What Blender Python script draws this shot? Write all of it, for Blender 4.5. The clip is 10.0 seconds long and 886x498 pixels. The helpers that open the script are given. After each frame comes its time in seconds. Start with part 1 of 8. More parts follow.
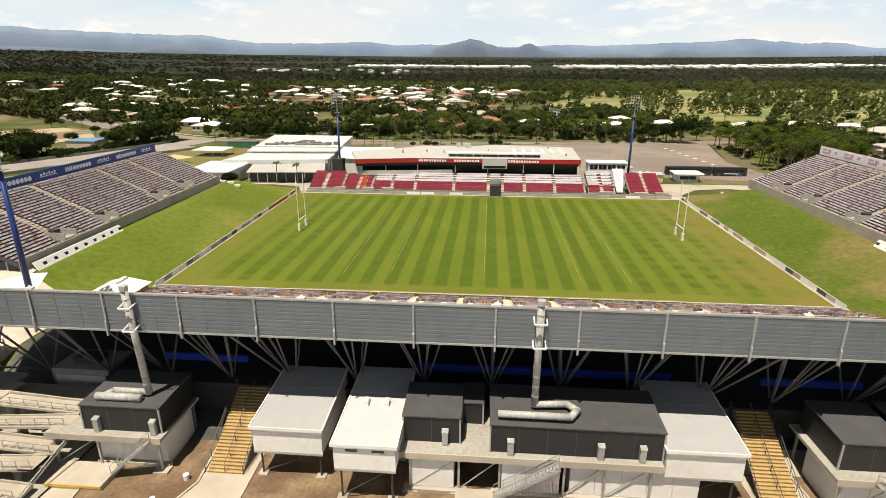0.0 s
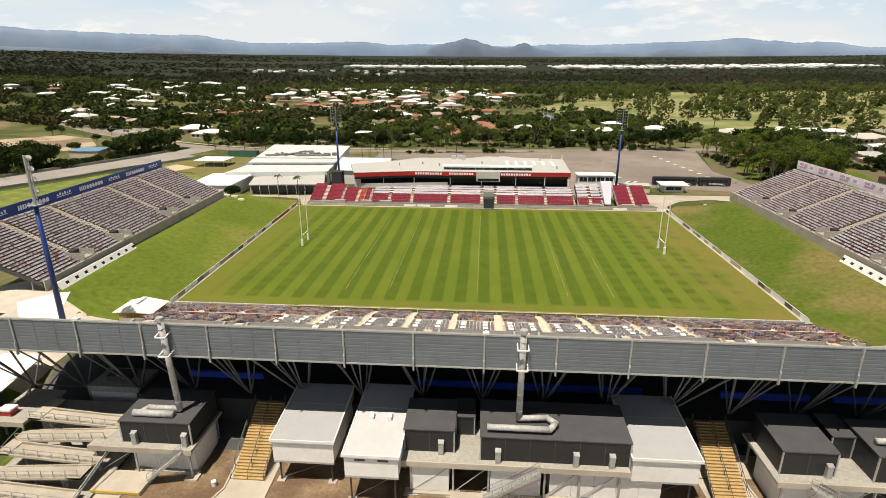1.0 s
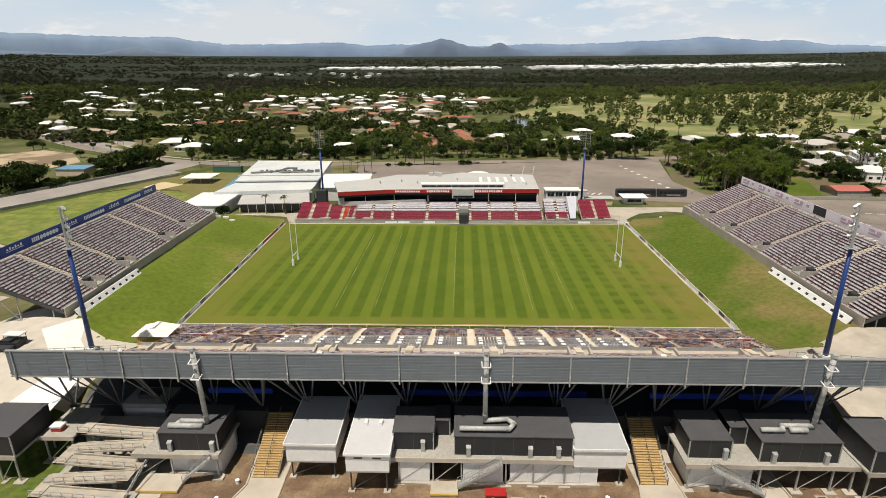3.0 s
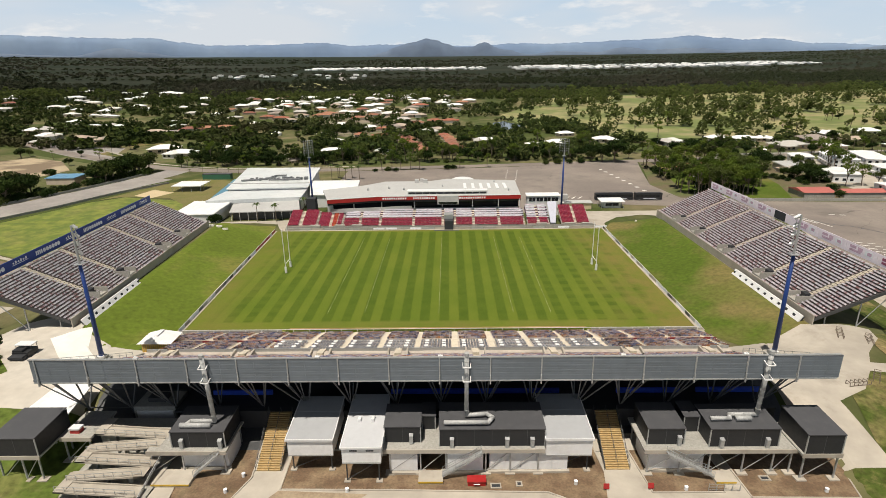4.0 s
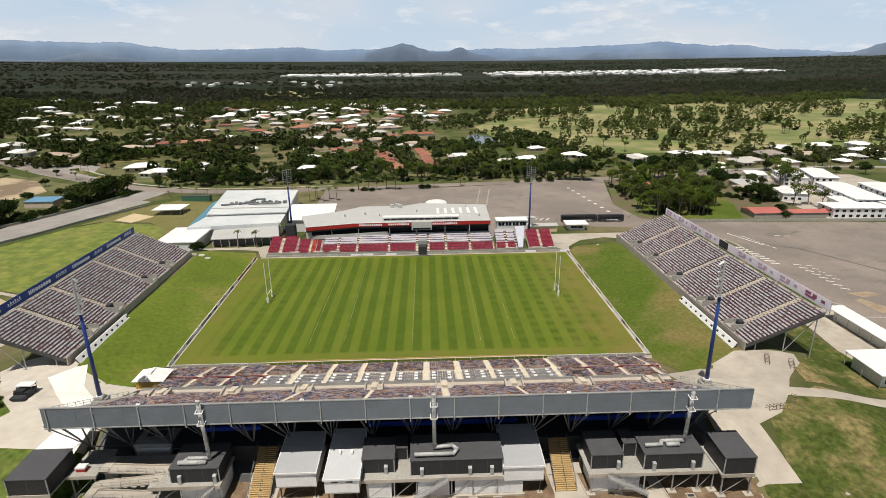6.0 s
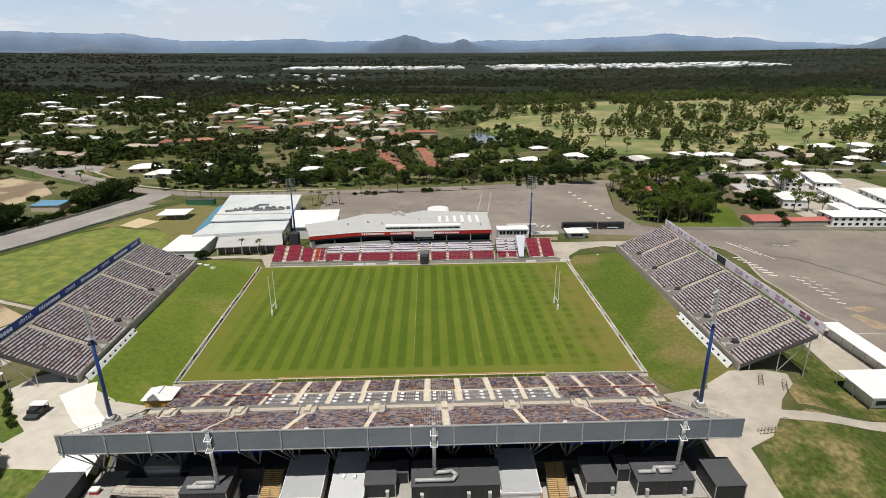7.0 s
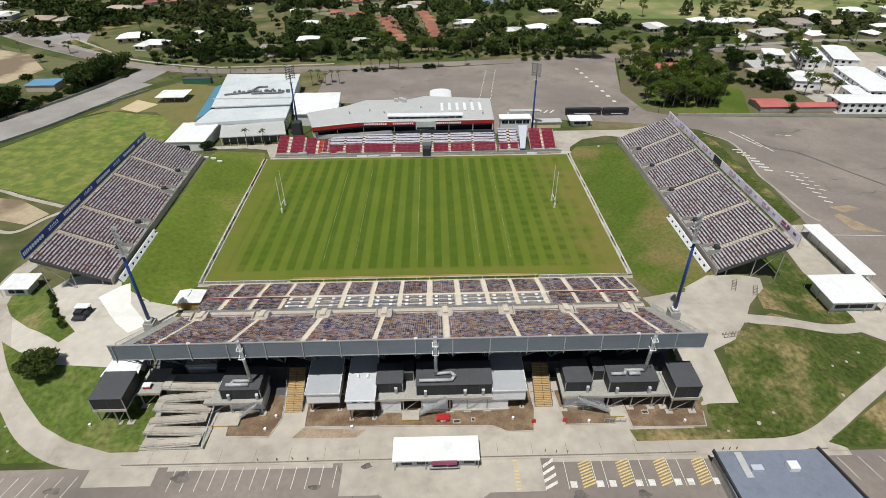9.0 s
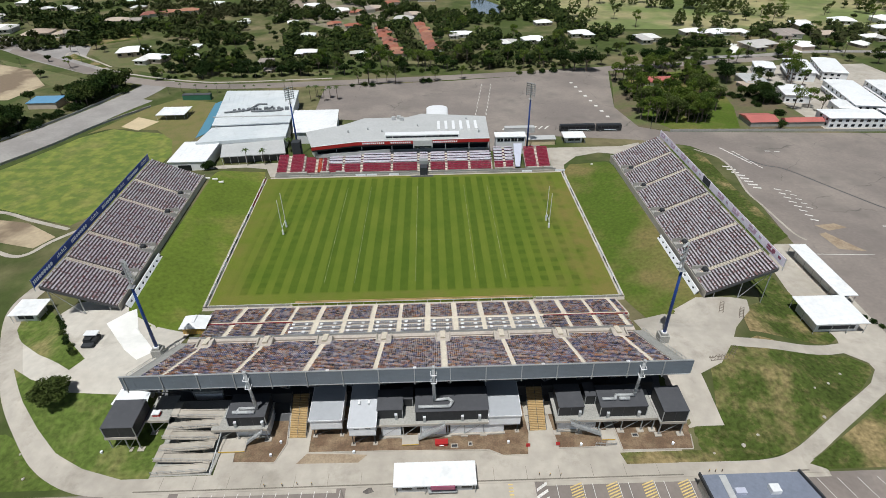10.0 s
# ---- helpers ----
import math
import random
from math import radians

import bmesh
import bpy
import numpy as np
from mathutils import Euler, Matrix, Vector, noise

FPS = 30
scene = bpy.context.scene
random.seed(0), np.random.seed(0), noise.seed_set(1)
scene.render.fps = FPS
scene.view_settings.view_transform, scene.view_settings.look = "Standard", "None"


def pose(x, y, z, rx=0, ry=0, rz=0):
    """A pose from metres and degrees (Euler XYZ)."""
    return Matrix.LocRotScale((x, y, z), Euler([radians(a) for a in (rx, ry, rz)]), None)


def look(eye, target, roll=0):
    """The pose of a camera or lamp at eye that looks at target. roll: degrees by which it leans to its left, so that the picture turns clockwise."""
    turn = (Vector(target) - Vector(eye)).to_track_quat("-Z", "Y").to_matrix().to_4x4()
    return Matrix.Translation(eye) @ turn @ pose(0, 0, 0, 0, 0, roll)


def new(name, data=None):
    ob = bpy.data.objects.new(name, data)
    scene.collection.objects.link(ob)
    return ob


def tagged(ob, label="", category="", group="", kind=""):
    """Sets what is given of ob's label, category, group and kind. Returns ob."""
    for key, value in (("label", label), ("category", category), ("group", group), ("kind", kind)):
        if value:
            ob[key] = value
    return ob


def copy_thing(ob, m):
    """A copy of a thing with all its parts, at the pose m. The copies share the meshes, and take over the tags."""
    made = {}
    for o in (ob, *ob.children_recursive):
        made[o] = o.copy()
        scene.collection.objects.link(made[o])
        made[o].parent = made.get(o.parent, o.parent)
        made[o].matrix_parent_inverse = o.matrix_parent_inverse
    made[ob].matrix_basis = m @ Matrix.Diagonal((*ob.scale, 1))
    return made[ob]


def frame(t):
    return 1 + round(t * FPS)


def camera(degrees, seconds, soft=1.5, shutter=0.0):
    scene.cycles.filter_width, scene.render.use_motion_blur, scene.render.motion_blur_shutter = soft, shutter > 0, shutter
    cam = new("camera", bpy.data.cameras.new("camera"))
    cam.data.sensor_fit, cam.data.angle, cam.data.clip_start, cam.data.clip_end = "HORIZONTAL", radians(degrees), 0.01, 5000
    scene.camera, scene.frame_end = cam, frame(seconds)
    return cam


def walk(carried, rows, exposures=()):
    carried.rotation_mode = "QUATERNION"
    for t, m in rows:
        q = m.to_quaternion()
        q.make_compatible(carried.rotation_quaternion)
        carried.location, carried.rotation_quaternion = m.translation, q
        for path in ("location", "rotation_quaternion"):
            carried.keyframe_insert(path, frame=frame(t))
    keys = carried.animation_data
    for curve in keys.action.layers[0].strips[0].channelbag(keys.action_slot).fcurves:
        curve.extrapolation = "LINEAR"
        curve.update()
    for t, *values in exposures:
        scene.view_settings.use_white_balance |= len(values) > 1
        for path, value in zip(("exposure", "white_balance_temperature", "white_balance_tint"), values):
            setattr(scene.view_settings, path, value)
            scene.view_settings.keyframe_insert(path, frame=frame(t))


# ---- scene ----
cam = camera(78.2, 10.0, soft=0.85)
PATH = [
    (0, (0.256, -140.358, 41.079), (0.098, -138.463, 40.458), 0.1),
    (0.5, (0.463, -143.913, 44.306), (0.313, -142.019, 43.682), 0.0),
    (1, (0.838, -146.74, 47.534), (0.695, -144.846, 46.909), 0.0),
    (1.5, (1.202, -149.642, 50.675), (1.067, -147.747, 50.048), -0.1),
    (2, (1.491, -152.676, 53.218), (1.361, -150.782, 52.589), -0.2),
    (2.5, (1.792, -156.025, 55.344), (1.689, -154.129, 54.716), -0.3),
    (4, (3.18, -167.453, 62.498), (3.154, -165.556, 61.866), -0.8),
    (4.5, (3.75, -171.403, 65.016), (3.73, -169.505, 64.384), -0.8),
    (5, (4.474, -174.432, 68.057), (4.464, -172.534, 67.427), -0.7),
    (5.5, (5.033, -175.818, 71.442), (5.107, -173.921, 70.813), -0.7),
    (6, (5.216, -176.379, 75.107), (5.27, -174.48, 74.484), -0.7),
    (7.3, (5.9, -176.896, 85.839), (5.941, -175.018, 85.153), -0.6),
    (7.5, (6.087, -177.181, 87.501), (6.122, -175.373, 86.646), -0.6),
    (8, (6.334, -177.357, 92.394), (6.361, -175.67, 91.319), -0.6),
    (8.5, (6.233, -177.434, 96.494), (6.256, -175.77, 95.385), -0.6),
    (9, (6.325, -177.522, 99.599), (6.348, -175.86, 98.487), -0.7),
    (9.5, (6.624, -177.641, 103.783), (6.649, -175.978, 102.672), -0.8),
    (10, (6.509, -177.871, 108.372), (6.541, -176.207, 107.262), -0.9),
]
walk(cam, [(t, look(eye, target, roll)) for t, eye, target, roll in PATH],
     [(0, 0.37, 7700, 10), (1, 0.27, 7500, 10), (2, 0.14, 7300, 10), (4, 0.04, 7000, 10), (6, 0.0, 6800, 10), (7.3, -0.05, 6500, 9), (8, -0.1, 6350, 8), (9, -0.1, 6200, 8), (10, -0.12, 6000, 8)])

# ---- sky, sun ----
SUN_EL, SUN_AZ = 70.0, 206.0  # degrees; azimuth clockwise from +y
world = bpy.data.worlds.new("world")
scene.world = world
world.use_nodes = True
wn = world.node_tree.nodes
sky = wn.new("ShaderNodeTexSky")
sky.sky_type, sky.sun_disc = "NISHITA", False
sky.sun_elevation, sky.sun_rotation = radians(SUN_EL), radians(SUN_AZ)
sky.air_density, sky.dust_density = 1.0, 2.0
wn["Background"].inputs[1].default_value = 0.016
world.node_tree.links.new(sky.outputs[0], wn["Background"].inputs[0])
sun_data = bpy.data.lights.new("sun", "SUN")
sun_data.energy, sun_data.angle, sun_data.color = 5.0, radians(0.6), (1.0, 0.96, 0.9)
sun = new("sun", sun_data)
sun_from = Vector((math.sin(radians(SUN_AZ)) * math.cos(radians(SUN_EL)), math.cos(radians(SUN_AZ)) * math.cos(radians(SUN_EL)), math.sin(radians(SUN_EL))))
sun.matrix_world = look(sun_from * 400, (0, 0, 0))


# ---- materials ----
def nodes_of(name):
    m = bpy.data.materials.new(name)
    m.use_nodes = True
    t = m.node_tree
    return m, t.nodes, t.links, t.nodes["Principled BSDF"]


def noise_node(n, l, vec, scale, detail=3.0, rough=0.55):
    t = n.new("ShaderNodeTexNoise")
    t.inputs["Scale"].default_value, t.inputs["Detail"].default_value, t.inputs["Roughness"].default_value = scale, detail, rough
    l.new(vec, t.inputs["Vector"])
    return t.outputs["Fac"]


def span(n, l, value, a, b, lo, hi):
    t = n.new("ShaderNodeMapRange")
    for k, v in zip(("From Min", "From Max", "To Min", "To Max"), (a, b, lo, hi)):
        t.inputs[k].default_value = v
    l.new(value, t.inputs["Value"])
    return t.outputs[0]


def blend(n, l, fac, a, b, mode="MIX"):
    t = n.new("ShaderNodeMix")
    t.data_type, t.blend_type = "RGBA", mode
    for sock, v in ((t.inputs[0], fac), (t.inputs[6], a), (t.inputs[7], b)):
        if hasattr(v, "is_output"):
            l.new(v, sock)
        elif isinstance(v, (int, float)):
            sock.default_value = v
        else:
            sock.default_value = (*v, 1)
    return t.outputs[2]


def calc(n, l, op, a, b=0.0):
    t = n.new("ShaderNodeMath")
    t.operation = op
    for sock, v in ((t.inputs[0], a), (t.inputs[1], b)):
        if hasattr(v, "is_output"):
            l.new(v, sock)
        else:
            sock.default_value = v
    return t.outputs[0]


def palette(n, l, value, colours):
    t = n.new("ShaderNodeValToRGB")
    t.color_ramp.interpolation = "CONSTANT"
    e = t.color_ramp.elements
    while len(e) < len(colours):
        e.new(0.5)
    for i, c in enumerate(colours):
        e[i].position, e[i].color = i / len(colours), (*c, 1)
    l.new(value, t.inputs[0])
    return t.outputs[0]


def surface(name, base, rough=0.7, metal=0.0, second=None, big=0.12, small=1.6, var=0.25, bump=0.2, edge=(0.42, 0.62),
            islands=None, objects=None, local=False, dirt=None, dirt_scale=0.35, gloss=None, cracks=None, cells=0.0, sheen=0.0):
    """A worn surface: two scales of noise, an optional second colour in patches, stains, and colours picked by piece or by thing."""
    m, n, l, p = nodes_of(name)
    geo = n.new("ShaderNodeNewGeometry")
    if local:
        vec = n.new("ShaderNodeTexCoord").outputs["Object"]
    else:
        vec = geo.outputs["Position"]
    col = base
    if islands:
        col = palette(n, l, geo.outputs["Random Per Island"], islands)
        if cells:
            cell = n.new("ShaderNodeTexVoronoi")
            cell.inputs["Scale"].default_value = cells
            l.new(vec, cell.inputs["Vector"])
            tone = n.new("ShaderNodeSeparateColor")
            l.new(cell.outputs["Color"], tone.inputs[0])
            col = blend(n, l, 0.72, col, palette(n, l, tone.outputs[0], islands))
    if objects:
        col = palette(n, l, n.new("ShaderNodeObjectInfo").outputs["Random"], objects)
    large, fine = noise_node(n, l, vec, big, 4.0), noise_node(n, l, vec, small, 4.0)
    if second:
        col = blend(n, l, span(n, l, large, edge[0], edge[1], 0, 1), col, second)
    if dirt:
        col = blend(n, l, span(n, l, noise_node(n, l, vec, dirt_scale, 6.0, 0.7), 0.52, 0.72, 0, 0.7), col, dirt)
    if cracks:
        warp = n.new("ShaderNodeVectorMath")
        warp.operation = "MULTIPLY_ADD"
        wobble = n.new("ShaderNodeTexNoise")
        wobble.inputs["Scale"].default_value = 0.12
        l.new(vec, wobble.inputs["Vector"])
        l.new(wobble.outputs["Color"], warp.inputs[0])
        warp.inputs[1].default_value = (9, 9, 0)
        l.new(vec, warp.inputs[2])
        web = n.new("ShaderNodeTexVoronoi")
        web.feature = "DISTANCE_TO_EDGE"
        web.inputs["Scale"].default_value = cracks
        l.new(warp.outputs[0], web.inputs["Vector"])
        line = span(n, l, web.outputs["Distance"], 0.0, 0.22 * cracks, 0.75, 0)
        col = blend(n, l, calc(n, l, "MULTIPLY", line, span(n, l, noise_node(n, l, vec, 0.05, 3), 0.45, 0.6, 0, 1)), col, (0.07, 0.062, 0.055))
    shade = calc(n, l, "MULTIPLY", span(n, l, large, 0.25, 0.75, 1 - var * 0.6, 1 + var * 0.6), span(n, l, fine, 0.25, 0.75, 1 - var, 1 + var))
    grey = n.new("ShaderNodeCombineColor")
    for i in range(3):
        l.new(shade, grey.inputs[i])
    l.new(blend(n, l, 1.0, col, grey.outputs[0], "MULTIPLY"), p.inputs["Base Color"])
    l.new(span(n, l, fine, 0.3, 0.7, max(0.05, rough - 0.08), min(1, rough + 0.08)), p.inputs["Roughness"])
    p.inputs["Metallic"].default_value = metal
    if sheen:
        p.inputs["Sheen Weight"].default_value, p.inputs["Sheen Roughness"].default_value, p.inputs["Sheen Tint"].default_value = sheen, 0.6, (0.75, 0.8, 0.22, 1)
    if gloss is not None:
        p.inputs["Specular IOR Level"].default_value = gloss
    if bump:
        b = n.new("ShaderNodeBump")
        b.inputs["Strength"].default_value, b.inputs["Distance"].default_value = bump, 0.05
        l.new(fine, b.inputs["Height"])
        l.new(b.outputs[0], p.inputs["Normal"])
    return m


def turf_material():
    """Mown turf: light and dark bands 2.5 m wide across the pitch, cross-mown near the ends, dry round the rim."""
    m, n, l, p = nodes_of("pitch_turf")
    pos = n.new("ShaderNodeNewGeometry").outputs["Position"]
    xyz = n.new("ShaderNodeSeparateXYZ")
    l.new(pos, xyz.inputs[0])
    x, y = xyz.outputs[0], xyz.outputs[1]
    wob = calc(n, l, "MULTIPLY", calc(n, l, "SUBTRACT", noise_node(n, l, pos, 0.5), 0.5), 0.5)
    xs = calc(n, l, "ADD", x, wob)
    fx = calc(n, l, "ABSOLUTE", calc(n, l, "SUBTRACT", calc(n, l, "FRACT", calc(n, l, "ADD", calc(n, l, "MULTIPLY", xs, 0.1942), 99.96)), 0.25))
    fx = calc(n, l, "MINIMUM", fx, calc(n, l, "SUBTRACT", 1.0, fx))
    bandx = span(n, l, fx, 0.22, 0.28, 1, 0)
    fy = calc(n, l, "ABSOLUTE", calc(n, l, "SUBTRACT", calc(n, l, "FRACT", calc(n, l, "ADD", calc(n, l, "MULTIPLY", calc(n, l, "ADD", y, wob), 0.19), 100.0)), 0.5))
    bandy = span(n, l, fy, 0.2, 0.3, 0, 1)
    ends = calc(n, l, "MAXIMUM", span(n, l, x, 20, 44, 0, 0.55), span(n, l, x, -34, -48, 0, 0.28))
    cross = calc(n, l, "SUBTRACT", 1.0, calc(n, l, "MULTIPLY", ends, bandy))
    dark = calc(n, l, "MULTIPLY", bandx, cross)
    inside = calc(n, l, "MULTIPLY", calc(n, l, "MULTIPLY", span(n, l, y, -39.6, -38.4, 0, 1), span(n, l, y, 42, 43, 1, 0)), span(n, l, calc(n, l, "ABSOLUTE", x), 58, 61, 1, 0))
    dark = calc(n, l, "MULTIPLY", dark, inside)
    light = blend(n, l, span(n, l, noise_node(n, l, pos, 0.06, 4), 0.38, 0.62, 0, 1), (0.088, 0.128, 0.012), (0.112, 0.144, 0.016))
    deep = blend(n, l, span(n, l, noise_node(n, l, pos, 0.09, 4), 0.35, 0.65, 0, 1), (0.043, 0.080, 0.005), (0.055, 0.091, 0.007))
    col = blend(n, l, calc(n, l, "MULTIPLY", dark, span(n, l, noise_node(n, l, pos, 0.25, 4), 0.3, 0.7, 0.6, 0.95)), light, deep)
    rim = calc(n, l, "SUBTRACT", 1.0, inside)
    far_x = calc(n, l, "MAXIMUM", span(n, l, x, 42, 58, 0, 1), span(n, l, x, -52, -64, 0, 0.7))
    dry = calc(n, l, "MULTIPLY", calc(n, l, "MAXIMUM", calc(n, l, "MULTIPLY", rim, 0.55), far_x), span(n, l, noise_node(n, l, pos, 0.09, 5, 0.65), 0.38, 0.62, 0.1, 0.85))
    col = blend(n, l, dry, col, (0.17, 0.138, 0.04))
    g = noise_node(n, l, pos, 3.0, 5, 0.7)
    grey = n.new("ShaderNodeCombineColor")
    for i in range(3):
        l.new(span(n, l, g, 0.25, 0.75, 0.8, 1.2), grey.inputs[i])
    l.new(blend(n, l, 1.0, col, grey.outputs[0], "MULTIPLY"), p.inputs["Base Color"])
    p.inputs["Roughness"].default_value = 0.9
    p.inputs["Sheen Weight"].default_value, p.inputs["Sheen Roughness"].default_value, p.inputs["Sheen Tint"].default_value = 0.07, 0.6, (0.75, 0.8, 0.22, 1)
    p.inputs["Specular IOR Level"].default_value = 0.15
    b = n.new("ShaderNodeBump")
    b.inputs["Strength"].default_value, b.inputs["Distance"].default_value = 0.4, 0.06
    l.new(g, b.inputs["Height"])
    l.new(b.outputs[0], p.inputs["Normal"])
    return m


TURF = turf_material()
BANK = surface("bank_grass", (0.096, 0.136, 0.018), 0.95, second=(0.155, 0.14, 0.042), big=0.035, small=0.8, var=0.3, edge=(0.54, 0.7), bump=0.4, dirt=(0.07, 0.10, 0.018), dirt_scale=0.09, gloss=0.08, sheen=0.14)
WORN_BANK = surface("worn_bank_grass", (0.074, 0.112, 0.016), 0.95, second=(0.15, 0.125, 0.048), big=0.032, small=0.9, var=0.28, edge=(0.46, 0.63), bump=0.4, dirt=(0.12, 0.115, 0.035), dirt_scale=0.1, gloss=0.08, sheen=0.06)
GREEN_LAWN = surface("green_lawn_grass", (0.088, 0.124, 0.026), 0.95, second=(0.19, 0.165, 0.07), big=0.05, small=0.8, var=0.4, edge=(0.52, 0.66), bump=0.5, dirt=(0.14, 0.135, 0.05), dirt_scale=0.25, gloss=0.08, sheen=0.06)
LAWN = surface("lawn_grass", (0.060, 0.082, 0.018), 0.95, second=(0.20, 0.155, 0.075), big=0.06, small=0.9, var=0.5, edge=(0.5, 0.62), bump=0.5, dirt=(0.19, 0.15, 0.07), dirt_scale=0.3, gloss=0.08)
def plain_material():
    """Grass and tan earth near the town; dark bushland floor with greyer clearings across the plain."""
    m, n, l, p = nodes_of("plain_ground")
    pos = n.new("ShaderNodeNewGeometry").outputs["Position"]
    far = n.new("ShaderNodeVectorMath")
    far.operation = "LENGTH"
    l.new(pos, far.inputs[0])
    near = blend(n, l, span(n, l, noise_node(n, l, pos, 0.02, 5), 0.45, 0.68, 0, 1), (0.062, 0.080, 0.024), (0.20, 0.165, 0.095))
    long = n.new("ShaderNodeMapping")
    long.inputs["Scale"].default_value = (0.35, 1.6, 1.0)
    l.new(pos, long.inputs[0])
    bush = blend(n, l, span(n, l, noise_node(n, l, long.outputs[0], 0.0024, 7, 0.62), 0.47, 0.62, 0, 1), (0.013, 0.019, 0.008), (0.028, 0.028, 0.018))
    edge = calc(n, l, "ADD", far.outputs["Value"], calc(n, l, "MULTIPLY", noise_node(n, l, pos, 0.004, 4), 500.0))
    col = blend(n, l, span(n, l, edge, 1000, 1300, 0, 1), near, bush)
    grain = noise_node(n, l, pos, 0.09, 8, 0.75)
    grey = n.new("ShaderNodeCombineColor")
    for i in range(3):
        l.new(span(n, l, grain, 0.25, 0.75, 0.65, 1.35), grey.inputs[i])
    l.new(blend(n, l, 1.0, col, grey.outputs[0], "MULTIPLY"), p.inputs["Base Color"])
    p.inputs["Roughness"].default_value = 0.95
    p.inputs["Specular IOR Level"].default_value = 0.1
    return m


SCRUB = plain_material()
OVAL = surface("oval_grass", (0.095, 0.135, 0.017), 0.95, second=(0.16, 0.18, 0.028), big=0.17, small=0.4, var=0.25, edge=(0.44, 0.6), dirt=(0.19, 0.17, 0.05), dirt_scale=0.05, sheen=0.12)
GOLF = surface("fairway_grass", (0.14, 0.175, 0.05), 0.95, second=(0.26, 0.23, 0.11), big=0.016, small=0.1, var=0.25, edge=(0.42, 0.58), dirt=(0.10, 0.10, 0.04), dirt_scale=0.02, sheen=0.06)
EARTH = surface("bare_brown_earth", (0.14, 0.088, 0.052), 0.95, second=(0.20, 0.14, 0.085), big=0.25, small=2.5, var=0.3, bump=0.5, dirt=(0.11, 0.09, 0.05))
SAND = surface("pale_sand", (0.50, 0.40, 0.25), 0.95, big=0.2, small=2, var=0.15)
CONC = surface("pale_concrete_paving", (0.43, 0.388, 0.328), 0.85, second=(0.345, 0.31, 0.26), big=0.06, small=0.35, var=0.13, dirt=(0.22, 0.19, 0.15), dirt_scale=0.09, bump=0.03)
BRIGHT_CONC = surface("bright_concrete_paving", (0.52, 0.48, 0.415), 0.85, second=(0.45, 0.41, 0.35), big=0.06, small=0.35, var=0.12, dirt=(0.32, 0.28, 0.23), dirt_scale=0.09, bump=0.03)
NEW_CONC = surface("new_white_concrete", (0.74, 0.72, 0.67), 0.8, big=0.1, small=0.5, var=0.06, bump=0.03)
CONC_WALL = surface("weathered_concrete", (0.32, 0.31, 0.28), 0.85, big=0.3, small=2.5, var=0.2, dirt=(0.2, 0.19, 0.16), dirt_scale=0.6)
STEP = surface("terrace_concrete", (0.42, 0.37, 0.32), 0.85, big=0.2, small=2.0, var=0.2, dirt=(0.24, 0.2, 0.16), dirt_scale=0.5)
DUSK_STEP = surface("plum_terrace_boards", (0.10, 0.05, 0.075), 0.8, big=0.2, small=2.0, var=0.2)
END_STEP = surface("brown_terrace_boards", (0.082, 0.064, 0.063), 0.85, big=0.2, small=2.0, var=0.2)
AISLE = surface("cream_aisle_concrete", (0.56, 0.50, 0.40), 0.85, big=0.3, small=2.0, var=0.15)
ASPHALT = surface("old_asphalt", (0.195, 0.165, 0.145), 0.9, second=(0.235, 0.20, 0.172), big=0.03, small=0.8, var=0.15, dirt=(0.125, 0.11, 0.096), dirt_scale=0.05, cracks=0.03)
ROAD = surface("road_asphalt", (0.255, 0.235, 0.22), 0.9, second=(0.30, 0.28, 0.26), big=0.05, small=0.8, var=0.12)
LINE = surface("road_paint", (0.62, 0.60, 0.56), 0.7, big=0.5, small=2.0, var=0.2, dirt=(0.3, 0.28, 0.26), dirt_scale=0.8)
YELLOW_LINE = surface("yellow_road_paint", (0.62, 0.47, 0.16), 0.7, big=0.5, small=2, var=0.2, dirt=(0.3, 0.26, 0.2), dirt_scale=0.8)
TURF_LINE = surface("worn_turf_line", (0.26, 0.29, 0.12), 0.9, second=(0.10, 0.13, 0.03), big=0.35, small=2.0, var=0.2, edge=(0.45, 0.55))
CLADDING = surface("grey_metal_cladding", (0.145, 0.17, 0.194), 0.5, 0.15, big=0.15, small=0.8, var=0.1, dirt=(0.135, 0.155, 0.175), dirt_scale=0.4, bump=0.05)
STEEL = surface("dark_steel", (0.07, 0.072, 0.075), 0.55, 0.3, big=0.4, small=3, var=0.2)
GREY_STEEL = surface("galvanised_steel", (0.42, 0.43, 0.43), 0.45, 0.5, big=0.5, small=4, var=0.15, bump=0.05)
DUCT = surface("dull_galvanised_duct", (0.40, 0.405, 0.40), 0.62, 0.12, big=0.5, small=4, var=0.2, bump=0.1, dirt=(0.24, 0.235, 0.22), dirt_scale=0.9)
STRUT = surface("grey_painted_struts", (0.13, 0.133, 0.138), 0.55, 0.2, big=0.4, small=3, var=0.2)
# near-black: painted shade in openings and undercroft, and the colour of black parts
BLACK_AND_SHADE = surface("black_paint_and_shade", (0.028, 0.03, 0.034), 0.8, big=0.3, small=2, var=0.2)
WHITE = surface("white_painted_metal", (0.70, 0.70, 0.70), 0.45, big=0.2, small=1.5, var=0.06, bump=0.03, dirt=(0.62, 0.61, 0.58), dirt_scale=0.3)
WHITE_ROOF = surface("white_sheet_roof", (0.74, 0.74, 0.73), 0.5, big=0.1, small=0.8, var=0.08, dirt=(0.56, 0.56, 0.55), dirt_scale=0.12, bump=0.05)
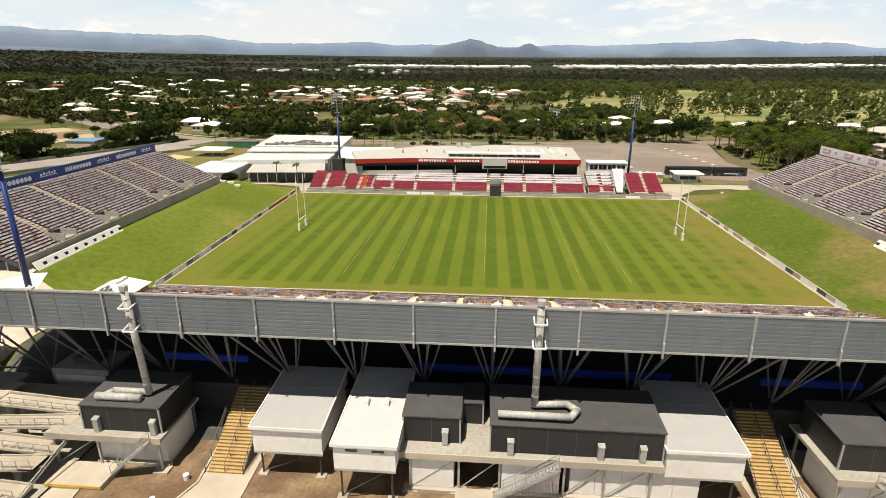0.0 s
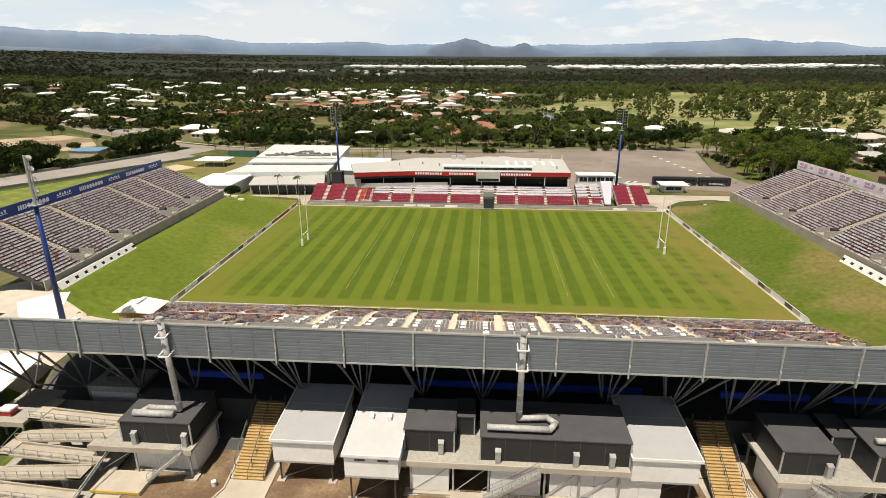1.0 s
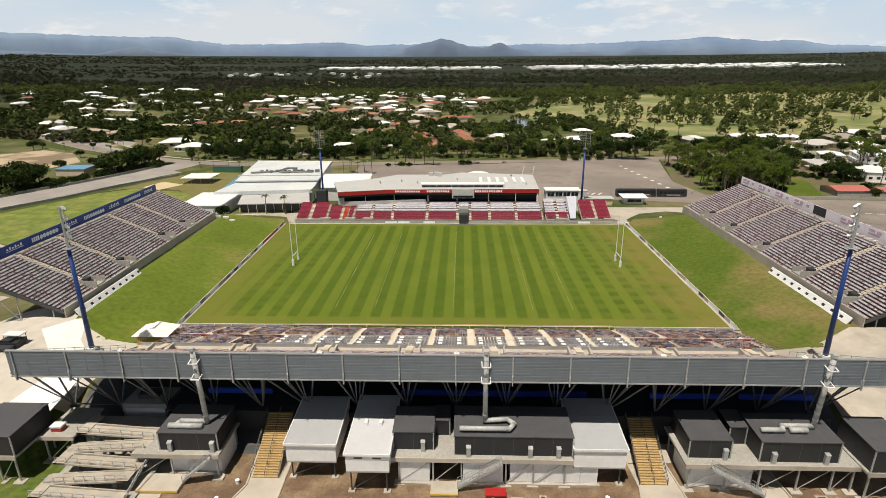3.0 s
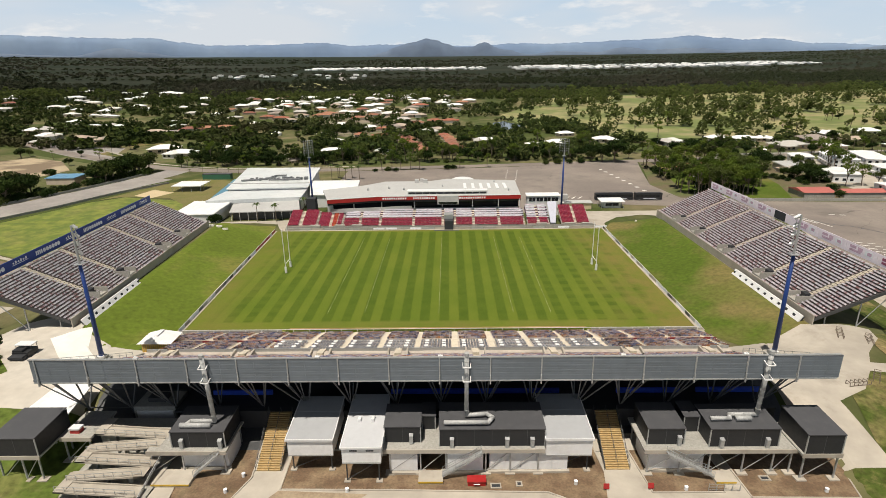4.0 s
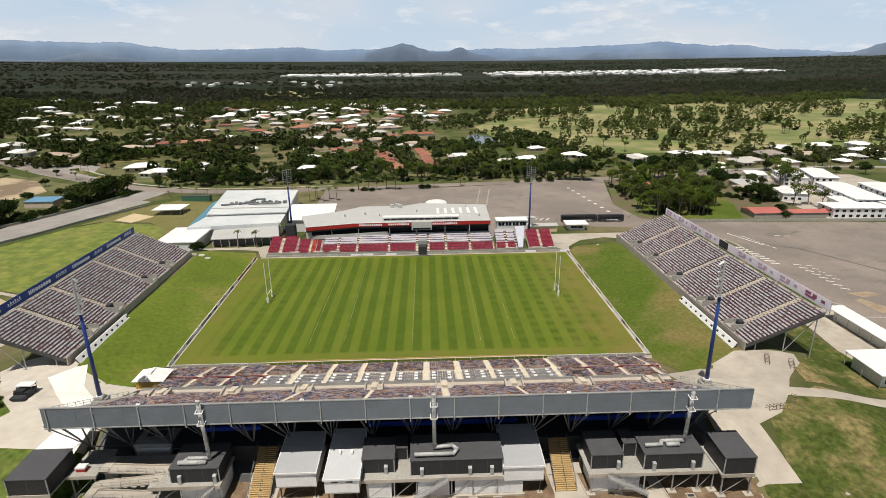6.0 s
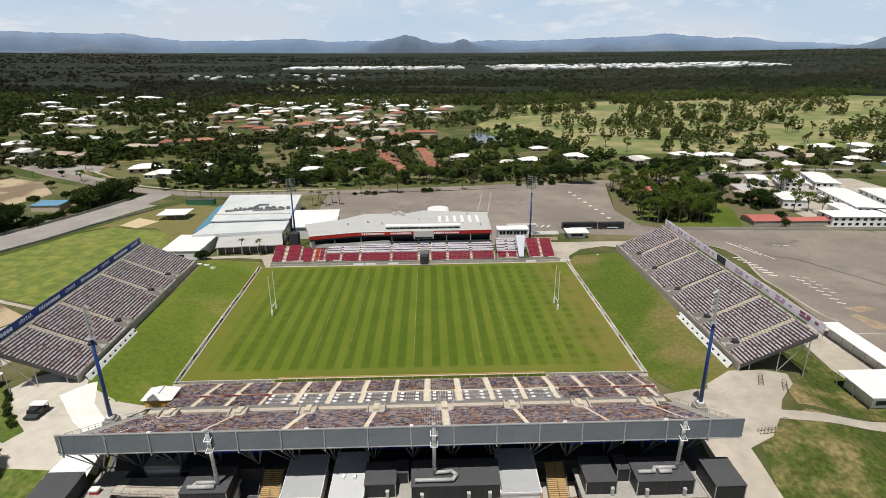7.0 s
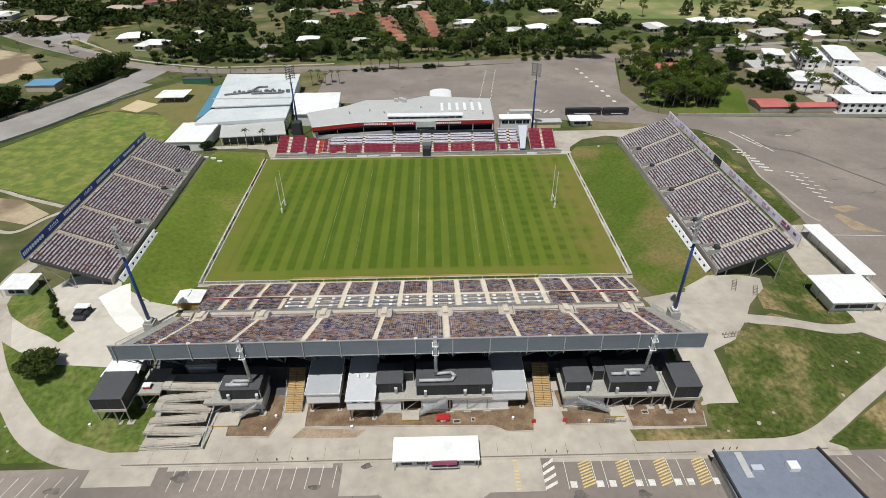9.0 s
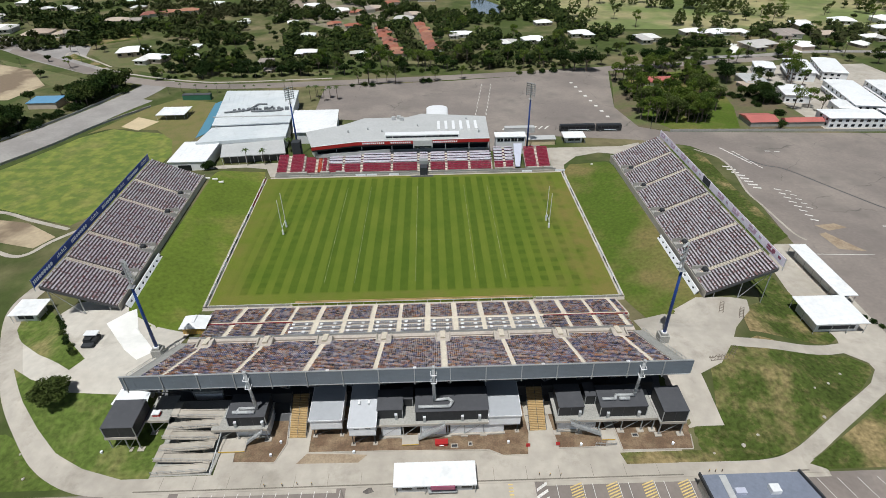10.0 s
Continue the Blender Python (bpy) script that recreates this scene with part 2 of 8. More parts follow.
GREY_ROOF = surface("grey_sheet_roof", (0.43, 0.43, 0.42), 0.6, big=0.15, small=1.0, var=0.1, dirt=(0.34, 0.34, 0.33), dirt_scale=0.3, bump=0.05)
DARK_ROOF = surface("charcoal_roof", (0.060, 0.061, 0.067), 0.7, big=0.2, small=1.2, var=0.15, dirt=(0.075, 0.075, 0.078), dirt_scale=0.4)
BLACK_WALL = surface("black_panel_wall", (0.016, 0.017, 0.019), 0.6, big=0.2, small=1.5, var=0.15)
BLUE_POLE = surface("blue_painted_steel", (0.010, 0.038, 0.17), 0.4, 0.1, big=0.5, small=3, var=0.15, bump=0.05)
BLUE_COUNTER = surface("bright_blue_counter_paint", (0.03, 0.09, 0.60), 0.5, big=0.4, small=2, var=0.15, bump=0.0)
BLUE_SIGN = surface("blue_sign_board", (0.014, 0.05, 0.26), 0.45, big=0.3, small=2, var=0.1, bump=0.03)
SIGN_WHITE = surface("white_sign_paint", (0.78, 0.80, 0.84), 0.5, big=0.5, small=3, var=0.06, bump=0.0)
SIGN_PINK = surface("pale_sign_board", (0.84, 0.76, 0.83), 0.5, big=0.2, small=2, var=0.08, bump=0.03)
SIGN_MAUVE = surface("faded_mauve_sign_paint", (0.52, 0.36, 0.46), 0.5, big=0.5, small=3, var=0.15, bump=0.0)
SIGN_MAROON = surface("maroon_sign_paint", (0.28, 0.075, 0.13), 0.5, big=0.5, small=3, var=0.1, bump=0.0)
RED = surface("red_painted_metal", (0.36, 0.018, 0.018), 0.45, big=0.3, small=2, var=0.12, bump=0.03)
DARK_RED = surface("dark_red_barrier_paint", (0.20, 0.016, 0.022), 0.5, big=0.3, small=2, var=0.15, bump=0.03)
SANDY = surface("sandy_earth", (0.34, 0.265, 0.18), 0.95, second=(0.24, 0.18, 0.12), big=0.3, small=2.0, var=0.2, bump=0.3)
RED_SEAT = surface("red_seat_plastic", (0.26, 0.024, 0.052), 0.5, islands=[(0.26, 0.022, 0.052), (0.22, 0.02, 0.05), (0.29, 0.03, 0.062), (0.25, 0.024, 0.045)], big=0.5, small=3, var=0.1, bump=0.0)
ORANGE_SEAT = surface("orange_seat_plastic", (0.42, 0.07, 0.03), 0.5, islands=[(0.42, 0.06, 0.03), (0.38, 0.04, 0.03), (0.45, 0.09, 0.03)], big=0.5, small=3, var=0.1, bump=0.0)
WHITE_SEAT = surface("white_mauve_seat_plastic", (0.6, 0.55, 0.6), 0.5, islands=[(0.66, 0.62, 0.66), (0.62, 0.57, 0.62), (0.60, 0.52, 0.57), (0.62, 0.60, 0.66)], big=0.5, small=3, var=0.1, bump=0.0)
END_SEAT = surface("faded_bench_plastic", (0.4, 0.36, 0.37), 0.55, islands=[(0.50, 0.46, 0.49), (0.46, 0.42, 0.46), (0.25, 0.14, 0.14), (0.49, 0.46, 0.49), (0.38, 0.30, 0.31), (0.54, 0.51, 0.53), (0.42, 0.39, 0.43), (0.46, 0.43, 0.44)], big=0.4, small=3, var=0.15, bump=0.0)
MIX_SEAT = surface("mixed_seat_plastic", (0.2, 0.15, 0.15), 0.5, islands=[(0.40, 0.37, 0.44), (0.09, 0.12, 0.28), (0.46, 0.30, 0.27), (0.035, 0.034, 0.042), (0.56, 0.51, 0.50), (0.46, 0.20, 0.07), (0.20, 0.23, 0.39), (0.28, 0.14, 0.12), (0.06, 0.05, 0.055), (0.50, 0.47, 0.51), (0.15, 0.12, 0.15), (0.58, 0.42, 0.28)], big=0.4, small=3, var=0.15, bump=0.0, cells=1.05)
GREY_SEAT = surface("grey_seat_plastic", (0.4, 0.4, 0.45), 0.5, islands=[(0.42, 0.44, 0.50), (0.36, 0.38, 0.44), (0.48, 0.49, 0.54), (0.38, 0.38, 0.42)], big=0.4, small=3, var=0.1, bump=0.0)
YELLOW = surface("yellow_paint", (0.55, 0.36, 0.04), 0.5, big=0.4, small=2, var=0.15)
NOSING = surface("pale_yellow_nosing_paint", (0.40, 0.285, 0.135), 0.7, big=0.5, small=2.5, var=0.2, dirt=(0.40, 0.31, 0.18), dirt_scale=0.9)
TREAD = surface("yellow_stair_treads", (0.40, 0.265, 0.11), 0.7, big=0.4, small=2, var=0.2, dirt=(0.24, 0.17, 0.09), dirt_scale=0.7)
BLUE_TARP = surface("pale_blue_sheet", (0.45, 0.46, 0.54), 0.5, big=0.4, small=2, var=0.08)
GLASS, _n, _l, _p = nodes_of("dark_window_glass")
_p.inputs["Base Color"].default_value, _p.inputs["Roughness"].default_value, _p.inputs["Metallic"].default_value = (0.012, 0.015, 0.018, 1), 0.06, 0.0
WATER, _n, _l, _p = nodes_of("pond_water")
_p.inputs["Base Color"].default_value, _p.inputs["Roughness"].default_value = (0.04, 0.052, 0.05, 1), 0.14
def thin_leaves(m, share):
    """Let part of the sunlight pass through the leaves of a foliage material."""
    n, l = m.node_tree.nodes, m.node_tree.links
    p = next(k for k in n if k.type == "BSDF_PRINCIPLED")
    out = next(k for k in n if k.type == "OUTPUT_MATERIAL")
    glow, mix = n.new("ShaderNodeBsdfTranslucent"), n.new("ShaderNodeMixShader")
    base = p.inputs["Base Color"]
    if base.is_linked:
        l.new(base.links[0].from_socket, glow.inputs["Color"])
    mix.inputs[0].default_value = share
    l.new(p.outputs[0], mix.inputs[1])
    l.new(glow.outputs[0], mix.inputs[2])
    l.new(mix.outputs[0], out.inputs["Surface"])
    return m


LEAF_DARK = surface("dark_foliage", (0.03, 0.05, 0.012), 0.7, objects=[(0.018, 0.034, 0.007), (0.015, 0.029, 0.006), (0.027, 0.045, 0.009), (0.050, 0.067, 0.016), (0.034, 0.044, 0.012), (0.018, 0.032, 0.007)], local=True, big=0.3, small=1.2, var=0.35, bump=0.0, gloss=0.08)
LEAF_LIGHT = thin_leaves(surface("gum_foliage", (0.07, 0.09, 0.03), 0.7, objects=[(0.105, 0.150, 0.024), (0.080, 0.120, 0.024), (0.120, 0.160, 0.030), (0.090, 0.115, 0.032)], local=True, big=0.3, small=1.2, var=0.35, bump=0.0, gloss=0.08), 0.4)
LEAF_PALM = surface("palm_foliage", (0.05, 0.075, 0.02), 0.6, local=True, big=0.5, small=2, var=0.3, bump=0.0, gloss=0.08)
WOODS = surface("distant_foliage", (0.05, 0.065, 0.02), 0.8, islands=[(0.022, 0.036, 0.008), (0.036, 0.053, 0.011), (0.016, 0.027, 0.007), (0.052, 0.065, 0.016), (0.026, 0.040, 0.010)], second=(0.042, 0.041, 0.018), edge=(0.48, 0.66), big=0.006, small=0.15, var=0.35, bump=0.0, gloss=0.08)
GUM_WOODS = thin_leaves(surface("pale_gum_foliage", (0.07, 0.085, 0.03), 0.8, islands=[(0.060, 0.082, 0.020), (0.082, 0.105, 0.026), (0.048, 0.066, 0.018), (0.095, 0.112, 0.034), (0.070, 0.084, 0.028)], big=0.02, small=0.15, var=0.35, bump=0.0, gloss=0.08), 0.4)
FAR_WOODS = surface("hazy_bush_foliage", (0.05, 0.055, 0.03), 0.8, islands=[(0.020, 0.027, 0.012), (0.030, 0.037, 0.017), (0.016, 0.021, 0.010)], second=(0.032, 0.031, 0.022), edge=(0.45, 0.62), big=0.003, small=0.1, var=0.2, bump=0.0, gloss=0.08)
BARK = surface("grey_brown_bark", (0.16, 0.125, 0.095), 0.9, local=True, big=0.6, small=4, var=0.3, bump=0.4)
HOUSE_WALL = surface("rendered_house_wall", (0.55, 0.5, 0.43), 0.85, objects=[(0.6, 0.56, 0.5), (0.45, 0.36, 0.28), (0.66, 0.64, 0.6), (0.5, 0.42, 0.34)], local=True, big=0.3, small=2, var=0.1)
ROOF_PALE = surface("pale_house_roof", (0.7, 0.7, 0.68), 0.6, objects=[(0.82, 0.82, 0.80), (0.78, 0.78, 0.77), (0.66, 0.65, 0.61), (0.80, 0.78, 0.74), (0.74, 0.74, 0.74), (0.46, 0.44, 0.41)], local=True, big=0.15, small=1.2, var=0.08, bump=0.1)
ROOF_CLAY = surface("clay_house_roof", (0.30, 0.13, 0.08), 0.8, objects=[(0.29, 0.10, 0.06), (0.22, 0.085, 0.06), (0.32, 0.15, 0.09), (0.25, 0.11, 0.07)], local=True, big=0.15, small=1.5, var=0.2, bump=0.2)
ROOF_TAN = surface("tan_house_roof", (0.36, 0.28, 0.22), 0.8, objects=[(0.36, 0.28, 0.22), (0.42, 0.34, 0.27), (0.28, 0.24, 0.21)], local=True, big=0.15, small=1.5, var=0.15, bump=0.2)
ROOF_BLUE = surface("blue_sheet_roof", (0.12, 0.27, 0.42), 0.5, big=0.15, small=1.5, var=0.1)
# hill colours: the blue of distance haze is painted into the base
HAZED_HILL = surface("haze_tinted_hills", (0.078, 0.108, 0.16), 1.0, second=(0.10, 0.132, 0.18), big=0.002, small=0.012, var=0.12, bump=0.0)
HAZED_HILL_FAR = surface("far_haze_tinted_hills", (0.115, 0.168, 0.255), 1.0, second=(0.14, 0.195, 0.275), big=0.002, small=0.01, var=0.08, bump=0.0)


# ---- building helpers ----
BASE = {}


class Shell:
    """Collects the faces of one mesh."""

    def __init__(self):
        self.v, self.f = [], []

    def add(self, verts, faces):
        k = len(self.v)
        self.v += [tuple(p) for p in verts]
        self.f += [tuple(i + k for i in q) for q in faces]
        return self

    def box(self, x0, x1, y0, y1, z0, z1):
        return self.hexa([(x0, y0, z0), (x1, y0, z0), (x1, y1, z0), (x0, y1, z0), (x0, y0, z1), (x1, y0, z1), (x1, y1, z1), (x0, y1, z1)])

    def hexa(self, p):
        return self.add(p, [(3, 2, 1, 0), (4, 5, 6, 7), (0, 1, 5, 4), (1, 2, 6, 5), (2, 3, 7, 6), (3, 0, 4, 7)])

    def beam(self, a, b, w=0.2, h=None):
        """A bar of square section from a to b."""
        h = h or w
        a, b = Vector(a), Vector(b)
        d = (b - a).normalized()
        s = d.cross(Vector((0, 0, 1)))
        s = Vector((1, 0, 0)) if s.length < 1e-4 else s.normalized()
        u = s.cross(d)
        s, u = s * w / 2, u * h / 2
        return self.hexa([a - s - u, a + s - u, b + s - u, b - s - u, a - s + u, a + s + u, b + s + u, b - s + u])

    def tube(self, a, b, r, r2=None, n=8, caps=True):
        a, b = Vector(a), Vector(b)
        r2 = r if r2 is None else r2
        d = (b - a).normalized()
        s = d.orthogonal().normalized()
        u = d.cross(s)
        ring = [(s * math.cos(2 * math.pi * i / n) + u * math.sin(2 * math.pi * i / n)) for i in range(n)]
        verts = [a + q * r for q in ring] + [b + q * r2 for q in ring]
        faces = [(i, (i + 1) % n, n + (i + 1) % n, n + i) for i in range(n)]
        if caps:
            faces += [tuple(range(n - 1, -1, -1)), tuple(range(n, 2 * n))]
        return self.add(verts, faces)

    def prism(self, poly, z0, z1):
        """An upright prism on a plan polygon (counter-clockwise); z0 and z1 may be functions of x and y."""
        fa = z0 if callable(z0) else (lambda x, y: z0)
        fb = z1 if callable(z1) else (lambda x, y: z1)
        n = len(poly)
        verts = [(x, y, fa(x, y)) for x, y in poly] + [(x, y, fb(x, y)) for x, y in poly]
        return self.add(verts, [tuple(range(n - 1, -1, -1)), tuple(range(n, 2 * n))] + [(i, (i + 1) % n, n + (i + 1) % n, n + i) for i in range(n)])

    def extrude_x(self, profile, x0, x1):
        """A profile of (y, z) drawn out along x."""
        n = len(profile)
        verts = [(x0, y, z) for y, z in profile] + [(x1, y, z) for y, z in profile]
        return self.add(verts, [tuple(range(n)), tuple(range(2 * n - 1, n - 1, -1))] + [(i, n + i, n + (i + 1) % n, (i + 1) % n) for i in range(n)])

    def quad(self, a, b, c, d):
        return self.add([a, b, c, d], [(0, 1, 2, 3)])

    def turned(self, m):
        self.v = [tuple(m @ Vector(p)) for p in self.v]
        return self

    def mesh(self, name, mat, shift=None, smooth=False):
        me = bpy.data.meshes.new(name)
        v = self.v if shift is None else [(a - shift[0], b - shift[1], c - shift[2]) for a, b, c in self.v]
        me.from_pydata(v, [], self.f)
        me.materials.append(mat)
        if smooth:
            me.polygons.foreach_set("use_smooth", [True] * len(me.polygons))
        me.update()
        return me


def thing(name, at, label, category, group="", kind=""):
    """An empty at a thing's base."""
    ob = new(name)
    ob.empty_display_size = 0.5
    ob.location = at
    BASE[ob] = Vector(at)
    return tagged(ob, label, category, group, kind)


def part(name, shell, mat, parent, label="", smooth=False):
    """One mesh under a thing or a part; its faces are given in world metres."""
    base = BASE[parent]
    ob = new(name, shell.mesh(name, mat, base, smooth))
    ob.parent = parent
    BASE[ob] = base
    return tagged(ob, label) if label else ob


def single(name, shell, mat, label, category, group="", kind="", smooth=False):
    """A thing or a piece of the setting that is one mesh."""
    ob = new(name, shell.mesh(name, mat, None, smooth))
    BASE[ob] = Vector((0, 0, 0))
    return tagged(ob, label, category, group, kind)


# ---- ground ----
def sstep(a, b, v):
    u = min(1.0, max(0.0, (v - a) / (b - a)))
    return u * u * (3 - 2 * u)


def height(x, y):
    """Level of the ground: a flat field, grassed mounds round the ends, land that rises slowly far off."""
    ax = abs(x) - (2.8 * min(1.0, max(0.0, (y + 45) / 90)) if x < 0 else 0.0)
    far = (160 - 14 * max(-1.5, min(1.5, x / 2500))) * (max(0.0, math.hypot(x, y) - 450) / 4300) ** 1.15
    up = 5.0 * min(1.0, max((ax - 66) / 18, (-46 - y) / 20, 0.0)) ** 1.25
    if y > -46 and ax < 66:
        up = 0.0
    out = 1 - sstep(91, 116, ax)
    back = sstep(-90 - 13 * sstep(63, 68, ax), -76, y)
    front = 1 - sstep(38, 60, y)
    return up * out * back * front + far


def axis_steps():
    near = [i * 2.5 for i in range(-60, 61)]
    far, s, q = [], 4.0, 150.0
    while q < 4700:
        s *= 1.14
        q = min(4700, q + s)
        far.append(q)
    return [-q for q in reversed(far)] + near + far


def ground_sheet():
    a = axis_steps()
    n = len(a)
    s = Shell()
    s.v = [(x, y, height(x, y) - 0.06) for y in a for x in a]
    s.f = [(j * n + i, j * n + i + 1, (j + 1) * n + i + 1, (j + 1) * n + i) for j in range(n - 1) for i in range(n - 1)]
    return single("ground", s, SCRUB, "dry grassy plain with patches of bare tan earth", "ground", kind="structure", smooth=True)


def drape(name, poly, mat, lift, label, category, cell=2.5, kind="structure"):
    """A sheet on a plan polygon, laid on the ground."""
    bm = bmesh.new()
    bm.faces.new([bm.verts.new((x, y, 0)) for x, y in poly])
    for ax in (0, 1):
        lo, hi = min(p[ax] for p in poly), max(p[ax] for p in poly)
        q = math.ceil(lo / cell) * cell
        while q < hi:
            no = (1, 0, 0) if ax == 0 else (0, 1, 0)
            co = tuple(q * k for k in no)
            bmesh.ops.bisect_plane(bm, geom=bm.verts[:] + bm.edges[:] + bm.faces[:], plane_co=co, plane_no=no)
            q += cell
    for v in bm.verts:
        v.co.z = height(v.co.x, v.co.y) + lift
    bmesh.ops.recalc_face_normals(bm, faces=bm.faces)
    if bm.faces[:] and sum(f.normal.z for f in bm.faces) < 0:
        bmesh.ops.reverse_faces(bm, faces=bm.faces)
    me = bpy.data.meshes.new(name)
    bm.to_mesh(me)
    bm.free()
    me.materials.append(mat)
    ob = new(name, me)
    BASE[ob] = Vector((0, 0, 0))
    return tagged(ob, label, category, kind=kind)


def smooth_line(pts, steps=6):
    out = []
    for i in range(len(pts) - 1):
        p0, p1, p2, p3 = (Vector(pts[max(0, min(len(pts) - 1, i + k))]) for k in (-1, 0, 1, 2))
        for s in range(steps):
            t = s / steps
            q = 0.5 * ((2 * p1) + (p2 - p0) * t + (2 * p0 - 5 * p1 + 4 * p2 - p3) * t * t + (3 * p1 - p0 - 3 * p2 + p3) * t ** 3)
            out.append((q.x, q.y))
    return out + [tuple(pts[-1][:2])]


def strip(name, pts, width, mat, lift, label, category, steps=6):
    """A path, road or line of even width along a plan line, laid on the ground."""
    line = smooth_line(pts, steps) if steps > 1 else pts
    s = Shell()
    k = max(1, int(width / 3))
    for i, (x, y) in enumerate(line):
        a, b = line[max(0, i - 1)], line[min(len(line) - 1, i + 1)]
        d = Vector((b[0] - a[0], b[1] - a[1])).normalized()
        for j in range(k + 1):
            o = width * (0.5 - j / k)
            px, py = x - d.y * o, y + d.x * o
            s.v.append((px, py, height(px, py) + lift))
    m = k + 1
    s.f = [(i * m + j, i * m + j + 1, (i + 1) * m + j + 1, (i + 1) * m + j) for i in range(len(line) - 1) for j in range(k)]
    return single(name, s, mat, label, category, kind="structure")


ground_sheet()
pitch = Shell()
pitch.prism([(-64.6, -44.4), (64.6, -44.4), (64.6, 44.6), (-67.4, 44.6)], -0.3, 0.03)
single("pitch", pitch, TURF, "striped green mown turf rugby pitch", "pitch", kind="structure")
for lx in (-30, -20, 0, 20, 30):
    s = Shell()
    s.box(lx - 0.07, lx + 0.07, -34, 34, 0.031, 0.037)
    single("trim", s, TURF_LINE, "worn white line on the turf", "line", kind="structure")
# grassed banks at both ends
for sx in (-1, 1):
    pts = [(65.4, -45), (65.4 if sx > 0 else 68.2, 44), (70, 52), (86 if sx > 0 else 89, 50), (86, -52.5), (68, -60)]
    drape("bank", [(sx * x, y) for x, y in pts], WORN_BANK if sx > 0 else BANK, 0.02, "green grassed bank with worn brown patches behind the goal line", "bank")


# ---- seats and terraces ----
def seat_rows(rows, mat, name, parent, label, gap=0.52, clear=(), width=0.44, tall=0.84, deep=0.40):
    """Moulded seats, one after another along each row: (start, end, facing), leaving the aisles clear."""
    prof = [(0.02, 0.36), (deep, 0.40), (deep, 0.46), (0.08, 0.44), (0.0, tall), (-0.07, tall)]
    s = Shell()
    for a, b, face in rows:
        a, b, face = Vector(a), Vector(b), Vector(face)
        d = b - a
        n = int(d.length / gap)
        d.normalize()
        for i in range(n):
            c = a + d * (gap * (i + 0.5))
            along = c.x if abs(d.x) > abs(d.y) else c.y
            if any(q0 < along < q1 for q0, q1 in clear):
                continue
            v = [c + face * p + Vector((0, 0, z)) - d * (width / 2) for p, z in prof] + [c + face * p + Vector((0, 0, z)) + d * (width / 2) for p, z in prof]
            k = len(s.v)
            s.v += [tuple(p) for p in v]
            s.f += [(k, k + 1, k + 2, k + 3, k + 4, k + 5)[::-1], tuple(range(k + 6, k + 12))]
            s.f += [(k + j, k + (j + 1) % 6, k + 6 + (j + 1) % 6, k + 6 + j) for j in range(6)]
    ob = part(name, s, mat, parent, label)
    ob["kind"] = "stuff"
    return ob


def terrace_profile(y0, z0, dy, dz, n, drop):
    """Steps climbing from (y0, z0), with a raked underside."""
    top = []
    for i in range(n):
        top += [(y0 + dy * i, z0 + dz * i), (y0 + dy * (i + 1), z0 + dz * i)]
    return top + [(y0 + dy * n, z0 + dz * (n - 1) - drop), (y0, z0 - drop)]


def flight_profile(y0, z0, dy, dz, n):
    """Two steps to each terrace row, as one block."""
    top = []
    for i in range(n):
        y, z = y0 + dy * i, z0 + dz * i + 0.03
        top += [(y - 0.0, z), (y + dy * 0.5, z), (y + dy * 0.5, z + dz * 0.45), (y + dy, z + dz * 0.45)]
    return top + [(y0 + dy * n, z0 + dz * (n - 1) - 0.1), (y0, z0 - 0.1)]


def rail(shell, pts, h=1.0, post=2.0, r=0.035, mid=True):
    """A handrail on posts along a line of points on the floor."""
    for a, b in zip(pts, pts[1:]):
        a, b = Vector(a), Vector(b)
        up = Vector((0, 0, h))
        shell.beam(a + up, b + up, r * 2)
        if mid:
            shell.beam(a + up * 0.5, b + up * 0.5, r * 1.4)
        n = max(1, int((b - a).length / post))
        for i in range(n + 1):
            p = a.lerp(b, i / n)
            shell.beam(p, p + up, r * 2)


# ---- the tall stand, with its back to the camera ----
BAY = 8.0
FRAMES_X = [-62.65 + BAY * i for i in range(16)]
UP_AISLES = [-55.4 + 15.9 * i for i in range(8)]
LOW_AISLES = [-51.56 + 7.94 * i for i in range(15)]


